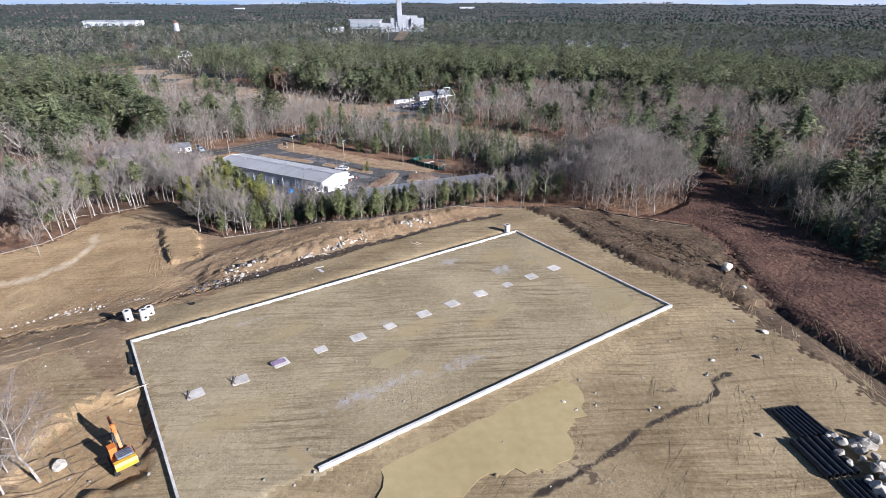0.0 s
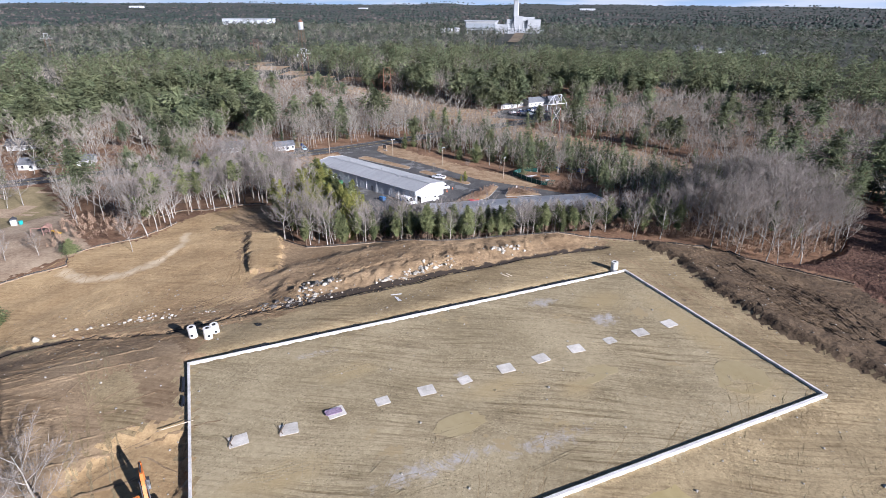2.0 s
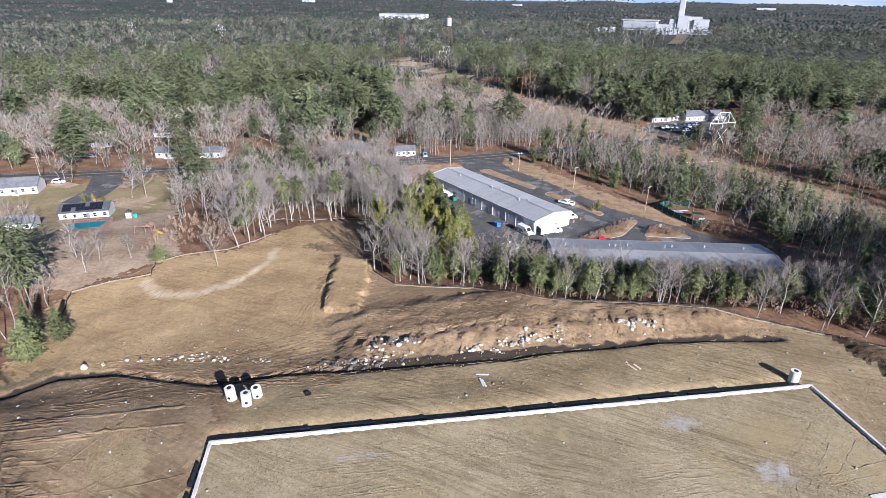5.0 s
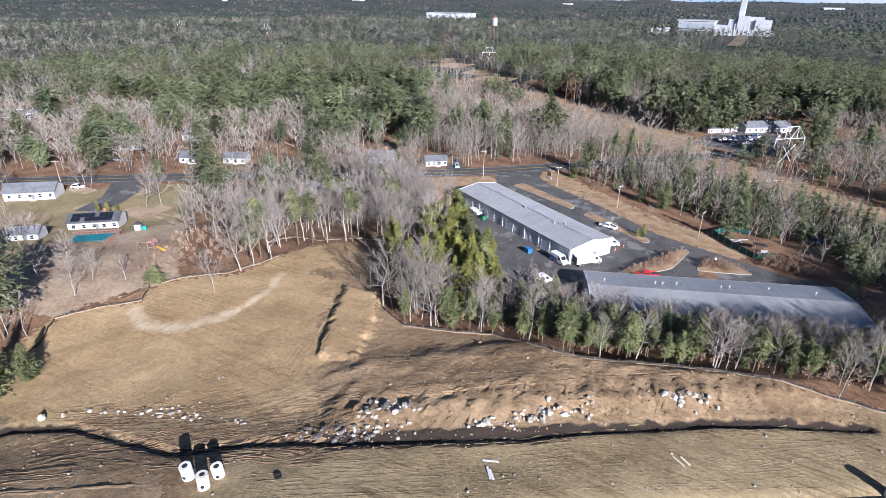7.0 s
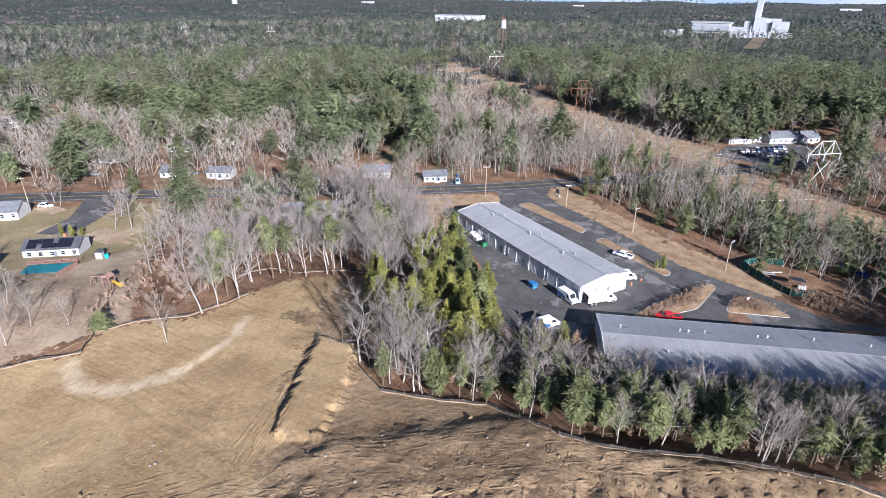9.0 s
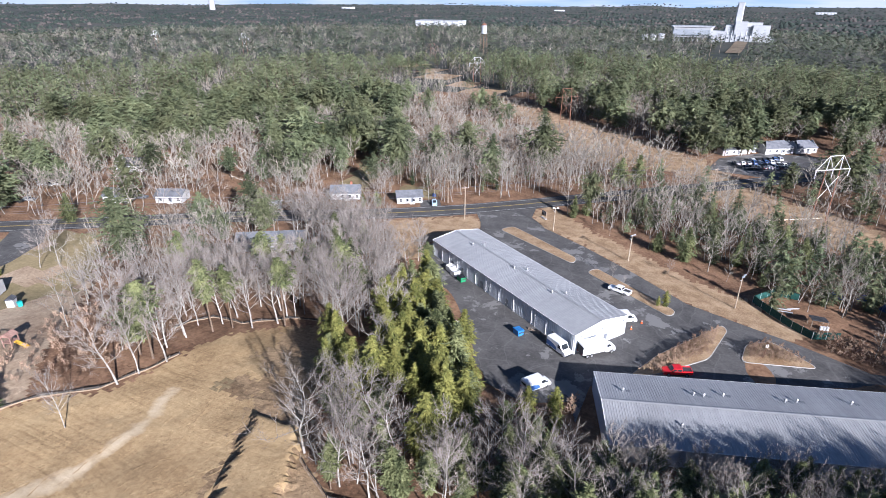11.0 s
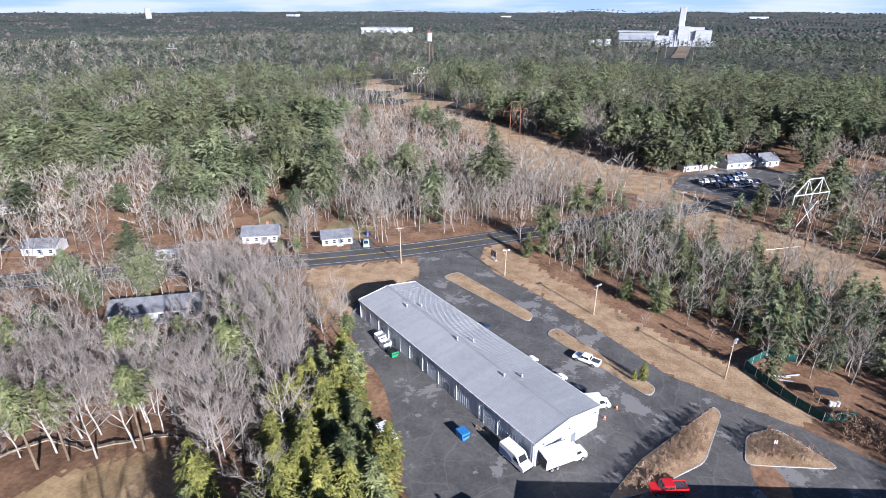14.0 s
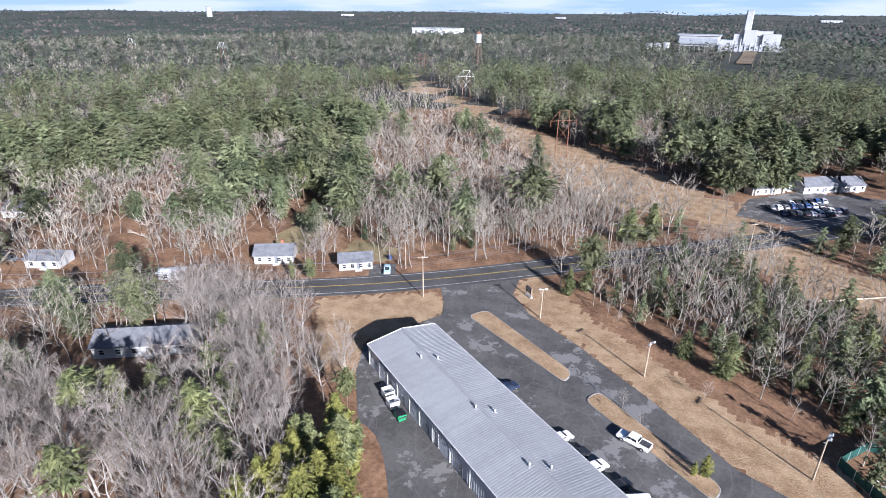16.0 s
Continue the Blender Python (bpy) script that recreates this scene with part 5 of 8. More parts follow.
# beyond them, crowns in groups to the horizon
r_ = np.random.default_rng(44)
n = 12500
a = np.radians(r_.uniform(-46, 70, n))
d = 1300 * (4600 / 1300) ** r_.random(n)
xs, ys = -20 - d * np.sin(a), 100 + d * np.cos(a)
is_pine = waves(xs, ys, 420, 45) + 0.5 * r_.normal(size=n) > -0.45


def clump_shape(seed):
    r = random.Random(seed)
    v = [(0, 0, 7)]
    for k, (rad, z) in enumerate(((5.5, 6), (10, -1))):
        v += [(rad * r.uniform(0.7, 1.3) * math.cos(j * 1.047), rad * r.uniform(0.7, 1.3) * math.sin(j * 1.047), z + r.uniform(-1.5, 1.5)) for j in range(6)]
    return NONE, (v, [(0, 1 + j, 1 + (j + 1) % 6) for j in range(6)] + [(1 + j, 7 + j, 1 + (j + 1) % 6) for j in range(6)] + [(7 + j, 7 + (j + 1) % 6, 1 + (j + 1) % 6) for j in range(6)])


CLUMPS = [clump_shape(i) for i in range(5)]
rows = np.stack([xs, ys, ground_height(xs, ys), r_.uniform(0.45, 0.75, n), r_.uniform(0, 6.28, n), r_.integers(0, 5, n)], 1)
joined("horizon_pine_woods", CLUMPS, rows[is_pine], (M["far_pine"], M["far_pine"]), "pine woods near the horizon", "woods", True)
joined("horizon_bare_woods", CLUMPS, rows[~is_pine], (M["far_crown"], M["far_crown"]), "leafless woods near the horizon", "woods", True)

# ---- things on the site ----
ORANGE = material("orange_paint", (0.5, 0.125, 0.02), (0.62, 0.2, 0.04), 1.5, 0.5)
YELLOW = material("yellow_paint", (0.5, 0.29, 0.025), (0.62, 0.39, 0.05), 1.5, 0.5)
RUBBER = material("black_rubber", (0.012, 0.012, 0.012), (0.035, 0.033, 0.03), 3, 0.8)
STEEL = material("dark_steel", (0.06, 0.06, 0.062), (0.13, 0.13, 0.13), 2, 0.5, metal=0.6)
BLACK = material("black_plastic", (0.01, 0.011, 0.014), (0.028, 0.03, 0.036), 1.5, 0.35)
ROCK = material("field_stone", (0.25, 0.225, 0.185), (0.55, 0.505, 0.425), 0.9, 0.9, 0.06, perobject=0.3)
DARK_ROCK = material("wet_stone", (0.05, 0.045, 0.04), (0.16, 0.145, 0.13), 1.2, 0.7, 0.06, perobject=0.3)
WOOD = material("weathered_wood", (0.2, 0.15, 0.11), (0.36, 0.29, 0.22), 1.5, 0.9, 0.02, perobject=0.15)
PALE_WOOD = material("pale_timber", (0.5, 0.42, 0.3), (0.68, 0.6, 0.47), 1.5, 0.85, 0.01, perobject=0.12)


def excavator(x, y, heading):
    t = thing("excavator", pose(x, y, gz(x, y) + 0.1, rz=heading), "orange and yellow tracked excavator digging beside the wall", "excavator")
    for s in (-1, 1):
        ring = [(-1.9, 0.1), (-1.6, 0), (1.6, 0), (1.9, 0.1), (2.1, 0.45), (1.9, 0.8), (1.6, 0.9), (-1.6, 0.9), (-1.9, 0.8), (-2.1, 0.45)]
        tr = part("track", Shape().side(ring, s * 1.25 - 0.3, s * 1.25 + 0.3), RUBBER, t, "black steel crawler track")
        for k in range(9):
            part("grouser", Shape().box((-1.6 + 0.4 * k, s * 1.25, 0.92), (0.1, 0.62, 0.07)), STEEL, tr)
    part("undercarriage", Shape().box((0, 0, 0.6), (2.2, 2.0, 0.5), edge=0.3), STEEL, t)
    part("turntable", Shape().tube((0, 0, 0.85), (0, 0, 1.1), 0.8, n=16), STEEL, t)
    body = part("deck", Shape().box((-0.5, 0, 1.35), (3.4, 2.7, 0.5), edge=0.3), ORANGE, t)
    part("engine_cover", Shape().box((-0.75, -0.2, 1.95), (1.6, 2.1, 0.75), edge=0.15, taper=0.92), material("blue_grey_cover", (0.13, 0.16, 0.21), (0.24, 0.27, 0.33), 2, 0.5), t, "dark blue-grey engine cover")
    for k in range(4):
        part("cover_slat", Shape().box((-1.25 + 0.33 * k, -0.2, 2.34), (0.1, 1.7, 0.06)), STEEL, body)
    part("counterweight", Shape().side([(-2.45, 1.15), (-1.7, 1.1), (-1.7, 2.25), (-2.3, 2.2), (-2.55, 1.8)], -1.35, 1.35), YELLOW, t, "yellow counterweight")
    cab = part("cab", Shape().side([(0.05, 1.5), (1.3, 1.5), (1.4, 2.1), (1.15, 3.0), (0.1, 3.0)], 0.35, 1.3), ORANGE, t, "orange cab with dark windows")
    part("window", Shape().box((0.65, 1.32, 2.45), (0.9, 0.04, 0.75)), GLASS, cab)
    part("window", Shape().box((1.34, 0.83, 2.45), (0.05, 0.75, 0.8), ry=-15), GLASS, cab)
    part("roof", Shape().box((0.6, 0.83, 3.05), (1.1, 1.0, 0.1), edge=0.1), ORANGE, cab)
    boom = [(0.7, 1.5), (1.3, 1.4), (3.4, 3.7), (5.3, 3.9), (5.4, 4.2), (3.2, 4.25), (2.2, 3.4)]
    part("boom", Shape().side(boom, -0.45, -0.05), ORANGE, t, "orange cranked boom")
    part("stick", Shape().side([(5.0, 4.4), (5.5, 4.3), (5.0, 1.8), (4.7, 1.8)], -0.42, -0.08), ORANGE, t, "orange dipper stick")
    part("ram", Shape().tube((1.5, -0.6, 1.6), (2.9, -0.6, 3.4), 0.09), STEEL, t)
    part("ram", Shape().tube((1.5, 0.1, 1.6), (2.9, 0.1, 3.4), 0.09), STEEL, t)
    part("ram", Shape().tube((3.4, -0.25, 4.35), (5.0, -0.25, 4.5), 0.09), STEEL, t)
    part("bucket", Shape().side([(4.5, 1.9), (5.1, 1.9), (5.1, 1.2), (4.6, 0.7), (4.0, 0.8), (4.3, 1.2)], -0.8, 0.3), STEEL, t, "steel digging bucket")
    return t


excavator(-37.6, 49.0, 129)

# precast manhole rings
for x, y, h, tip in ((-53.3, 85.9, 2.1, 4), (-50.2, 85.6, 2.0, -3), (-50.2, 88.0, 1.7, 6), (26.4, 123.9, 2.2, 0)):
    t = thing("manhole_barrel", pose(x, y, gz(x, y) - 0.05, rx=tip, rz=x * 7), "pale precast concrete manhole barrel standing on soil", "manhole", "manhole barrels")
    part("barrel", Shape().ring((0, 0, 0), 0.76, 0.62, h, 20), M["concrete"], t)
    part("lid", Shape().ring((0, 0, h - 0.001), 0.74, 0.33, 0.16, 20), M["concrete"], t)
    # solid dark discs paint the shade inside the mouth and the holes
    part("bore", Shape().tube((0, 0, h + 0.1), (0, 0, h + 0.164), 0.36, n=18), RUBBER, t, "black disc for the shaded open mouth")
    part("pipe_hole_shade", Shape().tube((0.39, -0.6, h * 0.4), (0.42, -0.68, h * 0.4), 0.24, n=14), GLASS, t, "dark disc for a shaded pipe opening")
    part("lifting_hole_shade", Shape().tube((-0.52, -0.5, h * 0.8), (-0.56, -0.56, h * 0.8), 0.07, n=8), GLASS, t)


def pipe(x0, y0, x1, y1, r, z, group, label):
    """A black ribbed plastic pipe lying on the ground."""
    a, b = Vector((x0, y0, z)), Vector((x1, y1, z))
    mid, d = (a + b) / 2, b - a
    t = thing("drain_pipe", pose(mid.x, mid.y, mid.z, rz=math.degrees(math.atan2(d.y, d.x))), label, "pipe", group)
    h, n, ribs = d.length / 2, 12, int(d.length / 0.45)
    v, f = [], []
    prof = []
    for i in range(ribs + 1):
        x = -h + 2 * h * i / ribs
        prof += [(x, r), (x + 0.1, r * 0.93)] if i < ribs else [(x, r)]
    prof += [(h, r * 0.82), (-h, r * 0.82), (-h, r)]
    for x, rr in prof:
        v += [(x, rr * math.cos(6.2832 * j / n), rr * math.sin(6.2832 * j / n)) for j in range(n)]
    for i in range(len(prof) - 1):
        f += [(i * n + j, i * n + (j + 1) % n, (i + 1) * n + (j + 1) % n, (i + 1) * n + j) for j in range(n)]
    part("barrel", Shape().add(v, f), BLACK, t, smooth=False)
    part("bell", Shape().tube((h - 0.5, 0, 0), (h, 0, 0), r * 1.15, r * 1.18, n, caps=False), BLACK, t)


pr = random.Random(3)
for i in range(7):
    o = i * 0.72
    pipe(54.6 + o * 0.95, 53.2 + o * 0.12, 55.4 + o * 1.0, 47.4 + o * 0.12, 0.28, gz(54 + o, 50) + 0.26, "stacked drain pipes", "black ribbed plastic drain pipe lying in a stack")
for i in range(5):
    o = i * 1.15
    pipe(53.4 + o, 46.8 + o * 0.1, 54.2 + o * 0.9, 40.4 + o * 0.1, 0.42, gz(54 + o, 44) + 0.4, "stacked drain pipes", "wide black plastic drain pipe lying in a stack")
for i in range(6):
    o = i * 0.8
    pipe(55.0 + o, 39.8, 55.6 + o, 33.8, 0.32, gz(55 + o, 37) + 0.3, "stacked drain pipes", "black ribbed plastic drain pipe lying in a stack")
for a, b in ((7, 13), (16, 22), (23.5, 29.5), (36, 42), (43, 49), (50, 56), (62, 68), (70, 76)):
    p, q = site(a, 1.15), site(b, 1.25)
    pipe(*p, *q, 0.36, gz(*p) + 0.34, "pipes along the wall", "black drain pipe lying against the foundation wall")
for a, b in ((3.5, 7.0), (8.5, 10.5)):
    p, q = site(-0.8, -a), site(-0.9, -b)
    pipe(*p, *q, 0.25, gz(*p) + 0.22, "pipes along the wall", "black drain pipe lying against the foundation wall")


# stones
def stone_mesh(seed, mat):
    r = random.Random(seed)
    bm = bmesh.new()
    bmesh.ops.create_icosphere(bm, subdivisions=2, radius=0.5)
    ax = Vector((r.uniform(0.7, 1.2), r.uniform(0.6, 1.0), r.uniform(0.5, 0.8)))
    cuts = [Vector((r.gauss(0, 1), r.gauss(0, 1), r.gauss(0, 1))).normalized() for _ in range(6)]
    for v in bm.verts:
        for c in cuts:
            k = v.co.dot(c)
            if k > 0.3:
                v.co -= c * (k - 0.3) * 0.95
        v.co += v.co * r.uniform(-0.05, 0.05)
        v.co = Vector((v.co.x * ax.x, v.co.y * ax.y, v.co.z * ax.z))
    mesh = bpy.data.meshes.new("stone")
    bm.to_mesh(mesh)
    bm.free()
    mesh.materials.append(mat)
    return mesh


STONES = [stone_mesh(i, ROCK) for i in range(7)]
WET = [stone_mesh(20 + i, DARK_ROCK) for i in range(4)]
sr = random.Random(11)


def stone(x, y, size, wet=False, label="", group="", sink=0.25, name="rock", up=0.0):
    ob = new(name, sr.choice(WET if wet else STONES))
    ob.matrix_basis = pose(x, y, gz(x, y) + size * (0.32 - sink) + up, sr.uniform(-15, 15), sr.uniform(-15, 15), sr.uniform(0, 360)) @ Matrix.Diagonal((size, size, size * sr.uniform(0.8, 1.1), 1))
    return tagged(ob, label or ("dark wet field stone in the ditch" if wet else "pale rounded field stone on raw soil"), "rock", group or "stones along the brook")


def strew(line, n, spread_, sizes, wet=0.0):
    segs = list(zip(line, line[1:]))
    for _ in range(n):
        (x0, y0), (x1, y1) = sr.choice(segs)
        k = sr.random()
        s = 0.75 * (sizes[0] + (sizes[1] - sizes[0]) * sr.random() ** 2)
        stone(x0 + (x1 - x0) * k + sr.gauss(0, spread_), y0 + (y1 - y0) * k + sr.gauss(0, spread_), s, sr.random() < wet)


strew([(-86, 86), (-79, 91), (-74, 92.5), (-68, 95.6), (-64, 96)], 42, 0.7, (0.5, 1.4))
strew([(-60, 97.5), (-56, 98), (-52.5, 98.5)], 12, 0.5, (0.5, 1.0))
strew([(-44, 100.5), (-38, 104), (-34, 107)], 34, 0.9, (0.5, 1.5), 0.45)
strew([(-39, 108), (-35, 111)], 24, 1.0, (0.6, 1.6), 0.3)
strew([(-24, 112), (-20, 115), (-15, 119), (-9, 122.5)], 44, 1.0, (0.5, 1.7))
strew([(-3, 128.5), (1, 131), (5, 131.5)], 24, 0.8, (0.6, 1.5))
strew([(-50, 97), (-40, 102.5), (-30, 107)], 26, 0.5, (0.4, 1.0), 0.8)
strew([(-41, 106), (-39, 109.5), (-36, 109)], 26, 0.9, (0.8, 2.0), 0.25)
strew([(-47, 99.5), (-43, 102), (-38, 104.5)], 34, 0.9, (0.6, 1.8), 0.7)
strew([(-25.5, 111), (-22, 114.5), (-17, 117.5), (-12, 121)], 26, 0.7, (0.8, 2.2))
strew([(-2, 129.5), (2, 131.2), (5.5, 132)], 16, 0.6, (0.8, 1.9))
stone(-86, 85.5, 2.2)
stone(71.0, 97.0, 3.6, label="big pale boulder on the raw bank", group="boulders", up=0.6)
stone(70.5, 89, 1.5, group="boulders")
for x, y, s in ((66, 74, 1.6), (62, 78, 1.0), (60.5, 66.5, 1.2), (52, 66, 0.9), (49, 62, 0.7), (38, 55, 0.9), (36.5, 54.5, 0.7), (24, 57, 0.8), (25.5, 55, 0.8), (50, 48.5, 0.9), (-39, 49.5, 1.8), (-46, 49, 2.2)):
    stone(x, y, s, label="pale field stone on graded soil", group="loose stones on the site")
for _ in range(74):
    x, y = sr.uniform(57.8, 65), sr.uniform(34, 47.5)
    if x > 57.5 + (46.5 - y) * -0.1:
        stone(x, y, sr.uniform(0.9, 2.1), label="grey quarried boulder in a heap", group="boulder heap", sink=0.1, up=sr.uniform(0, 0.7))
# small pebbles strewn over the raw soil
pv = []
tri = [((0.5, 0, 0), (-0.3, 0.45, 0), (-0.3, -0.45, 0), (0, 0, 0.5))]
prs = np.random.default_rng(12)
n = 2600
pu, pw = prs.uniform(-45, 112, n), prs.uniform(-70, 40, n)
px_, py_ = A[0] + pu * U[0] + pw * V[0], A[1] + pu * U[1] + pw * V[1]
ok = inside(px_, py_, SITE) & ~inside(px_, py_, HEATH) & (prs.random(n) < np.where((pu > 0) & (pu < LONG) & (pw < 0) & (pw > -WIDE), 0.3, 0.9))
px_, py_ = px_[ok], py_[ok]
pebble = ([], []), ([(0.5, 0, -0.1), (-0.1, 0.5, -0.1), (-0.5, -0.1, -0.1), (0.1, -0.5, -0.1), (0.2, 0.15, 0.32), (-0.2, -0.1, 0.36)], [(0, 1, 4), (1, 2, 5), (1, 5, 4), (2, 3, 5), (3, 0, 4), (3, 4, 5)])
prow = np.stack([px_, py_, ground_height(px_, py_), 0.14 + 0.5 * prs.random(len(px_)) ** 5, prs.uniform(0, 6.28, len(px_)), np.zeros(len(px_))], 1)
joined("pebbles", [pebble], prow, (ROCK, ROCK), "small pale stones and clods strewn over raw soil", "stones")

# muddy water
MUD_WATER = material("muddy_water", (0.36, 0.285, 0.135), (0.44, 0.355, 0.18), 0.08, 0.15, 0.0)


def pool(name, outline, z, mat, label, wobble=0.9, seed=1):
    ring = []
    r = random.Random(seed)
    n = len(outline)
    for i in range(n):
        a, b = Vector(outline[i]), Vector(outline[(i + 1) % n])
        m_ = max(2, int((b - a).length / 1.5))
        nrm = Vector((-(b - a).y, (b - a).x)).normalized()
        ring += [tuple(a.lerp(b, k / m_) + nrm * wobble * (math.sin(k * 1.3 + i * 2) * 0.5 + r.uniform(-0.5, 0.5)) * (0 if k == 0 else 1)) for k in range(m_)]
    return solid(name, Shape().prism(ring, z - 0.05, z), mat, label, "puddle", kind="structure")


pool("puddle", [(-3.3, 47.2), (0, 50.6), (5.1, 53.3), (9.8, 56.4), (15.2, 60), (21, 63.2), (25.4, 63.1), (27.5, 59), (26.6, 53.7), (22.8, 50.6), (23.1, 47.5), (21.9, 45.5), (18.8, 43.6), (14.3, 44.5), (9.3, 42.9), (7.1, 40.3), (-3, 39)], -1.42, MUD_WATER, "broad shallow muddy puddle beside the wall")
PAD_WATER = material("clay_water", (0.32, 0.25, 0.125), (0.37, 0.3, 0.165), 0.1, 0.35)
for k, (u0, v0, w, h_) in enumerate(((60, -28, 5.5, 2.4), (82, -38, 5, 4.5), (36, -30, 5, 2.2))):
    pool("puddle", [site(u0 + w * math.cos(a) * sr.uniform(0.7, 1.1), v0 + h_ * math.sin(a) * sr.uniform(0.7, 1.1)) for a in np.linspace(0, 5.6, 8)], -0.96 + 0.002 * k, PAD_WATER, "thin ochre puddle on the graded pad", 0.5, k)
# loose boards and a tyre by the brook
for x, y, l, rz in ((-20.0, 106.2, 2.2, 20), (-19.3, 104.0, 2.4, -55), (-18.8, 103.8, 2.4, -50), (2.2, 117.5, 1.9, -35), (3.0, 118, 1.6, -40)):
    solid("board", Shape().box((0, 0, 0.05), (l, 0.28, 0.06), edge=0.02), M["white"] if y < 110 else PALE_WOOD, "loose pale board lying on soil", "board", "loose boards", m=pose(x, y, gz(x, y), rz=rz))
t = thing("tyre", pose(-43.2, 91.2, gz(-43.2, 91.2)), "old tyre lying on soil", "tyre")
part("tread", Shape().ring((0, 0, 0), 0.5, 0.3, 0.24, 18), RUBBER, t)
solid("survey_rod", Shape().tube((-2.2, 0, 0.4), (2.2, 0, 0.75), 0.05, n=6), PALE_WOOD, "pale pole propped on the wall by the pit", "pole", m=pose(*site(-1.6, -15.2), gz(*site(-1.6, -15.2)), rz=30))

# ---- silt fence round the cleared ground ----
FABRIC = material("black_silt_fabric", (0.02, 0.018, 0.016), (0.075, 0.066, 0.056), 2.0, 0.8, 0.03)
WATTLE = material("straw_wattle", (0.22, 0.155, 0.1), (0.36, 0.28, 0.195), 1.5, 0.95, 0.05)


def silt_fence(line, label):
    pts = []
    for (x0, y0), (x1, y1) in zip(line, line[1:]):
        n = max(1, round(math.hypot(x1 - x0, y1 - y0) / 2.0))
        pts += [(x0 + (x1 - x0) * k / n, y0 + (y1 - y0) * k / n) for k in range(n)]
    pts.append(line[-1])
    t = thing("silt_fence", pose(0, 0, 0), label, "silt fence", "silt fences")
    v, f = [], []
    for i, (x, y) in enumerate(pts):
        x, y = x + 0.15 * math.sin(i * 1.7), y + 0.15 * math.cos(i * 2.3)
        pts[i] = (x, y)
        a, b = Vector(pts[max(i - 1, 0)]), Vector(pts[min(i + 1, len(pts) - 1)])
        d = (b - a).normalized()
        s = Vector((-d.y, d.x)) * 0.03
        z = gz(x, y)
        h = 0.42 + 0.14 * math.sin(i * 1.9)
        for q, dz in ((s, -0.15), (s, h), (-s, h), (-s, -0.15)):
            v.append((x + q.x, y + q.y, z + dz))
    for i in range(len(pts) - 1):
        f += [(4 * i + j, 4 * i + 4 + j, 4 * i + 4 + (j + 1) % 4, 4 * i + (j + 1) % 4) for j in range(4)]
    part("fabric", Shape().add(v, f), FABRIC, t, "sagging black fabric")
    v, f = [], []
    prism_chain(v, f, [Vector((x, y - 0.3, gz(x, y) + 0.1)) for x, y in pts], [0.13] * len(pts), 6)
    part("wattle", Shape().add(v, f), WATTLE, t, "straw roll at the foot")
    stake = Shape().box((0, 0, 0.25), (0.045, 0.045, 1.0)).mesh("stake", WOOD)
    for i, (x, y) in enumerate(pts):
        ob = part("stake", stake, None, t)
        ob.location, ob.rotation_euler = (x, y - 0.06, gz(x, y)), (0.1 * math.sin(i * 3.1), 0.1 * math.cos(i * 2.7), 0)


silt_fence([(-107, 91), (-109.5, 98), (-116, 104.6), (-112, 111.2), (-106, 117.4), (-110.5, 122.6)], "black silt fence with stakes along the yard")
silt_fence([(-110.3, 123.2), (-106.6, 130.6), (-100, 136), (-97.2, 145.5), (-96.8, 150)], "black silt fence with stakes beside the garden")
silt_fence([(-107.3, 156.6), (-107, 160.4), (-104.6, 164.8), (-100.8, 165.2), (-96.2, 165), (-92, 168.9), (-87, 172.4), (-79, 173.6)], "black silt fence with stakes at the wood's edge")
silt_fence([(-58, 138), (-50, 134), (-40, 136.2), (-33, 138.8), (-25, 136), (-20, 134.2), (-13, 135.2), (-2, 139.7), (7, 141.7), (25, 142.7), (42, 141.2), (50, 139.5), (57, 131.6), (67, 125.6), (75, 121.5)], "long black silt fence below the belt of trees")

# ---- poles, lamps and the power line ----
POLE = material("pole_wood", (0.28, 0.22, 0.16), (0.46, 0.38, 0.29), 0.8, 0.9, 0.02, perobject=0.15)
PALE_STEEL = material("galvanised", (0.5, 0.51, 0.52), (0.66, 0.67, 0.68), 1.0, 0.45, metal=0.5)
RUST = material("rusty_steel", (0.13, 0.06, 0.04), (0.24, 0.12, 0.075), 1.0, 0.8)


def yard_lamp(x, y, h, turn):
    t = thing("yard_lamp", pose(x, y, gz(x, y) - 0.3, rz=turn), "wooden pole with two floodlights on a crossbar", "lamp post", "yard lamps")
    part("pole", Shape().tube((0, 0, 0), (0.1, 0, h), 0.15, 0.1, 8), POLE, t)
    part("crossbar", Shape().box((0.1, 0, h - 0.2), (1.5, 0.12, 0.12)), PALE_STEEL, t)
    for s in (-1, 1):
        part("floodlight", Shape().box((0.1 + s * 0.65, -0.25, h - 0.05), (0.6, 0.5, 0.3), rx=-25, taper=0.8), PALE_STEEL, t, "grey floodlight")
    part("bracket", Shape().tube((0.1, 0, h - 1.4), (-0.5, 0.3, h - 1.1), 0.05), PALE_STEEL, t)


yard_lamp(-53.9, 254.0, 8.0, 30)
yard_lamp(-28.9, 241.8, 8.2, 60)
yard_lamp(-1.8, 226.5, 9.0, 75)


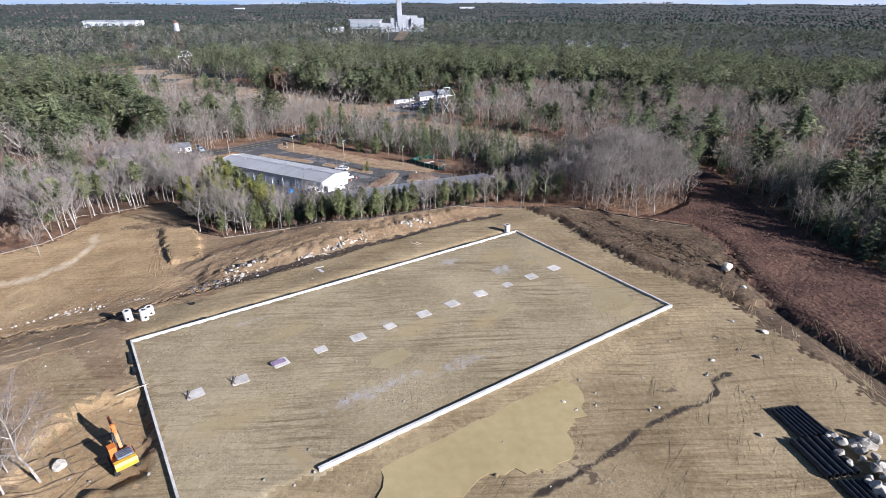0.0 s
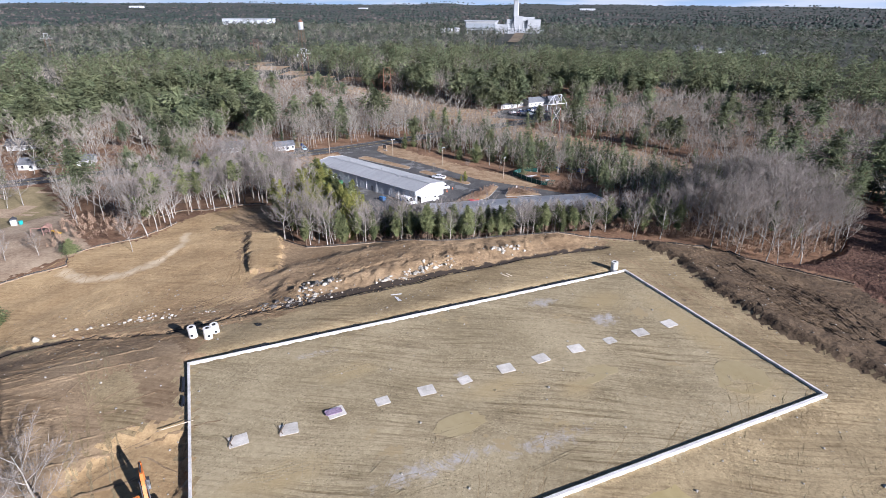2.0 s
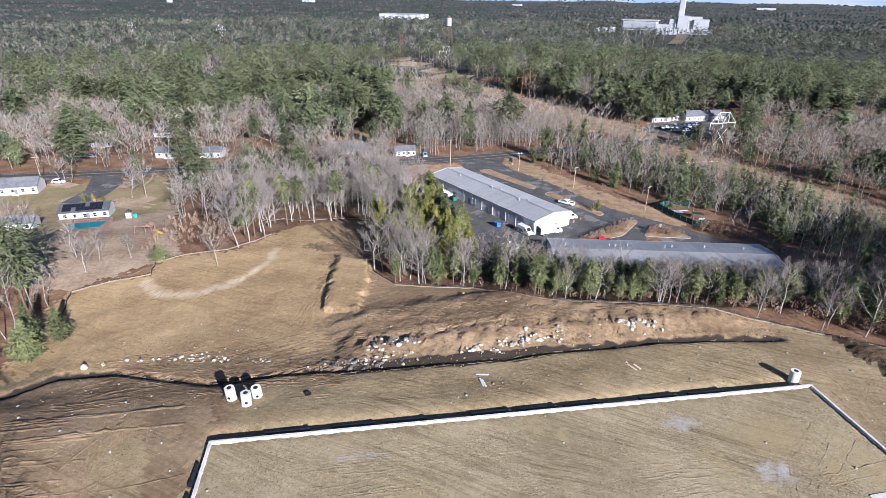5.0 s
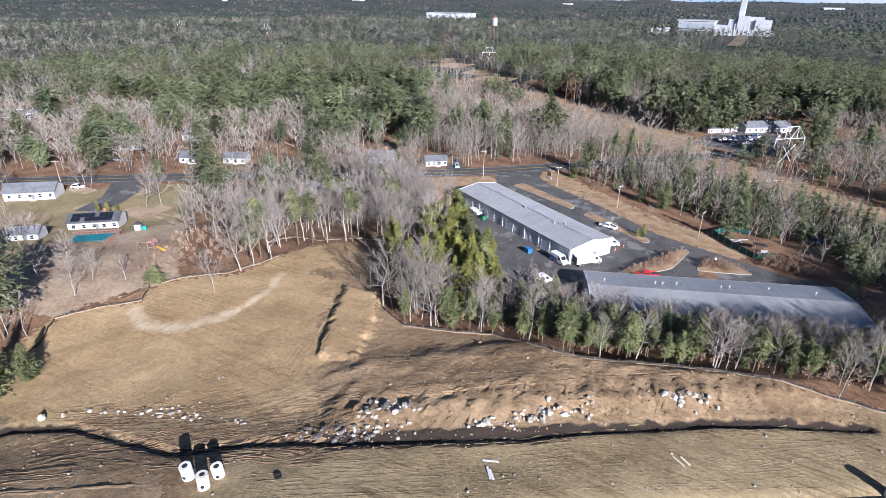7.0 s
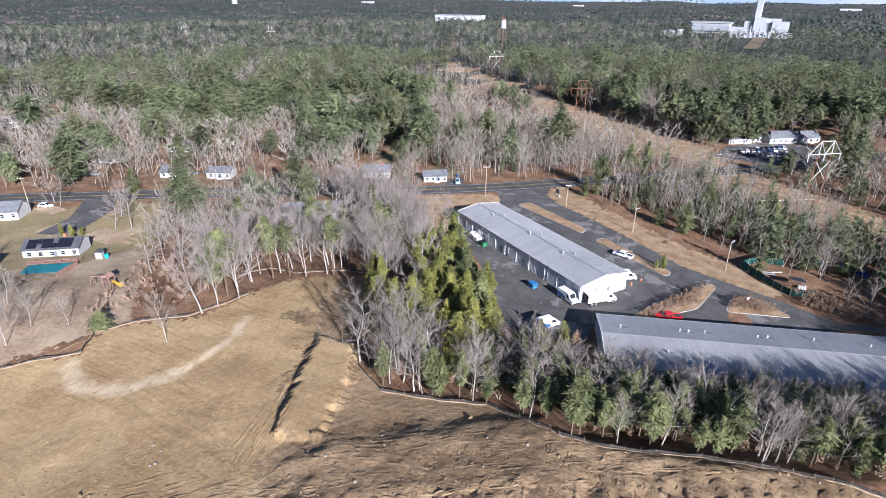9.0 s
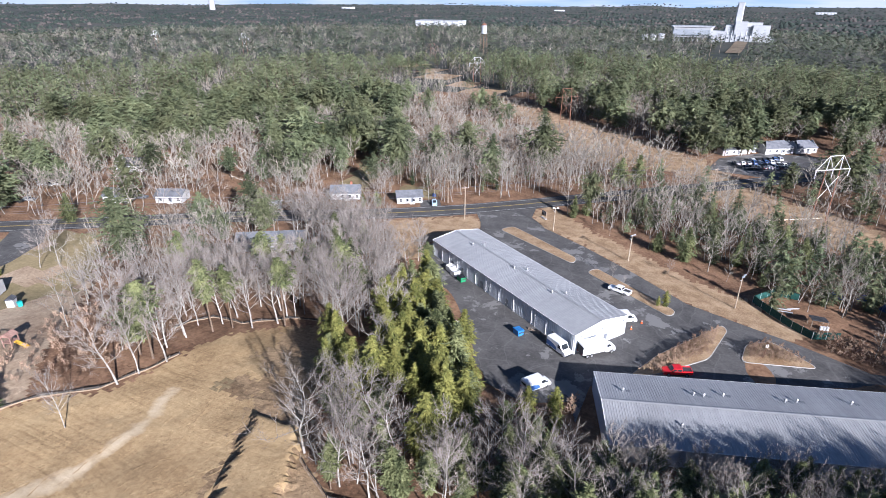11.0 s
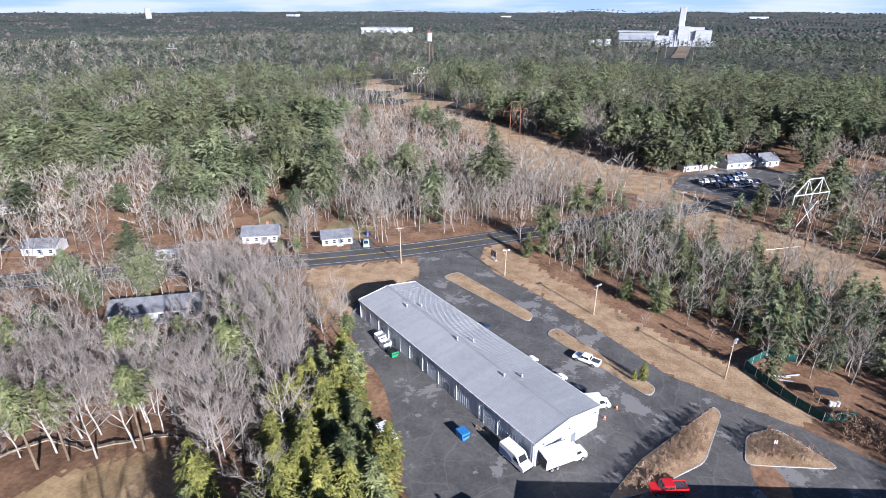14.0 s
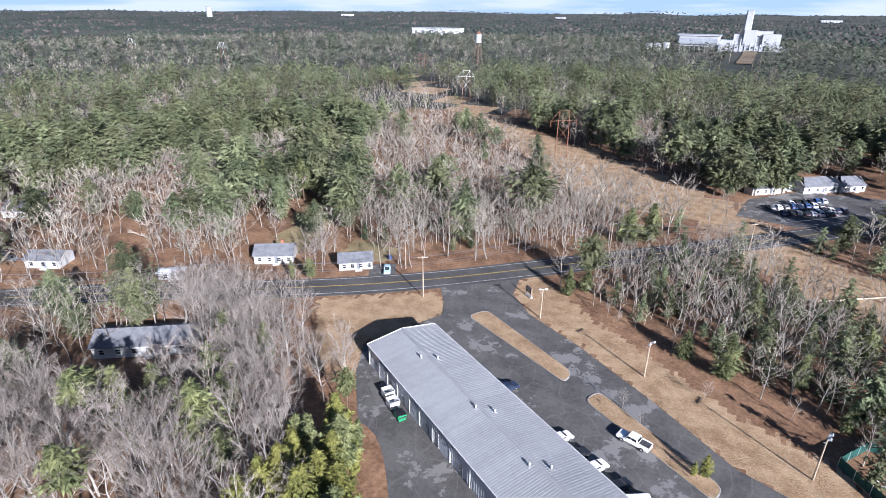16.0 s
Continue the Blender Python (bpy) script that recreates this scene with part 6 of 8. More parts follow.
def utility_pole(x, y, h, turn, arms=1):
    t = thing("utility_pole", pose(x, y, gz(x, y) - 0.3, rz=turn), "weathered wooden utility pole with a crossarm", "utility pole", "utility poles")
    part("pole", Shape().tube((0, 0, 0), (0, 0, h), 0.17, 0.1, 8), POLE, t)
    for k in range(arms):
        arm = part("crossarm", Shape().box((0, 0.12, h - 0.5 - k * 1.1), (2.4, 0.12, 0.14)), POLE, t)
        for s in (-1.05, -0.4, 0.4, 1.05):
            part("insulator", Shape().tube((s, 0.12, h - 0.45 - k * 1.1), (s, 0.12, h - 0.2 - k * 1.1), 0.05, 0.03, 6), PALE_STEEL, arm)
    return (x, y, gz(x, y) + h - 0.5)


road_poles = []
for x, y, h in ((-215, 164, 10.5), (-172, 196, 10.5), (-128, 225, 10.5), (-83, 250.5, 11.5), (-95, 262.5, 9.0), (-47, 299, 10), (-10.5, 316, 10.5), (30, 353, 10.5), (76, 402, 11)):
    road_poles.append(utility_pole(x, y, h, 38))
WIRE = material("wire", (0.05, 0.05, 0.055), (0.12, 0.12, 0.13), 1, 0.5)


def wire(a, b, sag, r=0.025, name="wire"):
    """A cable that hangs between two points."""
    a, b = Vector(a), Vector(b)
    pts = [a.lerp(b, k / 10) - Vector((0, 0, sag * 4 * (k / 10) * (1 - k / 10))) for k in range(11)]
    v, f = [], []
    prism_chain(v, f, pts, [r] * 11, 4)
    return solid(name, Shape().add(v, f), WIRE, "thin cable hung between poles", "cable", "cables")


main_poles = [p for i, p in enumerate(road_poles) if i != 4]
for p, q in zip(main_poles, main_poles[1:]):
    for o, dz in ((-0.9, 0), (0.9, 0), (0, -1.6), (0.1, -2.2)):
        wire((p[0] + o * 0.79, p[1] + o * 0.6, p[2] + dz), (q[0] + o * 0.79, q[1] + o * 0.6, q[2] + dz), 0.9, 0.03)


def lattice_tower(x, y, turn, h=22.5, worn=False):
    """A two-legged tower with a wide beam, a truss peak and X bracing."""
    t = thing("power_pylon", pose(x, y, gz(x, y) - 0.3, rz=turn), "two-legged power pylon of dark rusty timber and steel" if worn else "two-legged power pylon with white crossarm and rusty legs", "pylon", "power pylons")
    beam = h * 0.80
    pale, steel = (RUST, RUST) if worn else (M["white"], PALE_STEEL)
    for s in (-1, 1):
        part("leg", Shape().tube((s * 3.1, 0, 0), (s * 2.7, 0, beam), 0.22, 0.16, 6), RUST, t, "rusty leg")
        part("leg_top", Shape().tube((s * 2.7, 0, beam), (s * 2.5, 0, h), 0.14, 0.12, 6), steel, t)
        part("brace", Shape().tube((s * 3.0, 0.15 * s, h * 0.38), (-s * 2.8, 0.15 * s, h * 0.70), 0.08, n=6), pale, t, "diagonal brace")
        part("stay", Shape().tube((s * 6.6, 0, beam), (s * 2.6, 0, h), 0.07, n=6), steel, t)
        part("stay", Shape().tube((0, 0, beam), (s * 2.6, 0, h), 0.08, n=6), steel, t)
    part("crossarm", Shape().box((0, 0, beam), (13.6, 0.2, 0.2), edge=0.06), pale, t, "wide crossarm")
    part("top_beam", Shape().box((0, 0, h), (5.4, 0.2, 0.2)), pale, t)
    for s in (-6.5, 0, 6.5):
        part("insulator", Shape().tube((s, 0, beam - 0.2), (s, 0, beam - 2.6), 0.16, 0.12, 6), steel, t, "hanging insulator string")
    return x, y, gz(x, y) - 0.3 + beam - 2.6


LINE_TURN = 40
towers = [(22.0, 301.5), (-90.5, 402.5), (-202, 538), (-312, 670)]
far_dir = np.array([22.0, 301.5]) - LINE_DIR * SPAN
heads = [(far_dir[0], far_dir[1], gz(*far_dir) + 15)] + [lattice_tower(x, y, LINE_TURN, worn=k % 2 == 1) for k, (x, y) in enumerate(towers)]
c_, s_ = math.cos(radians(LINE_TURN)), math.sin(radians(LINE_TURN))
for p, q in zip(heads, heads[1:]):
    for o in (-6.5, 0, 6.5):
        wire((p[0] + c_ * o, p[1] + s_ * o, p[2]), (q[0] + c_ * o, q[1] + s_ * o, q[2]), 3.5, 0.035, "power_cable")
    for o in (-2.5, 2.5):
        wire((p[0] + c_ * o, p[1] + s_ * o, p[2] + 7), (q[0] + c_ * o, q[1] + s_ * o, q[2] + 7), 2.5, 0.03, "power_cable")
for x, y in ((-560, 640), (-720, 640)):
    lattice_tower(x, y, 10, 26)

# ---- vehicles ----
PAINT = {k: material(k + "_car_paint", c, tuple(min(1, v * 1.15 + 0.005) for v in c), 1.0, 0.3, coat=0.5) for k, c in
         {"white": (0.72, 0.72, 0.72), "red": (0.5, 0.012, 0.015), "black": (0.015, 0.016, 0.018), "grey": (0.16, 0.17, 0.18), "silver": (0.45, 0.46, 0.48), "blue": (0.03, 0.09, 0.26), "navy": (0.02, 0.03, 0.06), "sky": (0.35, 0.47, 0.55)}.items()}
CHROME = material("bright_metal", (0.55, 0.55, 0.55), (0.7, 0.7, 0.7), 2, 0.25, metal=0.8)
LAMP_RED = material("tail_lamp", (0.3, 0.01, 0.01), (0.45, 0.02, 0.02), 2, 0.3)
BED = material("bed_liner", (0.03, 0.032, 0.035), (0.07, 0.07, 0.075), 2, 0.7)
VEHICLES = {}


def wheels(t, xs, y, r, w=0.24):
    for x in xs:
        for s in (-1, 1):
            wh = part("wheel", Shape().tube((x, s * y - w / 2, r), (x, s * y + w / 2, r), r, n=14), RUBBER, t, "black tyre")
            part("rim", Shape().tube((x, s * (y + w / 2 - 0.02), r), (x, s * (y + w / 2 + 0.015), r), r * 0.6, n=10), CHROME, wh)


def lamps(t, front, rear, y, z):
    for s in (-1, 1):
        part("headlight", Shape().box((front, s * y, z), (0.1, 0.34, 0.16), edge=0.03), CHROME, t, "clear headlight")
        part("tail_light", Shape().box((rear, s * y, z + 0.1), (0.08, 0.24, 0.26), edge=0.03), LAMP_RED, t, "red tail light")


def rounded(profile, y, mat_name, t, name="body", inset=0.12, top_from=None, label=""):
    """A body from a side profile, drawn in towards its flanks."""
    n = len(profile)
    v = []
    for yy, k in ((-y, 1), (-y + inset, 0), (y - inset, 0), (y, 1)):
        v += [(x, yy, z) for x, z in profile] if not k else [(x * 0.985, yy, z - (0.06 if z > 0.5 else -0.03)) for x, z in profile]
    f = [tuple(range(n)), tuple(reversed(range(3 * n, 4 * n)))]
    for a in range(3):
        f += [(a * n + i, (a + 1) * n + i, (a + 1) * n + (i + 1) % n, a * n + (i + 1) % n) for i in range(n)]
    return part(name, Shape().add(v, f), PAINT[mat_name] if isinstance(mat_name, str) else mat_name, t, label)


def sedan(m, colour, label, group="", suv=False, name="car"):
    key = (colour, suv)
    if key in VEHICLES:
        ob = copy_thing(VEHICLES[key], m)
        ob.name = name
        return tagged(ob, label, "car", group)
    t = thing(name, m, label, "car", group)
    VEHICLES[key] = t
    h = 1.72 if suv else 1.45
    rounded([(-2.25, 0.32), (2.2, 0.3), (2.28, 0.6), (2.1, 0.82), (1.1, 0.98), (-1.6, 1.0), (-2.2, 0.95), (-2.3, 0.6)], 0.9, colour, t)
    cab = [(1.05, 0.95), (0.35, h - 0.05), (-0.9, h), (-1.5, h - 0.12), (-2.0 if suv else -1.85, 0.98)]
    rounded(cab, 0.76, colour, t, "cabin", 0.1)
    g = [(0.85, 1.02), (0.28, h - 0.13), (-0.85, h - 0.1), (-1.35, h - 0.2), (-1.7, 1.02)]
    for s in (-1, 1):
        part("side_window", Shape().side(g, s * 0.775 - 0.01, s * 0.775 + 0.01), GLASS, t, "dark side window")
    part("windscreen", Shape().add([(1.07, -0.62, 1.0), (1.07, 0.62, 1.0), (0.4, 0.58, h - 0.06), (0.4, -0.58, h - 0.06)], [(0, 1, 2, 3)]), GLASS, t, "dark windscreen")
    b = -2.02 if suv else -1.9
    part("rear_window", Shape().add([(b, -0.6, 1.05), (b, 0.6, 1.05), (-1.54, 0.55, h - 0.13), (-1.54, -0.55, h - 0.13)], [(3, 2, 1, 0)]), GLASS, t, "dark rear window")
    wheels(t, (-1.35, 1.4), 0.8, 0.33)
    lamps(t, 2.2, -2.24, 0.66, 0.66)
    return t


def pickup(m, colour, label):
    t = thing("pickup_truck", m, label, "pickup truck")
    rounded([(-2.85, 0.5), (2.7, 0.45), (2.8, 0.7), (2.7, 1.05), (1.3, 1.15), (-2.85, 1.1)], 0.95, colour, t)
    rounded([(1.35, 1.1), (0.8, 1.78), (-0.75, 1.82), (-0.95, 1.1)], 0.84, colour, t, "cab", 0.1)
    part("bed_floor", Shape().box((-1.9, 0, 1.12), (1.7, 1.5, 0.05)), BED, t, "dark bed liner")
    for y in (-0.86, 0.86):
        part("bed_rail", Shape().box((-1.9, y, 1.2), (1.85, 0.12, 0.2)), PAINT[colour], t)
    part("tailgate", Shape().box((-2.82, 0, 0.95), (0.1, 1.7, 0.5)), PAINT[colour], t)
    for s in (-1, 1):
        for x0, x1 in ((0.28, 1.12), (-0.7, 0.18)):
            part("side_window", Shape().side([(x1, 1.2), (min(x1, 0.75), 1.66), (x0, 1.66), (x0, 1.2)], s * 0.855 - 0.01, s * 0.855 + 0.01), GLASS, t, "dark side window")
        part("mirror", Shape().box((0.95, s * 1.05, 1.3), (0.12, 0.2, 0.2)), BLACK, t)
    part("windscreen", Shape().add([(1.36, -0.7, 1.16), (1.36, 0.7, 1.16), (0.86, 0.64, 1.72), (0.86, -0.64, 1.72)], [(0, 1, 2, 3)]), GLASS, t, "dark windscreen")
    part("rear_window", Shape().add([(-0.97, -0.62, 1.25), (-0.97, 0.62, 1.25), (-0.81, 0.6, 1.68), (-0.81, -0.6, 1.68)], [(3, 2, 1, 0)]), GLASS, t, "dark rear window")
    part("bumper", Shape().box((2.82, 0, 0.55), (0.14, 1.8, 0.24), edge=0.05), CHROME, t, "bright bumper")
    wheels(t, (-1.75, 1.75), 0.84, 0.4, 0.28)
    lamps(t, 2.74, -2.86, 0.72, 0.85)
    return t


def van(m, label, blue=True):
    t = thing("panel_van", m, label, "van", "delivery vans")
    rounded([(-2.9, 0.4), (2.75, 0.38), (2.85, 0.8), (2.7, 1.15), (1.75, 1.45), (1.2, 2.35), (0.9, 2.55), (-2.8, 2.55), (-2.95, 2.2)], 1.0, "white", t)
    for s in (-1, 1):
        part("side_window", Shape().side([(1.7, 1.4), (1.22, 2.1), (0.5, 2.1), (0.5, 1.4)], s * 1.005 - 0.01, s * 1.005 + 0.01), GLASS, t, "dark cab window")
        if blue:
            part("side_panel", Shape().side([(0.2, 0.6), (0.0, 1.3), (-1.2, 1.7), (-2.85, 1.75), (-2.85, 0.6)], s * 1.006 - 0.008, s * 1.006 + 0.008), PAINT["blue"], t, "blue painted panel")
        part("mirror", Shape().box((1.75, s * 1.12, 1.5), (0.14, 0.2, 0.3)), BLACK, t)
    part("windscreen", Shape().add([(1.79, -0.8, 1.47), (1.79, 0.8, 1.47), (1.25, 0.76, 2.33), (1.25, -0.76, 2.33)], [(0, 1, 2, 3)]), GLASS, t, "dark windscreen")
    part("rear_window", Shape().box((-2.93, 0, 1.95), (0.04, 1.4, 0.5)), GLASS, t, "dark rear windows")
    part("bumper", Shape().box((2.84, 0, 0.5), (0.14, 1.8, 0.26), edge=0.06), BLACK, t)
    wheels(t, (-1.75, 1.85), 0.88, 0.36)
    lamps(t, 2.74, -2.94, 0.8, 0.9)
    return t


def stake_truck(m):
    t = thing("stake_truck", m, "white box truck with slatted upper sides", "truck")
    part("chassis", Shape().box((-0.6, 0, 0.75), (7.2, 0.9, 0.3)), STEEL, t)
    part("cargo_body", Shape().box((-1.5, 0, 1.7), (5.4, 2.35, 1.5), edge=0.06), PAINT["white"], t)
    part("cargo_roof", Shape().box((-1.5, 0, 3.15), (5.5, 2.45, 0.12), edge=0.1), PAINT["white"], t, "white cargo roof")
    for s in (-1, 1):
        for k in range(10):
            part("stake", Shape().box((-4.1 + k * 0.58, s * 1.12, 2.78), (0.1, 0.08, 0.68)), PAINT["white"], t)
    part("tail_panel", Shape().box((-4.18, 0, 1.9), (0.08, 2.2, 1.8)), BED, t, "dark tail gate")
    rounded([(1.35, 0.6), (3.6, 0.6), (3.7, 1.0), (3.55, 1.55), (2.6, 1.7), (2.2, 2.55), (1.35, 2.6)], 1.05, "white", t, "cab", 0.14)
    for s in (-1, 1):
        part("side_window", Shape().side([(2.5, 1.75), (2.15, 2.4), (1.5, 2.4), (1.5, 1.75)], s * 1.055 - 0.01, s * 1.055 + 0.01), GLASS, t, "dark cab window")
    part("windscreen", Shape().add([(2.64, -0.85, 1.72), (2.64, 0.85, 1.72), (2.24, 0.8, 2.5), (2.24, -0.8, 2.5)], [(0, 1, 2, 3)]), GLASS, t, "dark windscreen")
    wheels(t, (-3.0, -2.0, 2.75), 0.98, 0.48, 0.34)
    lamps(t, 3.62, -4.22, 0.85, 1.0)
    return t


LZ = LOT_Z + 0.06


def towards(x0, y0, x1, y1, z=LZ, side=0.0):
    """A pose midway of two points, heading to the second."""
    a = math.atan2(y1 - y0, x1 - x0)
    return pose((x0 + x1) / 2 - math.sin(a) * side, (y0 + y1) / 2 + math.cos(a) * side, z, rz=math.degrees(a))


pickup(towards(-25.3, 220.3, -30.7, 222.0, side=-0.8), "white", "white pickup truck parked beside the island")
pickup(towards(-9.0, 193.3, -13.9, 191.2, side=-0.9), "red", "red pickup truck parked by the grey shed")
van(towards(-37.1, 191.2, -32.6, 188.3, side=0.9), "white and blue panel van by the shed wall")
van(towards(-36.4, 174.5, -33.3, 178.9, side=0.2), "white and blue panel van in the shed's shade")
stake_truck(towards(-29.3, 189.8, -23.7, 195.5, side=0.9))
for x, y, c, lab in ((-38.8, 217.0, "white", "white car parked behind the shed"), (-32.2, 213.2, "white", "white car parked behind the shed"), (-28.2, 211.0, "black", "black car parked behind the shed"), (-51.4, 225.6, "navy", "dark blue car parked behind the shed"), (-35.4, 214.6, "black", "black car parked behind the shed")):
    sedan(pose(x, y, LZ, rz=57), c, lab, "cars behind the shed")
van(towards(-27.0, 207.0, -22.0, 209.9), "plain white van behind the shed", False)
sedan(pose(-98.4, 258.4, gz(-98.4, 258.4) + 0.1, rz=-60), "sky", "pale blue car on a house drive", suv=True)
sedan(pose(-208.6, 166.0, gz(-208.6, 166) + 0.08, rz=25), "white", "white car on a house drive", suv=True)
for x, y, c in ((-231, 193, "black"), (-229, 196, "grey"), (-196, 216, "grey")):
    sedan(pose(x, y, gz(x, y) + 0.05, rz=20), c, "dark car parked by a house", "cars at the houses")
cr = random.Random(9)
for row, (x0, y0, dx, dy, n, rz) in enumerate(((0.5, 360.5, 2.3, 1.1, 8, 115), (-3.0, 366.0, 2.3, 1.5, 8, 115), (3.5, 375.0, 2.2, 1.6, 6, 115), (9, 367.5, 2.2, 1.4, 6, 115))):
    for k in range(n):
        x, y = x0 + dx * k, y0 + dy * k
        sedan(pose(x, y, gz(x, y) + 0.12, rz=rz + cr.uniform(-3, 3)), cr.choice(["black", "grey", "silver", "white", "red", "navy", "blue", "white", "black"]), "car parked in rows on a dealer's lot", "cars on the dealer's lot", cr.random() < 0.5)
sheet("dealer_lot", DEALER, max(gz(x, y) for x, y in DEALER) + 0.1, M["asphalt"], "dark asphalt lot with rows of cars", "parking lot")
FAR_LOT = [(-385, 205), (-345, 222), (-335, 255), (-380, 245)]
sheet("far_lot", FAR_LOT, gz(-360, 230) + 0.4, M["asphalt"], "far asphalt lot full of cars", "parking lot")
for k in range(24):
    x, y = -375 + (k % 8) * 4.4, 214 + (k // 8) * 11 + (k % 8) * 1.6
    sedan(pose(x, y, gz(-360, 230) + 0.42, rz=100), cr.choice(["black", "grey", "silver", "white", "navy", "blue"]), "car parked on a far lot", "cars on the far lot", cr.random() < 0.5)


# ---- yard clutter ----
def dumpster(x, y, rz, colour, label, lid=None):
    t = thing("dumpster", pose(x, y, LZ, rz=rz), label, "dumpster", "dumpsters")
    part("bin", Shape().side([(-0.75, 0.15), (0.65, 0.15), (0.85, 1.25), (-0.85, 1.45)], -0.95, 0.95), colour, t)
    for s in (-0.48, 0.48):
        part("lid", Shape().box((-0.02, s, 1.4), (1.75, 0.92, 0.07), ry=6.5, edge=0.05), lid or BLACK, t, "plastic lid")
    for s in (-1, 1):
        part("fork_pocket", Shape().box((0, s * 1.02, 0.9), (1.3, 0.14, 0.2)), STEEL, t)
    for x_ in (-0.6, 0.5):
        for s in (-0.8, 0.8):
            part("caster", Shape().tube((x_, s - 0.05, 0.09), (x_, s + 0.05, 0.09), 0.09, n=8), RUBBER, t)
    return t


SKIP_BLUE = material("blue_steel_paint", (0.02, 0.13, 0.36), (0.04, 0.2, 0.48), 2, 0.5)
SKIP_GREEN = material("green_steel_paint", (0.01, 0.16, 0.06), (0.02, 0.25, 0.1), 2, 0.5)
dumpster(-44.0, 192.6, 57, SKIP_BLUE, "blue steel dumpster beside the shed", SKIP_BLUE)
dumpster(-65.4, 209.6, 57, SKIP_GREEN, "green steel dumpster with black lids")
for x, y in ((-70.6, 213.8), (-68.3, 211.8)):
    t = thing("steel_hopper", pose(x, y, LZ, rz=57), "open white steel hopper against the shed", "hopper", "hoppers")
    part("bin", Shape().side([(-0.9, 0.1), (0.7, 0.1), (1.1, 1.5), (1.02, 1.5), (0.65, 0.25), (-0.82, 0.25), (-0.82, 1.5), (-0.9, 1.5)], -1.0, 1.0), M["white"], t)
    for s in (-1.0, 1.0):
        part("side", Shape().side([(-0.88, 0.12), (0.7, 0.12), (1.08, 1.5), (-0.88, 1.5)], s - 0.04, s + 0.04), M["white"], t)
t = thing("flat_trailer", towards(-58.0, 189.8, -54.0, 186.6, z=gz(-56, 188) + 0.1), "white flat trailer under the trees", "trailer")
part("deck", Shape().box((0, 0, 0.75), (5.2, 2.1, 0.22), edge=0.1), M["white"], t)
part("drawbar", Shape().box((3.1, 0, 0.6), (1.2, 0.15, 0.12)), STEEL, t)
wheels(t, (-0.6, 0.4), 0.9, 0.32)
for k, (x, y) in enumerate(((-42.2, 195.2), (-41.2, 194.7), (-40.4, 195.0))):
    t = thing("pallet", pose(x, y, LZ, rz=57 + 8 * k, ry=-62 + 20 * k), "brown wooden pallet leaning by the shed", "pallet", "pallets")
    for j in range(6):
        part("board", Shape().box((0, -0.5 + 0.2 * j, 0.13), (1.2, 0.12, 0.03)), WOOD, t)
    for j in (-0.5, 0, 0.5):
        part("bearer", Shape().box((j, 0, 0.06), (0.1, 1.1, 0.1)), WOOD, t)
CONE = material("orange_cone", (0.7, 0.12, 0.02), (0.85, 0.2, 0.04), 3, 0.6)
for x, y in ((-20.6, 209.4), (-22.3, 205.8)):
    t = thing("traffic_cone", pose(x, y, LZ), "orange traffic cone on asphalt", "cone", "traffic cones")
    part("base", Shape().box((0, 0, 0.03), (0.45, 0.45, 0.06), edge=0.05), CONE, t)
    part("cone", Shape().tube((0, 0, 0.05), (0, 0, 0.85), 0.18, 0.04, 12), CONE, t)
    part("band", Shape().tube((0, 0, 0.45), (0, 0, 0.6), 0.125, 0.1, 12), M["white"], t, "white band")
t = thing("entrance_sign", pose(-59.7, 262.9, gz(-59.7, 262.9), rz=-38), "dark sign board on posts at the entrance", "sign")
for s in (-1.1, 1.1):
    part("post", Shape().box((s, 0, 1.3), (0.22, 0.22, 2.7)), WOOD, t)
part("board", Shape().box((0, 0, 1.9), (2.1, 0.2, 1.5), edge=0.05), BLACK, t, "dark board")
for k in range(3):
    part("bar", Shape().box((0, -0.12, 2.35 - 0.4 * k), (1.5 - 0.3 * k, 0.02, 0.16)), M["white"], t)
part("plinth", Shape().box((0, 0, 0.15), (2.8, 0.8, 0.4), edge=0.1), KERB, t)
t = thing("sign_post", pose(3.5, 206.5, LOT_Z + 0.2, rz=20), "thin post with a pale sign on the island", "sign")
part("post", Shape().tube((0, 0, 0), (0.3, 0, 3.6), 0.06, n=6), RUST, t)
part("board", Shape().box((0.25, 0, 2.9), (0.5, 0.05, 0.7)), M["white"], t)

# green mesh fence round a storage yard
# green deepened: the shade of nearby trees is in the colour
GREEN_MESH = material("shaded_green_mesh", (0.008, 0.045, 0.038), (0.018, 0.08, 0.066), 2, 0.7)
fence_line = [(12.0, 237.5), (6.8, 237.8), (2.0, 231.6), (5.5, 227.0), (9.5, 222.3), (13.2, 219.2), (18.5, 221.5)]
t = thing("mesh_fence", pose(0, 0, 0), "green mesh fence on steel posts round a storage yard", "fence")
for (x0, y0), (x1, y1) in zip(fence_line, fence_line[1:]):
    n = max(1, round(math.hypot(x1 - x0, y1 - y0) / 2.6))
    for k in range(n):
        ax, ay = x0 + (x1 - x0) * k / n, y0 + (y1 - y0) * k / n
        bx, by = x0 + (x1 - x0) * (k + 1) / n, y0 + (y1 - y0) * (k + 1) / n
        z = gz(ax, ay)
        part("post", Shape().tube((ax, ay, z - 0.2), (ax, ay, z + 2.0), 0.05, n=6), PALE_STEEL, t)
        part("panel", Shape().box(((ax + bx) / 2, (ay + by) / 2, z + 0.95), (math.hypot(bx - ax, by - ay) - 0.08, 0.05, 1.8), rz=math.degrees(math.atan2(by - ay, bx - ax))), GREEN_MESH, t)
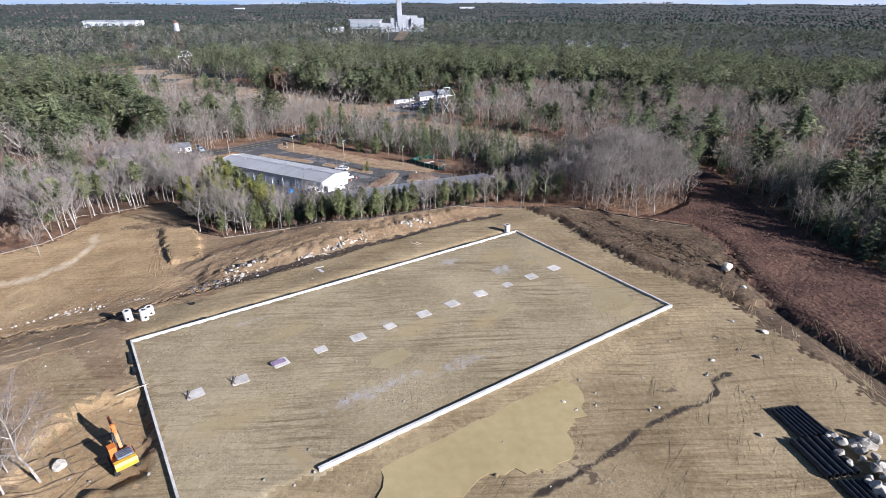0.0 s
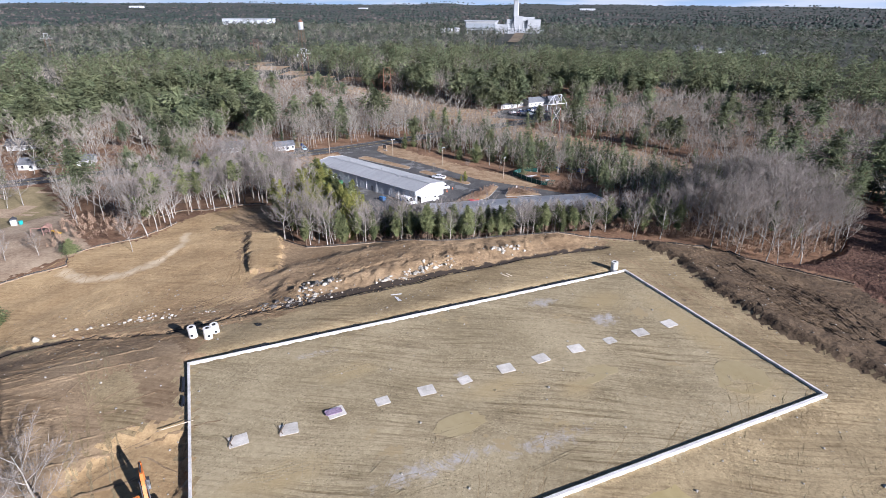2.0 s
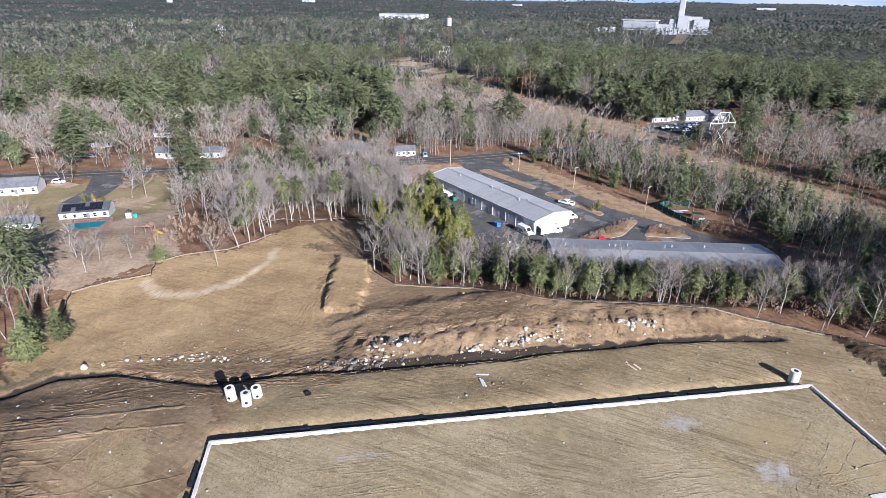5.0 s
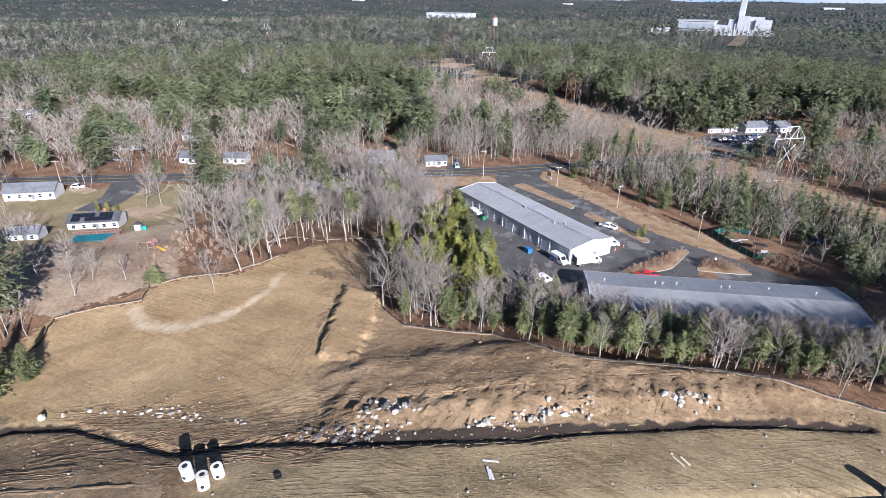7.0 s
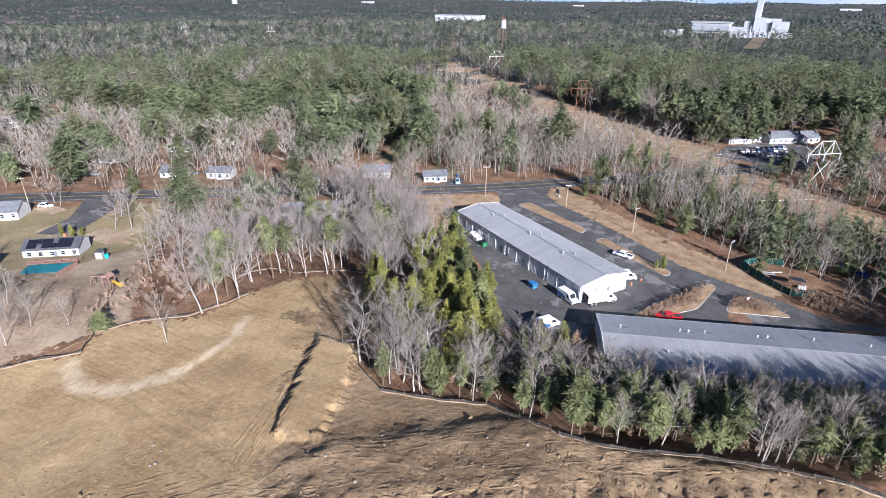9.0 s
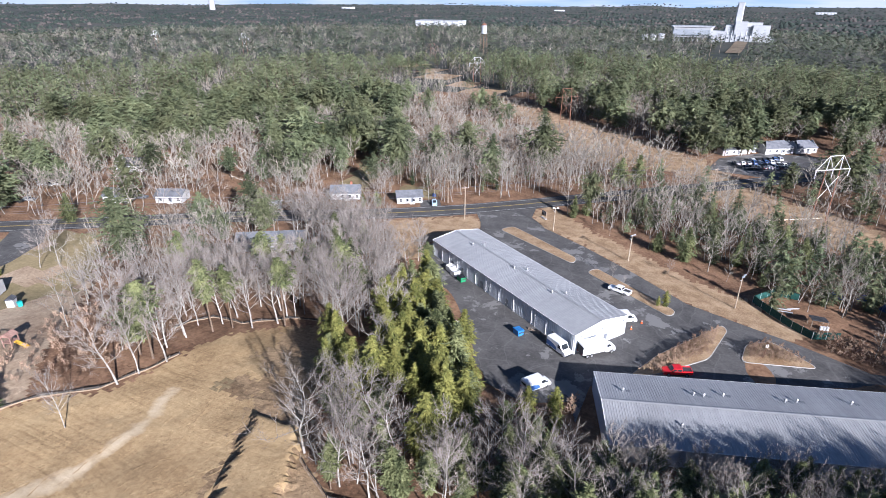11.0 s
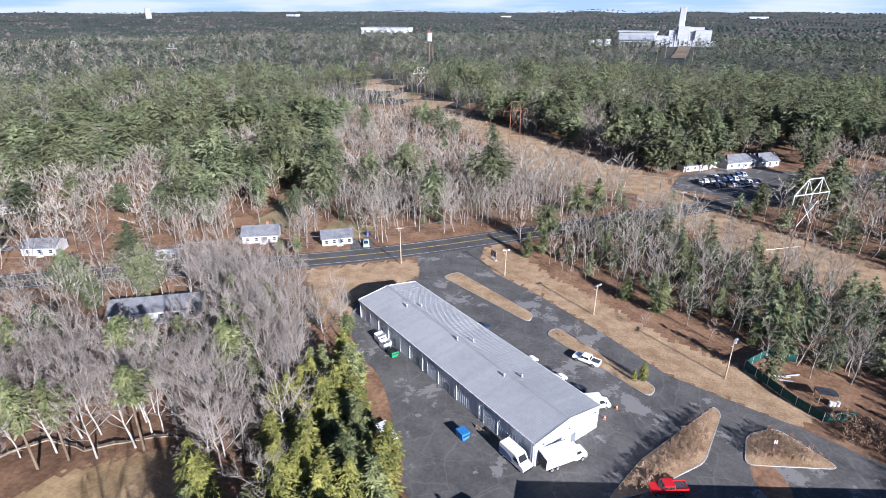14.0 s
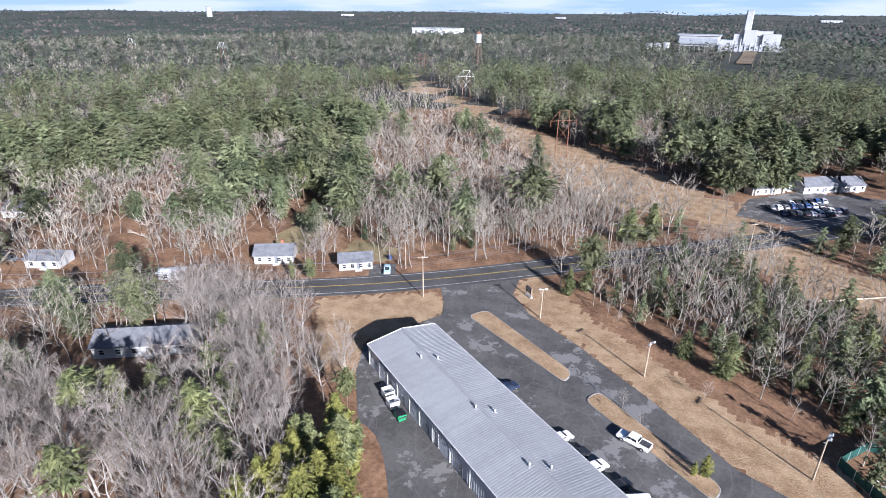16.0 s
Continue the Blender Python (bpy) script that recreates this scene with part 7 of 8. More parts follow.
for k, (x, y, rz) in enumerate(((8.5, 231.0, 10), (8.8, 229.8, 5), (10.5, 232.2, 30))):
    solid("steel_beam", Shape().box((0, 0, 0.12), (3.2, 0.22, 0.22), edge=0.05), PALE_STEEL, "pale metal beam in the storage yard", "beam", "beams", m=pose(x, y, gz(x, y), rz=rz))
t = thing("lean_to", pose(14.8, 226.0, gz(14.8, 226.0), rz=15), "low grey shelter over stored drums", "shelter")
part("roof", Shape().box((0, 0, 1.9), (3.6, 2.4, 0.12), ry=6), STEEL, t)
for a in (-1.6, 1.6):
    for b in (-1.0, 1.0):
        part("post", Shape().box((a, b, 0.95), (0.12, 0.12, 1.9)), WOOD, t)
for k in range(3):
    part("drum", Shape().tube((0.2 + 0.65 * k, -1.5, 0), (0.2 + 0.65 * k, -1.5, 0.9), 0.3, n=10), M["white"], t, "white drum")
# blue deepened too, with tree shade painted into it
TARP = material("shaded_blue_tarp", (0.012, 0.03, 0.12), (0.03, 0.07, 0.22), 1.5, 0.5, 0.1)
for x, y, s, rz in ((20.5, 243.5, 2.6, 0), (27.0, 244.5, 3.4, -35), (30.5, 241.0, 3.0, -35), (-102.4, 266.1, 1.4, 10)):
    solid("tarpaulin", Shape().box((0, 0, 0.6), (s * 1.3, s * 0.7, 1.3), taper=0.6, edge=0.4), TARP, "heap under a bright blue tarpaulin", "tarpaulin", "tarped heaps", m=pose(x, y, gz(x, y) - 0.1, rz=rz))
solid("fallen_pole", Shape().tube((0, 0, 0.2), (22, 0, 0.35), 0.2, 0.13, 7), PALE_WOOD, "long pale pole lying on the cleared strip", "pole", m=pose(5, 292.8, gz(5, 292.8), rz=33))

# ---- houses ----
VINYL = material("house_siding", (0.40, 0.40, 0.39), (0.48, 0.48, 0.47), 0.4, 0.6)
SHINGLE = material("grey_shingles", (0.05, 0.052, 0.058), (0.10, 0.103, 0.112), 0.6, 0.9, 0.02)
SHINGLE_LIGHT = material("pale_shingles", (0.11, 0.115, 0.125), (0.185, 0.19, 0.205), 0.6, 0.9, 0.02)
SOLAR = material("solar_panel", (0.008, 0.009, 0.014), (0.02, 0.022, 0.03), 2, 0.15)


def house(x, y, rz, l, w, h, rise, roof_mat, label, wall=None, windows=4, chimney=False, solar=False, hip=0.0):
    """A gabled house: walls, roof with eaves, doors, windows with frames."""
    t = thing("house", pose(x, y, gz(x, y) - 0.2, rz=rz), label, "house", "houses")
    wall = wall or VINYL
    for s in (-1, 1):
        part("wall", Shape().box((0, s * (w / 2 - 0.1), h / 2), (l, 0.2, h)), wall, t)
        g = Shape().add([(s * l / 2, -w / 2 + 0.2, 0), (s * l / 2, w / 2 - 0.2, 0), (s * l / 2, w / 2 - 0.2, h), (s * l / 2, 0, h + rise), (s * l / 2, -w / 2 + 0.2, h)] + [(s * (l / 2 - 0.2), a, b) for a, b in ((-w / 2 + 0.2, 0), (w / 2 - 0.2, 0), (w / 2 - 0.2, h), (0, h + rise), (-w / 2 + 0.2, h))],
                        [(0, 1, 2, 3, 4), (9, 8, 7, 6, 5)] + [(i, 5 + i, 5 + (i + 1) % 5, (i + 1) % 5) for i in range(5)])
        part("gable", g, wall, t)
        e = 0.4
        k = rise / (w / 2)
        slab = [(-l / 2 - e + hip, s * 0.0, h + rise + 0.1), (l / 2 + e - hip, 0, h + rise + 0.1), (l / 2 + e, s * (w / 2 + e), h - e * k + 0.1), (-l / 2 - e, s * (w / 2 + e), h - e * k + 0.1)]
        slab += [(a, b, c - 0.16) for a, b, c in slab]
        r = part("roof", Shape().add(slab, [(0, 1, 2, 3), (7, 6, 5, 4), (0, 4, 5, 1), (1, 5, 6, 2), (2, 6, 7, 3), (3, 7, 4, 0)]), roof_mat, t)
        if solar and s == -1:
            for i in range(9):
                for j in range(2):
                    a = -l / 2 + 1.0 + i * (l - 2.6) / 9 + 0.6
                    f0 = 0.12 + 0.42 * j
                    if (i, j) in ((2, 1), (5, 0)):
                        continue
                    pts = [(a - (l - 2.6) / 18 + 0.02, f0), (a + (l - 2.6) / 18 - 0.02, f0), (a + (l - 2.6) / 18 - 0.02, f0 + 0.4), (a - (l - 2.6) / 18 + 0.02, f0 + 0.4)]
                    part("solar_panel", Shape().add([(p, -q * w / 2, h + rise - q * rise + 0.19) for p, q in pts] + [(p, -q * w / 2, h + rise - q * rise + 0.13) for p, q in pts], [(3, 2, 1, 0), (0, 1, 5, 4), (1, 2, 6, 5), (2, 3, 7, 6), (3, 0, 4, 7)]), SOLAR, r, "dark solar panel")
        for i in range(windows):
            a = -l / 2 + l * (i + 0.6) / windows
            win = part("window", Shape().box((a, s * (w / 2 + 0.01), h * 0.55), (1.15, 0.08, 1.25)), M["white"], t, "white framed window")
            part("pane", Shape().box((a, s * (w / 2 + 0.055), h * 0.55 + 0.29), (0.95, 0.02, 0.5)), GLASS, win)
            part("pane", Shape().box((a, s * (w / 2 + 0.055), h * 0.55 - 0.29), (0.95, 0.02, 0.5)), GLASS, win)
    d = part("door", Shape().box((l * 0.08, -w / 2 - 0.02, 1.2), (0.95, 0.08, 2.05)), GREY_DOOR, t, "dark front door")
    part("step", Shape().box((l * 0.08, -w / 2 - 0.6, 0.2), (1.8, 1.1, 0.5)), M["concrete"], t)
    if chimney:
        part("chimney", Shape().box((l * 0.2, 0.4, h + rise + 0.3), (0.7, 0.7, 1.6)), material("brick_red", (0.25, 0.09, 0.06), (0.36, 0.16, 0.1), 2, 0.9), t, "red brick chimney")
    return t


house(-131.3, 251.5, 30, 10.5, 7.5, 2.8, 1.9, SHINGLE_LIGHT, "white cottage with a grey shingled roof by the road", chimney=True)
house(-108.6, 258.3, 35, 9.0, 6.5, 2.6, 1.5, SHINGLE_LIGHT, "small white cottage with a pale roof by the road")
house(-124.5, 205.0, 33, 19.0, 8.0, 3.0, 1.8, SHINGLE_LIGHT, "long white house with a weathered grey roof among trees", windows=6)
house(-167.0, 146.5, 38, 14.0, 7.5, 3.0, 1.6, SHINGLE, "white house with dark solar panels on its roof", windows=5, solar=True, chimney=True)
house(-213.0, 153.5, 38, 16.0, 8.0, 3.2, 2.2, SHINGLE_LIGHT, "white house with a pale roof beside the road", windows=5)
house(-171.5, 129.0, 38, 8.0, 5.5, 2.5, 1.3, SHINGLE_LIGHT, "white garden shed with a pale roof", windows=2)
house(-201.0, 211.5, 20, 9.0, 7.0, 2.8, 1.9, SHINGLE_LIGHT, "grey-roofed cottage across the road", windows=3)
house(-243.0, 213.0, 30, 9.0, 7.0, 2.8, 2.0, SHINGLE, "white cottage with a dark roof under pines", windows=3)
house(-184.5, 220.0, 25, 9.5, 6.5, 2.8, 1.6, SHINGLE_LIGHT, "white cottage across the road", windows=3)
house(-232.0, 240.0, 25, 11.0, 8.0, 3.0, 2.2, SHINGLE, "house with a slate-grey roof among pines", windows=3)
house(-147.0, 229.5, 32, 6.5, 2.8, 2.4, 0.3, M["white"], "white mobile trailer home by the road", windows=2)
house(12.5, 399.5, 36, 15.0, 9.0, 3.2, 2.4, SHINGLE_LIGHT, "white building with a hipped grey roof at the dealer's lot", windows=4, hip=3.0)
house(24.5, 407.0, 36, 11.0, 8.0, 3.0, 2.6, SHINGLE_LIGHT, "white building with a hipped grey roof at the dealer's lot", windows=3, hip=2.5)
house(-4.5, 386.5, 40, 15.0, 4.5, 2.8, 0.5, SHINGLE_LIGHT, "low white building behind trees", windows=4)
house(2.0, 395.0, 36, 12.0, 4.0, 2.8, 0.5, SHINGLE_LIGHT, "low white building behind trees", windows=3)

# the garden behind the house with solar panels
POOL_COVER = material("pool_cover", (0.015, 0.13, 0.15), (0.03, 0.2, 0.22), 0.5, 0.4)
dx_, dy_ = math.cos(radians(38)), math.sin(radians(38))
solid("pool", Shape().box((0, 0, 0.1), (10.5, 5.0, 0.5), edge=0.3), POOL_COVER, "teal covered garden pool", "pool", m=pose(-154.0, 136.8, gz(-154, 136.8) + 0.05, rz=38))
DECK = material("deck_boards", (0.20, 0.11, 0.085), (0.32, 0.2, 0.16), 1.2, 0.85)
t = thing("deck", pose(-158.5, 141.2, gz(-158.5, 141.2), rz=38), "reddish wooden deck behind the house", "deck")
for k in range(14):
    part("plank", Shape().box((0, -1.25 + 0.19 * k, 0.4), (12.5, 0.17, 0.06)), DECK, t)
for k in range(7):
    part("post", Shape().box((-6 + 2 * k, -1.3, 0.55), (0.12, 0.12, 1.3)), DECK, t)
part("rail", Shape().box((0, -1.3, 1.2), (12.4, 0.1, 0.1)), DECK, t)
t = thing("garden_shed", pose(-151.6, 149.0, gz(-151.6, 149), rz=38), "small white shed with a dark roof", "shed")
part("body", Shape().box((0, 0, 1.0), (1.6, 1.6, 2.0)), VINYL, t)
part("roof", Shape().side([(-1.0, 1.95), (1.0, 1.95), (0, 2.6)], -1.0, 1.0), SHINGLE, t, "dark gabled roof")
solid("teal_bin", Shape().box((0, 0, 0.6), (0.8, 0.8, 1.2), taper=1.15, edge=0.1), material("teal_plastic", (0.02, 0.32, 0.3), (0.04, 0.42, 0.4), 2, 0.4), "teal plastic bin beside the shed", "bin", m=pose(-150.0, 149.8, gz(-150, 149.8)))
t = thing("garden_fence", pose(0, 0, 0), "low dark garden fence by the pool", "fence")
for k in range(14):
    x, y = -146.5 + 0.35 * k * 1.0 - k * 0.7, 140.5 + k * 0.55 - 5
    part("panel", Shape().box((x, y, gz(x, y) + 0.55), (0.9, 0.08, 1.1), rz=122), DECK, t)
t = thing("play_set", pose(-129.0, 137.6, gz(-129, 137.6), rz=20), "wooden play set with a yellow slide", "play set")
for a in (-0.9, 0.9):
    for b in (-0.9, 0.9):
        part("post", Shape().box((a, b, 1.3), (0.14, 0.14, 2.6)), DECK, t)
part("floor", Shape().box((0, 0, 1.2), (1.9, 1.9, 0.1)), DECK, t)
part("roof", Shape().side([(-1.2, 2.5), (1.2, 2.5), (0, 3.2)], -1.1, 1.1), DECK, t)
part("slide", Shape().add([(0.9, -0.4, 1.25), (0.9, 0.4, 1.25), (3.4, 0.4, 0.1), (3.4, -0.4, 0.1), (0.9, -0.4, 1.17), (0.9, 0.4, 1.17), (3.4, 0.4, 0.02), (3.4, -0.4, 0.02)], [(3, 2, 1, 0), (4, 5, 6, 7), (0, 1, 5, 4), (1, 2, 6, 5), (2, 3, 7, 6), (3, 0, 4, 7)]), YELLOW, t, "yellow slide")
part("swing_beam", Shape().box((-2.6, 0, 2.1), (3.6, 0.14, 0.14)), DECK, t)
part("swing_leg", Shape().tube((-4.3, -0.8, 0), (-4.3, 0, 2.1), 0.07, n=6).tube((-4.3, 0.8, 0), (-4.3, 0, 2.1), 0.07, n=6), DECK, t)
sheet("house_drive", [(-187.5, 151.5), (-179, 154.5), (-181, 164), (-187, 176), (-197, 183), (-206, 178), (-199, 171), (-192, 164)], gz(-190, 165) + 0.06, M["asphalt"], "curved dark asphalt house drive", "drive")
sheet("cottage_drive", [(-101, 253), (-95, 257), (-99, 264), (-105, 260)], gz(-100, 258) + 0.05, M["asphalt"], "short asphalt house drive", "drive")
for k, (x, y) in enumerate(((-179.4, 154.6), (-176.9, 156.1), (-174.2, 157.6))):
    plant_tree("cedar", x, y, 4.2 - 0.5 * k, r0, label="slim clipped evergreen beside a house drive")

# ---- pale winter sky low over the horizon ----
SKY = bpy.data.materials.new("hazy_sky")
SKY.use_nodes = True
nt = SKY.node_tree
glow, cloud, tone, spot = (nt.nodes.new("ShaderNode" + k) for k in ("Emission", "TexNoise", "ValToRGB", "Mapping"))
geo = nt.nodes.new("ShaderNodeNewGeometry")
spot.inputs["Scale"].default_value = (0.0012, 0.0012, 0.012)
cloud.inputs["Scale"].default_value, cloud.inputs["Detail"].default_value = 1.0, 5
tone.color_ramp.elements[0].position, tone.color_ramp.elements[1].position = 0.4, 0.6
tone.color_ramp.elements[0].color, tone.color_ramp.elements[1].color = (0.2, 0.27, 0.36, 1), (0.32, 0.345, 0.38, 1)
nt.links.new(geo.outputs["Position"], spot.inputs["Vector"])
nt.links.new(spot.outputs[0], cloud.inputs["Vector"])
nt.links.new(cloud.outputs["Fac"], tone.inputs[0])
nt.links.new(tone.outputs[0], glow.inputs[0])
nt.links.new(glow.outputs[0], nt.nodes["Material Output"].inputs["Surface"])
v, f = [], []
for k in range(73):
    a = radians(-50 + 125 * k / 72)
    for z in (-120, 420):
        v.append((-10 - 4560 * math.sin(a), 60 + 4560 * math.cos(a), z))
    if k:
        f.append((2 * k - 2, 2 * k, 2 * k + 1, 2 * k - 1))
solid("backdrop", Shape().add(v, f), SKY, "pale hazy winter sky above the horizon", "sky", kind="structure")

# ---- far works, tank and sheds ----
GLARE = material("white_cladding", (0.3, 0.31, 0.325), (0.38, 0.39, 0.4), 0.05, 0.6)


def block(t, name, c, s, label="", edge=0.0, mat=None, taper=1.0):
    return part(name, Shape().box(c, s, edge=edge, taper=taper), mat or GLARE, t, label)


pz = gz(-13, 1202) - 2
works = thing("power_works", pose(-13, 1202, pz), "white industrial works with a tall square stack", "factory")
CLAD = material("grey_cladding", (0.2, 0.225, 0.25), (0.29, 0.315, 0.34), 0.08, 0.6)
block(works, "hall", (-70, 5, 15), (58, 38, 16), "long pale hall, wider at its eaves", 3, taper=1.12)
block(works, "hall_front", (-70, -16.6, 15), (58, 0.6, 9), "blue-grey clad front", mat=CLAD)
block(works, "hall_roof", (-70, 5, 23.6), (68, 45, 1.4), "pale flat roof", 3)
for k in range(8):
    part("column", Shape().box((-96 + 7.5 * k, -12, 3.5), (1.2, 1.2, 8)), CLAD, works)
block(works, "boiler_house", (14, 4, 14), (66, 30, 26), "white boiler house")
block(works, "annex", (-28, -4, 9), (26, 24, 18), "white annex")
block(works, "tower_block", (4, -8, 17), (18, 16, 32), "tall white block")
block(works, "tower_block", (30, -9, 14), (16, 14, 27), "tall white block")
block(works, "low_wing", (8, -20, 5.5), (92, 14, 11), "low white wing")
block(works, "roof_plant", (22, 2, 29), (26, 14, 5))
block(works, "roof_plant", (-16, 4, 20), (12, 10, 5), mat=CLAD)
for k in range(6):
    block(works, "ledge", (14, -11.4 - 0.2 * k, 4 + 4.2 * k), (66 - 3 * k, 0.8, 0.9), mat=CLAD)
block(works, "chimney", (-2, 2, 32 - pz / 2 + 1), (11.5, 11.5, 46 - pz - 12), "tall white square chimney", 1.5, taper=0.9)
block(works, "chimney_cap", (-2, 2, 50.4 - pz), (10.9, 10.9, 1.0), "grey cap", 1.0, mat=CLAD)
for k in range(8):
    part("vent_pipe", Shape().tube((-22 + 7 * k, -27.5, 0), (-22 + 7 * k, -27.5, 13 + 4 * (k % 3)), 0.8, n=8), GLARE, works)
for k in range(3):
    part("storage_tank", Shape().tube((-118 - 14 * k, -8, 0), (-118 - 14 * k, -8, 11 - k), 5.5, n=14), GLARE, works, "white storage tank")
for k in range(14):
    part("window", Shape().box((-30 + 5.6 * k, -27.1, 6 + 2 * (k % 2)), (2.5, 0.4, 2.2)), GLASS, works)
solid("cleared_strip", ribbon([(-14, 960), (-10, 1020), (-4, 1160)], 9.0, 0.6)[0], M["strip_grass"], "cleared strip of rust-brown grass below the works", "clearing", kind="structure")
for x, y in ((-44, 750), (-8, 770), (-38, 860), (2, 885), (-30, 965), (8, 1000)):
    utility_pole(x, y, 19, 85)
tz = gz(-302.5, 794)
tank = thing("water_tower", pose(-302.5, 794, tz) @ Matrix.Diagonal((1, 1, (26.5 - tz) / 37, 1)), "pale water tower on lattice legs with a red cap", "water tower")
part("tank", Shape().tube((0, 0, 25), (0, 0, 34), 3.6, n=16), GLARE, tank)
part("roof", Shape().tube((0, 0, 34), (0, 0, 37), 3.9, 0.4, 16), RUST, tank, "rusty conical roof")
for k in range(6):
    a = k * math.pi / 3
    part("leg", Shape().tube((6 * math.cos(a), 6 * math.sin(a), 0), (4 * math.cos(a), 4 * math.sin(a), 25), 0.2, n=6), M["pine_bark"], tank)
    b = a + math.pi / 3
    part("brace", Shape().tube((5.4 * math.cos(a), 5.4 * math.sin(a), 8), (4.6 * math.cos(b), 4.6 * math.sin(b), 18), 0.1, n=4), M["pine_bark"], tank)
part("riser", Shape().tube((0, 0, 0), (0, 0, 25), 0.4, n=8), M["pine_bark"], tank)
for x, y, l, w, h, lab in ((-700, 1465, 120, 50, 14, "long white warehouse roof beyond the woods"), (-900, 3300, 50, 30, 9, "pale far building at the horizon"), (330, 3300, 80, 40, 8, "pale far building at the horizon"), (-2000, 2900, 60, 40, 9, "pale far building at the horizon")):
    t = thing("warehouse", pose(x, y, gz(x, y)), lab, "warehouse", "far warehouses")
    part("wall", Shape().box((0, 0, h / 2), (l, w, h)), PALE_DOOR, t)
    part("roof", Shape().box((0, 0, h + 0.5), (l + 2, w + 2, 1.2)), GLARE, t, "white roof")
    for k in range(6):
        part("door", Shape().box((-l * 0.4 + l * 0.16 * k, -w / 2 - 0.3, h * 0.4), (l * 0.06, 0.4, h * 0.5)), GREY_DOOR, t)
t = thing("standpipe", pose(-2350, 2250, gz(-2350, 2250)), "white standpipe tank on the horizon", "water tank")
part("tank", Shape().tube((0, 0, 0), (0, 0, 44), 14, n=20), GLARE, t)
part("roof", Shape().tube((0, 0, 44), (0, 0, 47), 14.5, 3, 20), GLARE, t)
for x, y, rz in ((262, 824, 20), (290, 842, 60), (240, 850, 0), (312, 822, 30)):
    house(x, y, rz, 12, 8, 5, 3, SHINGLE_LIGHT, "pale far house among trees", windows=3)

# ---- single trees and shrubs ----
r1 = random.Random(21)
for x, y, h, lab in ((-95.4, 127.4, 10.5, "pale leaning hardwood with forked limbs at the bank"), (-170.2, 165.4, 11, "broad bare oak beside a house drive"), (-166.9, 168.6, 13, "tall bare tree beside a house drive"), (-178.5, 173.0, 12, "tall bare tree beside a house drive"), (-47.0, 46.5, 16, "white-barked bare birch at the edge of the site"), (-49.6, 43.8, 12, "white-barked bare birch at the edge of the site"), (-51.5, 47.5, 8, "white-barked bare birch at the edge of the site"), (-50.5, 41.0, 9, "white-barked bare birch at the edge of the site"),
                    (-118, 122, 7, "small bare tree in a garden"), (-124, 118, 8, "small bare tree in a garden"), (-131, 117, 8, "small bare tree in a garden"), (-139, 121, 8, "small bare tree in a garden"), (-136, 113, 9, "bare tree in a garden"), (-121, 112, 9, "bare tree in a garden"), (-211, 170, 9, "bare tree beside the road"), (-112, 152, 9, "bare tree at the wood's edge"), (-118, 160, 10, "bare tree at the wood's edge"), (-108, 146, 8, "bare tree at the wood's edge"),
                    (-31.0, 230.2, 4.2, "bare shrub on the island"), (-27.5, 227.0, 2.5, "bare shrub on the island"), (-40, 262, 5, "bare young tree on the verge"), (-18, 239.5, 4.0, "bare shrub at the verge"), (-140.5, 262, 10, "bare tree behind a cottage"), (-120, 258, 8, "bare tree behind a cottage"), (-117, 249, 9, "leaning bare tree by the road")):
    plant_tree("bare", x, y, h, r1, label=lab)
for x, y, h, lab in ((-110.5, 124.4, 4.2, "round green garden bush"), (-98.5, 84, 8.5, "broad green pine by the brook"), (-102.5, 87.5, 9.5, "broad green pine by the brook"), (-99.5, 90.5, 7.5, "broad green pine by the brook"), (-196, 190, 10, "dark spruce beside the road"), 
                    (-175, 281, 15, "big dark pine behind the cottages"), (-168, 288, 17, "big dark pine behind the cottages"), (-158, 296, 16, "big dark pine behind the cottages"), (-150, 300, 15, "big dark pine behind the cottages"), (-113, 244.5, 7, "pine by the cottage drive"), (-118, 243, 6, "pine by the cottage drive")):
    ob = plant_tree("cone_pine" if "spruce" in lab or "bush" in lab or "brook" in lab else "pine", x, y, h, r1, label=lab)
    if "bush" in lab:
        ob.scale = (ob.scale.x * 1.9, ob.scale.y * 1.9, ob.scale.z)
for x, y, h in SCRUB_PINES:
    plant_tree("cone_pine", x, y, h, r1, label="tall green pine beyond the road" if y > 305 else "broad green pine in the leafless scrub beside the drive")
for x, y, h in ((-29.5, 169.5, 6.5), (-33.5, 166.5, 7.5), (-28.0, 164.5, 6.0), (-16.8, 219.6, 4.5), (-18.3, 219.0, 3.0), (-56, 176, 11), (-52, 181, 10.5)):
    plant_tree("cedar", x, y, h, r1, label="yellow-green young evergreen by the shed yard")

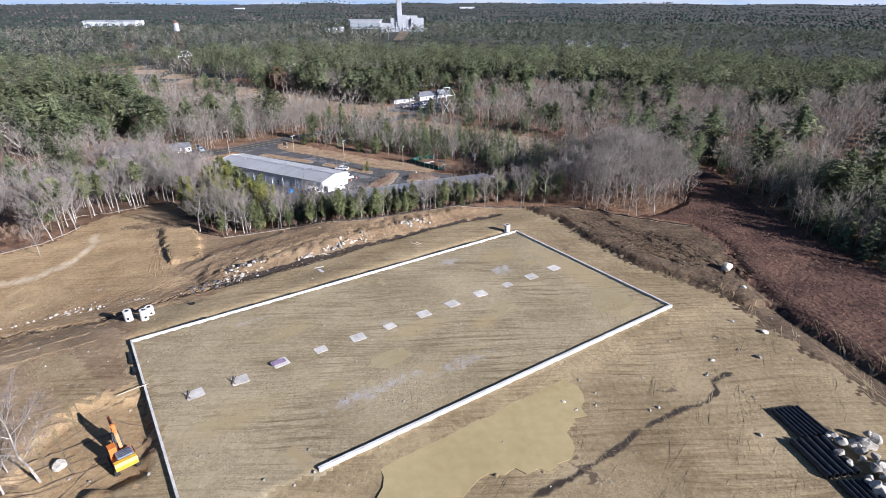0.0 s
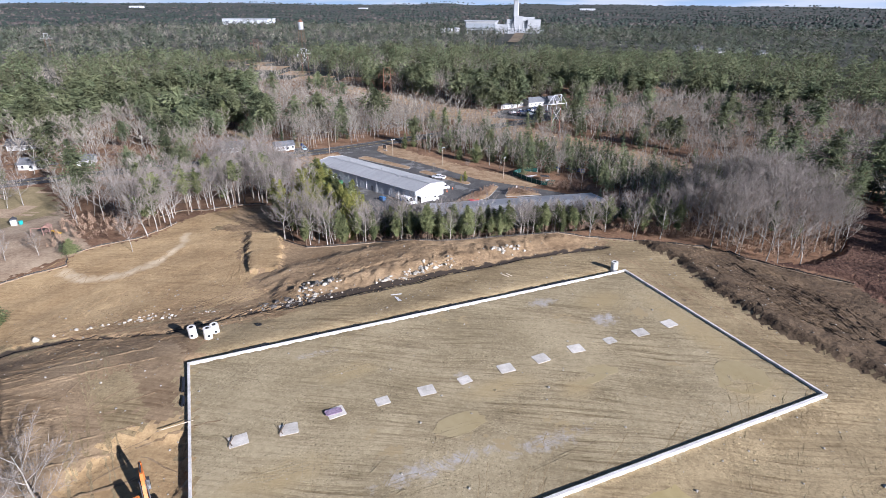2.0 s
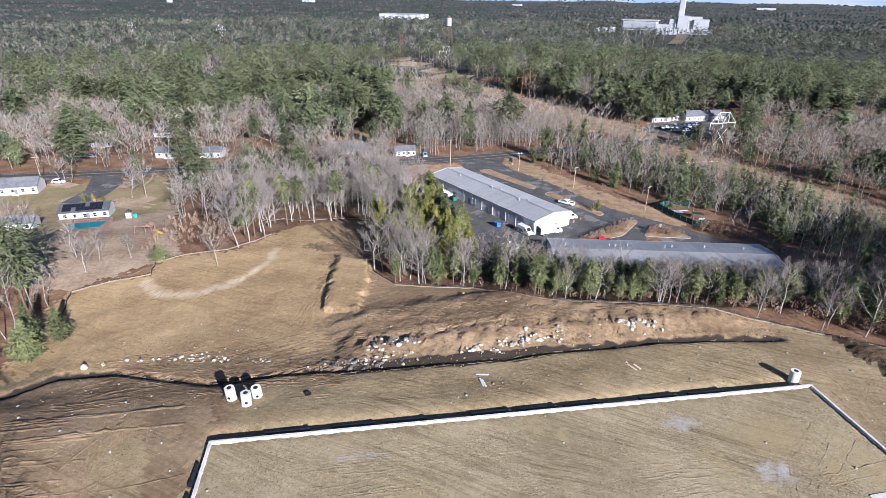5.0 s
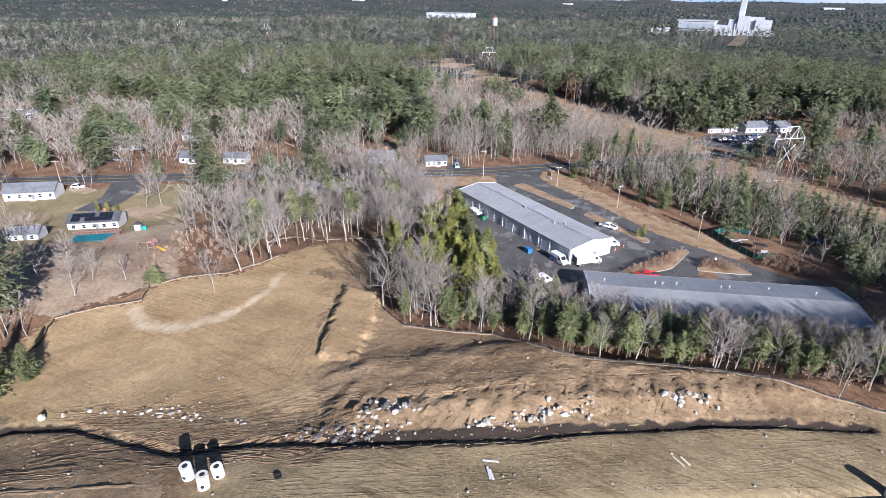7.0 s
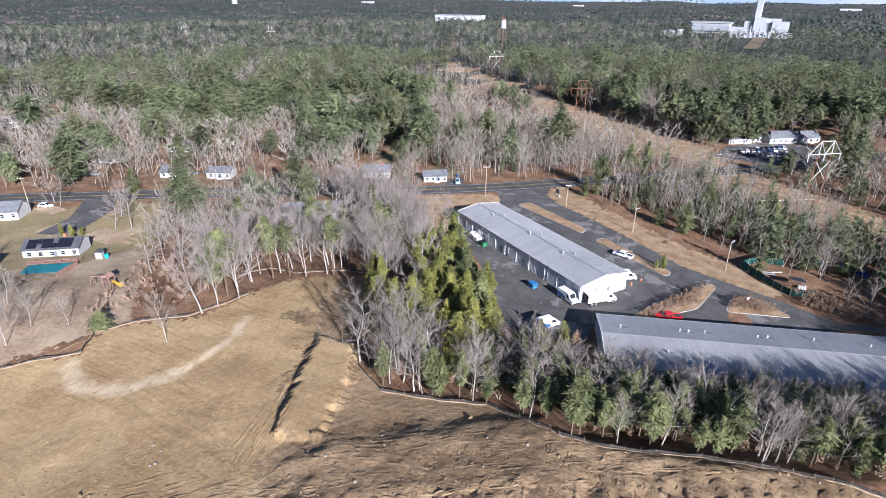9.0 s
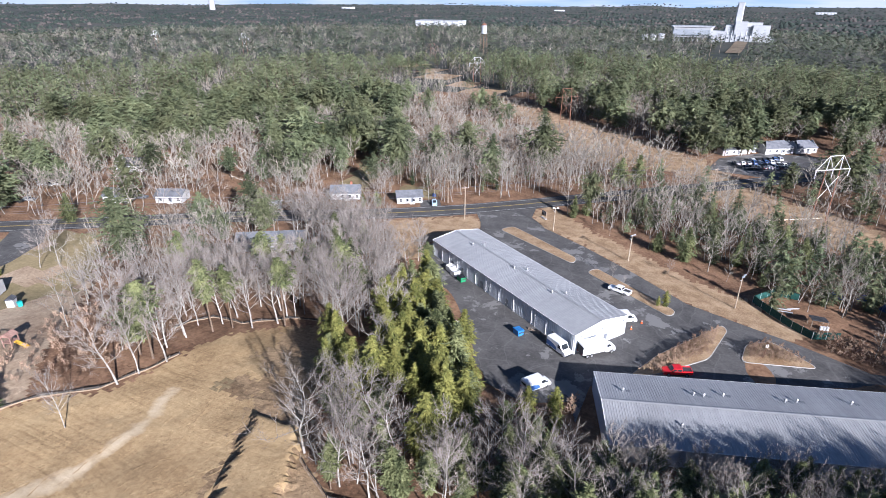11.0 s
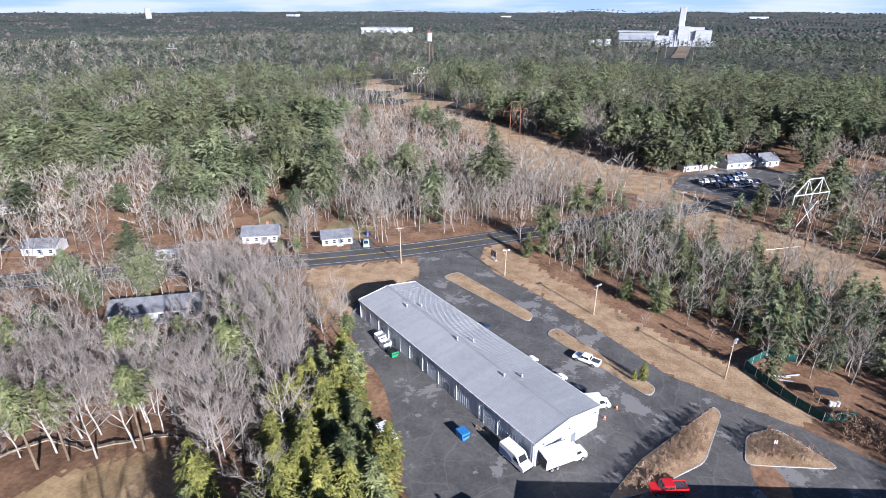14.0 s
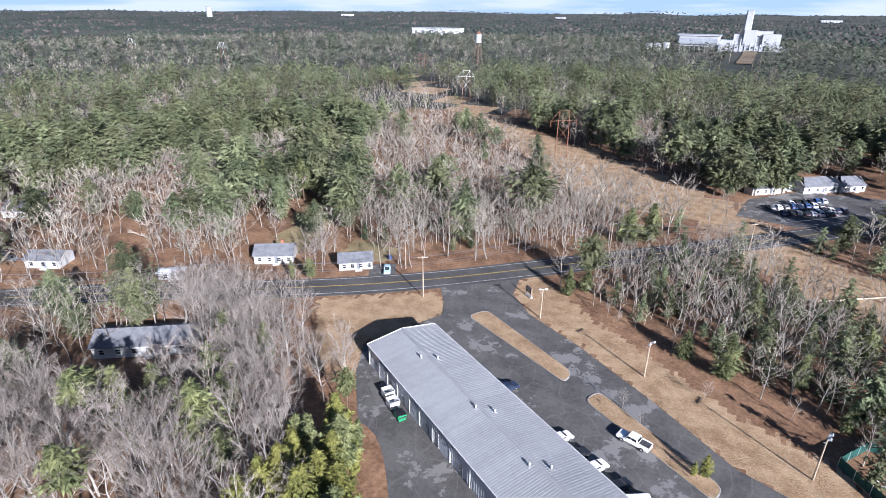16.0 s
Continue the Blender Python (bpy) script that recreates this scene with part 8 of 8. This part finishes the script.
# brush and weeds
BRUSH = [(NONE, bare_tree(700 + i, 3.0, 1, (4, 2, 0), 0.085)[1]) for i in range(4)]
M["brush"] = material("brush_twigs", (0.21, 0.135, 0.09), (0.37, 0.265, 0.185), 0.1, 0.95, island=0.2)
rows = []
for poly, gap, lo, hi in (([(13.5, 221), (20, 222), (32, 214), (24, 211.5), (16, 214)], 1.3, 0.5, 1.0), ([(-19, 189), (-15, 197.5), (-4.5, 215.5), (-6.6, 202), (-15, 191.5)], 0.75, 0.35, 0.7), ([(0.2, 204), (1, 210), (5, 213), (12, 207.8)], 0.75, 0.35, 0.6), ([(-36, 231), (-15, 216.4), (-16, 215.6), (-37, 230)], 1.6, 0.15, 0.4),
                          ([(-58, 141), (-50, 137), (-33, 141), (-20, 137), (-2, 143), (25, 146), (25, 152), (-2, 150), (-35, 148), (-56, 150)], 2.6, 0.35, 0.8), ([(-118, 124), (-104, 140), (-108, 160), (-125, 165), (-135, 150)], 2.2, 0.4, 0.9), ([(-30, 172), (-26, 178), (-27, 165), (-36, 168)], 1.6, 0.5, 1.0), (STAND, 1.9, 0.4, 1.1), ([(25, 146), (-2, 143), (-20, 138), (-35, 141), (-40, 150), (-20, 160), (20, 170), (40, 172)], 2.4, 0.4, 1.0)):
    xs_, ys_ = [p[0] for p in poly], [p[1] for p in poly]
    gx_, gy_, rr = scatter(min(xs_), max(xs_), min(ys_), max(ys_), gap, 71)
    k = inside(gx_, gy_, poly)
    gx_, gy_ = gx_[k], gy_[k]
    rows.append(np.stack([gx_, gy_, ground_height(gx_, gy_) + np.where(inside(gx_, gy_, LOT), 0.2, 0), rr.uniform(lo, hi, len(gx_)), rr.uniform(0, 6.28, len(gx_)), rr.integers(0, 4, len(gx_))], 1))
gx_, gy_, rr = scatter(-240, 140, 240, 560, 3.3, 72)
k = field_mask(gx_, gy_) & (to_line(gx_, gy_, ROAD) > 8) & (rr.random(len(gx_)) < 0.6)
gx_, gy_ = gx_[k], gy_[k]
rows.append(np.stack([gx_, gy_, ground_height(gx_, gy_), rr.uniform(0.25, 0.6, len(gx_)), rr.uniform(0, 6.28, len(gx_)), rr.integers(0, 4, len(gx_))], 1))
TUFT = [(NONE, bare_tree(720 + i, 3.0, 1, (2, 1, 0), 0.16)[1]) for i in range(4)]
hx_, hy_, rr = scatter(55, 152, 5, 152, 1.7, 73)
k = inside(hx_, hy_, HEATH) & (waves(hx_, hy_, 12, 44) + rr.normal(0, 0.5, len(hx_)) > -0.2)
hx_, hy_ = hx_[k], hy_[k]
joined("heath_tufts", TUFT, np.stack([hx_, hy_, ground_height(hx_, hy_), rr.uniform(0.12, 0.34, len(hx_)), rr.uniform(0, 6.28, len(hx_)), rr.integers(0, 4, len(hx_))], 1), (M["brush"], material("red_heath", (0.12, 0.06, 0.04), (0.38, 0.265, 0.175), 0.09, 0.95, island=0.25)), "reddish tufts of dead grass on the heath", "grass")
joined("brush", BRUSH, np.concatenate(rows), (M["brush"], M["brush"]), "low leafless brush and weeds", "brush")

# ---- marks in the soil: furrow ridges, tread prints and clods ----


def ridge_strips(name, mat, curves, label):
    """Low ridges of pushed-up soil. Each curve: u, v, heading, length, bend per metre, height, width."""
    V_, F_, base = [], [], 0
    for u0, v0, head, length, bend, hh, ww in curves:
        n = max(3, int(length / 0.9))
        s_ = np.linspace(0, length, n)
        ang = head + bend * s_
        st = length / (n - 1)
        uu, vv = u0 + np.cumsum(np.cos(ang)) * st, v0 + np.cumsum(np.sin(ang)) * st
        wob = rng.normal(0, 0.08, n)
        half = ww * 0.5 * (1 + rng.normal(0, 0.2, n))
        for k in (-1, 0, 1):
            a_, b_ = uu - np.sin(ang) * (half * k + wob), vv + np.cos(ang) * (half * k + wob)
            tall_ = 0.75 * hh * np.clip(1 + rng.normal(0, 0.4, n), 0.1, 2) if k == 0 else np.full(n, -0.06)
            V_.append(np.stack([A[0] + a_ * U[0] + b_ * V[0], A[1] + a_ * U[1] + b_ * V[1], tall_ * np.where((s_ < st) | (s_ > length - st), 0.2, 1)], 1))
        i_ = np.arange(n - 1)
        for k in (0, 1):
            F_.append(np.stack([i_ + k * n, i_ + 1 + k * n, i_ + 1 + (k + 1) * n, i_ + (k + 1) * n], 1) + base)
        base += 3 * n
    V_ = [np.concatenate(V_)]
    V_[0][:, 2] += ground_height(V_[0][:, 0], V_[0][:, 1])
    mesh = bpy.data.meshes.new(name)
    mesh.from_pydata(np.concatenate(V_).tolist(), [], np.concatenate(F_).tolist())
    mesh.polygons.foreach_set("use_smooth", [True] * len(mesh.polygons))
    mesh.materials.append(mat)
    tagged(new(name, mesh), label, "soil marks", kind="stuff")


def marks(n, u, v, head, spread_, length, bend, hh, ww, seed):
    r = random.Random(seed)
    return [(r.uniform(*u), r.uniform(*v), head + r.gauss(0, spread_), r.uniform(*length), r.gauss(0, bend), r.uniform(*hh), r.uniform(*ww)) for _ in range(n)]


def sweeps(n, u, v, head, spread_, length, bend, seed, hh=(0.02, 0.06)):
    """Families of side-by-side blade and wheel lines that sweep round together."""
    r = random.Random(seed)
    out = []
    for _ in range(n):
        u0, v0, a, b = r.uniform(*u), r.uniform(*v), head + r.gauss(0, spread_), r.gauss(0, bend)
        gap, ln = r.uniform(0.35, 0.8), r.uniform(*length)
        for k in range(r.randint(3, 8)):
            out.append((u0 - math.sin(a) * gap * k + r.gauss(0, 0.8), v0 + math.cos(a) * gap * k, a + r.gauss(0, 0.012), ln * r.uniform(0.5, 1), b, r.uniform(*hh), r.uniform(0.2, 0.36)))
    return out


def tread(n, u, v, head, spread_, length, bend, seed):
    """Cleat prints of tracked machines: two rows of short cross bars."""
    r = random.Random(seed)
    out = []
    for _ in range(n):
        u0, v0, a = r.uniform(*u), r.uniform(*v), head + r.gauss(0, spread_)
        b, steps = r.gauss(0, bend), int(r.uniform(*length) / 0.42)
        for k in range(steps):
            u0, v0, a = u0 + 0.42 * math.cos(a), v0 + 0.42 * math.sin(a), a + 0.42 * b
            for side in (0, 1):
                out.append((u0 - math.sin(a) * (side * 2.1), v0 + math.cos(a) * (side * 2.1), a + math.pi / 2, 0.55, 0, 0.022, 0.16))
    return out


def lane(pts, gauge=2.3, bar=0.62, step=0.4):
    """The prints of a tracked machine along a line: two rows of cleats."""
    out = []
    for (u0, v0), (u1, v1) in zip(pts, pts[1:]):
        ln, a = math.hypot(u1 - u0, v1 - v0), math.atan2(v1 - v0, u1 - u0)
        for k in range(int(ln / step)):
            f_ = k * step / ln
            for side in (-1, 1):
                off = side * gauge / 2 + bar / 2
                out.append((u0 + (u1 - u0) * f_ + math.sin(a) * off, v0 + (v1 - v0) * f_ - math.cos(a) * off, a + math.pi / 2, bar, 0, 0.07, 0.2))
    return out


ridge_strips("lane_marks", M["bank"], lane([(21, 39.6), (34.9, 36.1), (46.6, 31.9), (54.1, 28.8), (60, 25.9), (69, 21.5)]) + lane([(21, 36.6), (34, 33.2), (45, 29.2), (53, 26.2), (60, 23)]) + lane([(9, 29), (11, 37), (15, 46)]), "cleat prints of a tracked machine along the bank")
ridge_strips("spoil_marks", M["spoil"], sweeps(30, (103, 120), (-42, 4), -1.45, 0.3, (6, 18), 0.04, 61, (0.08, 0.2)) + tread(10, (103, 118), (-36, 4), -1.45, 0.35, (8, 18), 0.06, 62), "wheel ruts and track prints in dark spoil")
ridge_strips("pad_marks", M["pad"], sweeps(70, (1, 76), (-45, -3), 0.0, 0.07, (5, 18), 0.004, 1) + sweeps(16, (52, 80), (-42, -16), 0.3, 0.6, (4, 12), 0.08, 2) + sweeps(10, (16, 40), (-45, -32), 1.2, 0.5, (4, 9), 0.1, 21) + tread(14, (4, 70), (-42, -5), 0.05, 0.12, (6, 16), 0.01, 3), "blade streaks and track prints in the building pad")
ridge_strips("soil_marks", M["soil"], sweeps(40, (2, 76), (3.5, 12), 0.0, 0.04, (8, 26), 0.002, 4) + sweeps(44, (91.5, 99), (-64, -24), 1.6, 0.06, (8, 20), 0.006, 6, (0.015, 0.04))
             + sweeps(80, (24, 100), (-88, -50), 0.5, 0.22, (8, 26), 0.02, 7, (0.015, 0.04)) + marks(24, (-14, -8), (-30, 10), 1.77, 0.05, (8, 20), 0.004, (0.06, 0.12), (0.3, 0.6), 8) + tread(26, (10, 98), (-80, -50), 0.5, 0.4, (8, 22), 0.03, 9), "blade furrows and track prints in graded soil")
rr = random.Random(10)
rows_w = [(rr.uniform(-46, -28), -40 + 1.35 * k + rr.gauss(0, 0.2), rr.gauss(0.02, 0.015), rr.uniform(8, 26), rr.gauss(0, 0.001), rr.uniform(0.1, 0.22), rr.uniform(0.4, 0.7)) for k in range(37) for _ in (0, 1)]
ridge_strips("brown_marks", M["brown"], rows_w + marks(30, (-40, -6), (-38, 8), 0.6, 0.9, (5, 14), 0.01, (0.05, 0.12), (0.3, 0.6), 5) + tread(10, (-40, -8), (-35, 8), 0.05, 0.2, (6, 18), 0.02, 20), "long blade furrows in dark brown soil")
ridge_strips("bank_marks", M["bank"], sweeps(46, (-28, 14), (11, 27), 0.1, 0.18, (6, 16), 0.02, 31, (0.05, 0.13)) + marks(120, (-26, 14), (14, 27), 0.12, 0.16, (4, 15), 0.02, (0.03, 0.1), (0.35, 0.7), 11) + marks(70, (12, 70), (24, 38), 0.02, 0.08, (6, 22), 0.006, (0.03, 0.08), (0.3, 0.5), 12) + marks(70, (14, 80), (16, 24), 1.4, 0.25, (1.5, 4), 0.05, (0.08, 0.2), (0.4, 0.8), 13) + marks(30, (92, 98), (-40, 20), 1.6, 0.08, (3, 12), 0.01, (0.03, 0.08), (0.3, 0.6), 14)
             + tread(9, (14, 55), (27, 35), 0.02, 0.05, (10, 26), 0.003, 15), "track furrows and rills in the raw bank")
ridge_strips("ochre_marks", M["ochre"], marks(80, (-40, 6), (28, 60), 1.0, 0.35, (5, 20), 0.01, (0.03, 0.08), (0.25, 0.5), 16) + marks(24, (7, 12), (32, 40), 1.35, 0.06, (6, 16), 0.003, (0.06, 0.14), (0.3, 0.5), 17), "faint wheel marks in ochre soil")
rc = np.random.default_rng(88)
for key, mat_, nn, (u0, u1), (v0, v1), big in (("bank", M["bank"], 5200, (-30, 108), (13, 42), 0.3), ("soil", M["soil"], 4200, (-48, 112), (-85, 14), 0.24), ("pad", M["pad"], 2600, (1, 89), (-45, -1), 0.15)):
    cu_, cv2 = rc.uniform(u0, u1, nn), rc.uniform(v0, v1, nn)
    x_, y_ = A[0] + cu_ * U[0] + cv2 * V[0], A[1] + cu_ * U[1] + cv2 * V[1]
    ok = inside(x_, y_, SITE) & ~inside(x_, y_, HEATH) & (waves(x_, y_, 14, 90) + rc.normal(0, 0.5, nn) > 0)
    if key == "soil":
        ok &= ~((cu_ > -1) & (cu_ < LONG + 1) & (cv2 > -WIDE - 1) & (cv2 < 0.6))
    x_, y_ = x_[ok], y_[ok]
    crow = np.stack([x_, y_, ground_height(x_, y_), rc.lognormal(-0.4, 0.45, len(x_)) * big, rc.uniform(0, 6.28, len(x_)), np.zeros(len(x_))], 1)
    joined(key + "_clods", [pebble], crow, (mat_, mat_), "clods of loose soil", "clods")

# ---- roof panels of the two sheds ----


def roof_panels(t, L, W, h, r):
    n = round(L / RIB)
    step = (L + 0.3) / n
    slope = math.hypot(W / 2 + 0.35, (r - h) * (W / 2 + 0.35) / (W / 2))
    ang = math.atan2(r - h, W / 2)
    g = step - 0.012
    prof = [(-g / 2, 0), (-g / 2, 0.05), (-g / 2 + 0.07, 0.05), (-g / 2 + 0.12, 0.02), (-0.05, 0.02), (0, 0.05), (0.07, 0.05), (0.12, 0.02), (g / 2, 0.02), (g / 2, 0)]
    k = len(prof)
    v = [(x, 0, z) for x, z in prof] + [(x, slope, z) for x, z in prof]
    sheet_mesh = Shape().add(v, [tuple(range(k)), tuple(reversed(range(k, 2 * k)))] + [(i, k + i, k + (i + 1) % k, (i + 1) % k) for i in range(k)]).mesh("roof_panel", M["metal_roof"])
    rise = (r - h) / (W / 2) * 0.35
    for i in range(n):
        for s in (0, 1):
            ob = part("roof_panel", sheet_mesh, None, t)
            x = -0.15 + step * (i + 0.5)
            if s == 0:
                ob.location, ob.rotation_euler = (x, -0.35, h - rise + 0.08), (ang, 0, 0)
            else:
                ob.location, ob.rotation_euler = (x, W + 0.35, h - rise + 0.08), (ang, 0, math.pi)


roof_panels(shed_1, B1_L, B1_W, B1_H, B1_R)
roof_panels(shed_2, B2_L, B2_W, B2_H, B2_R)
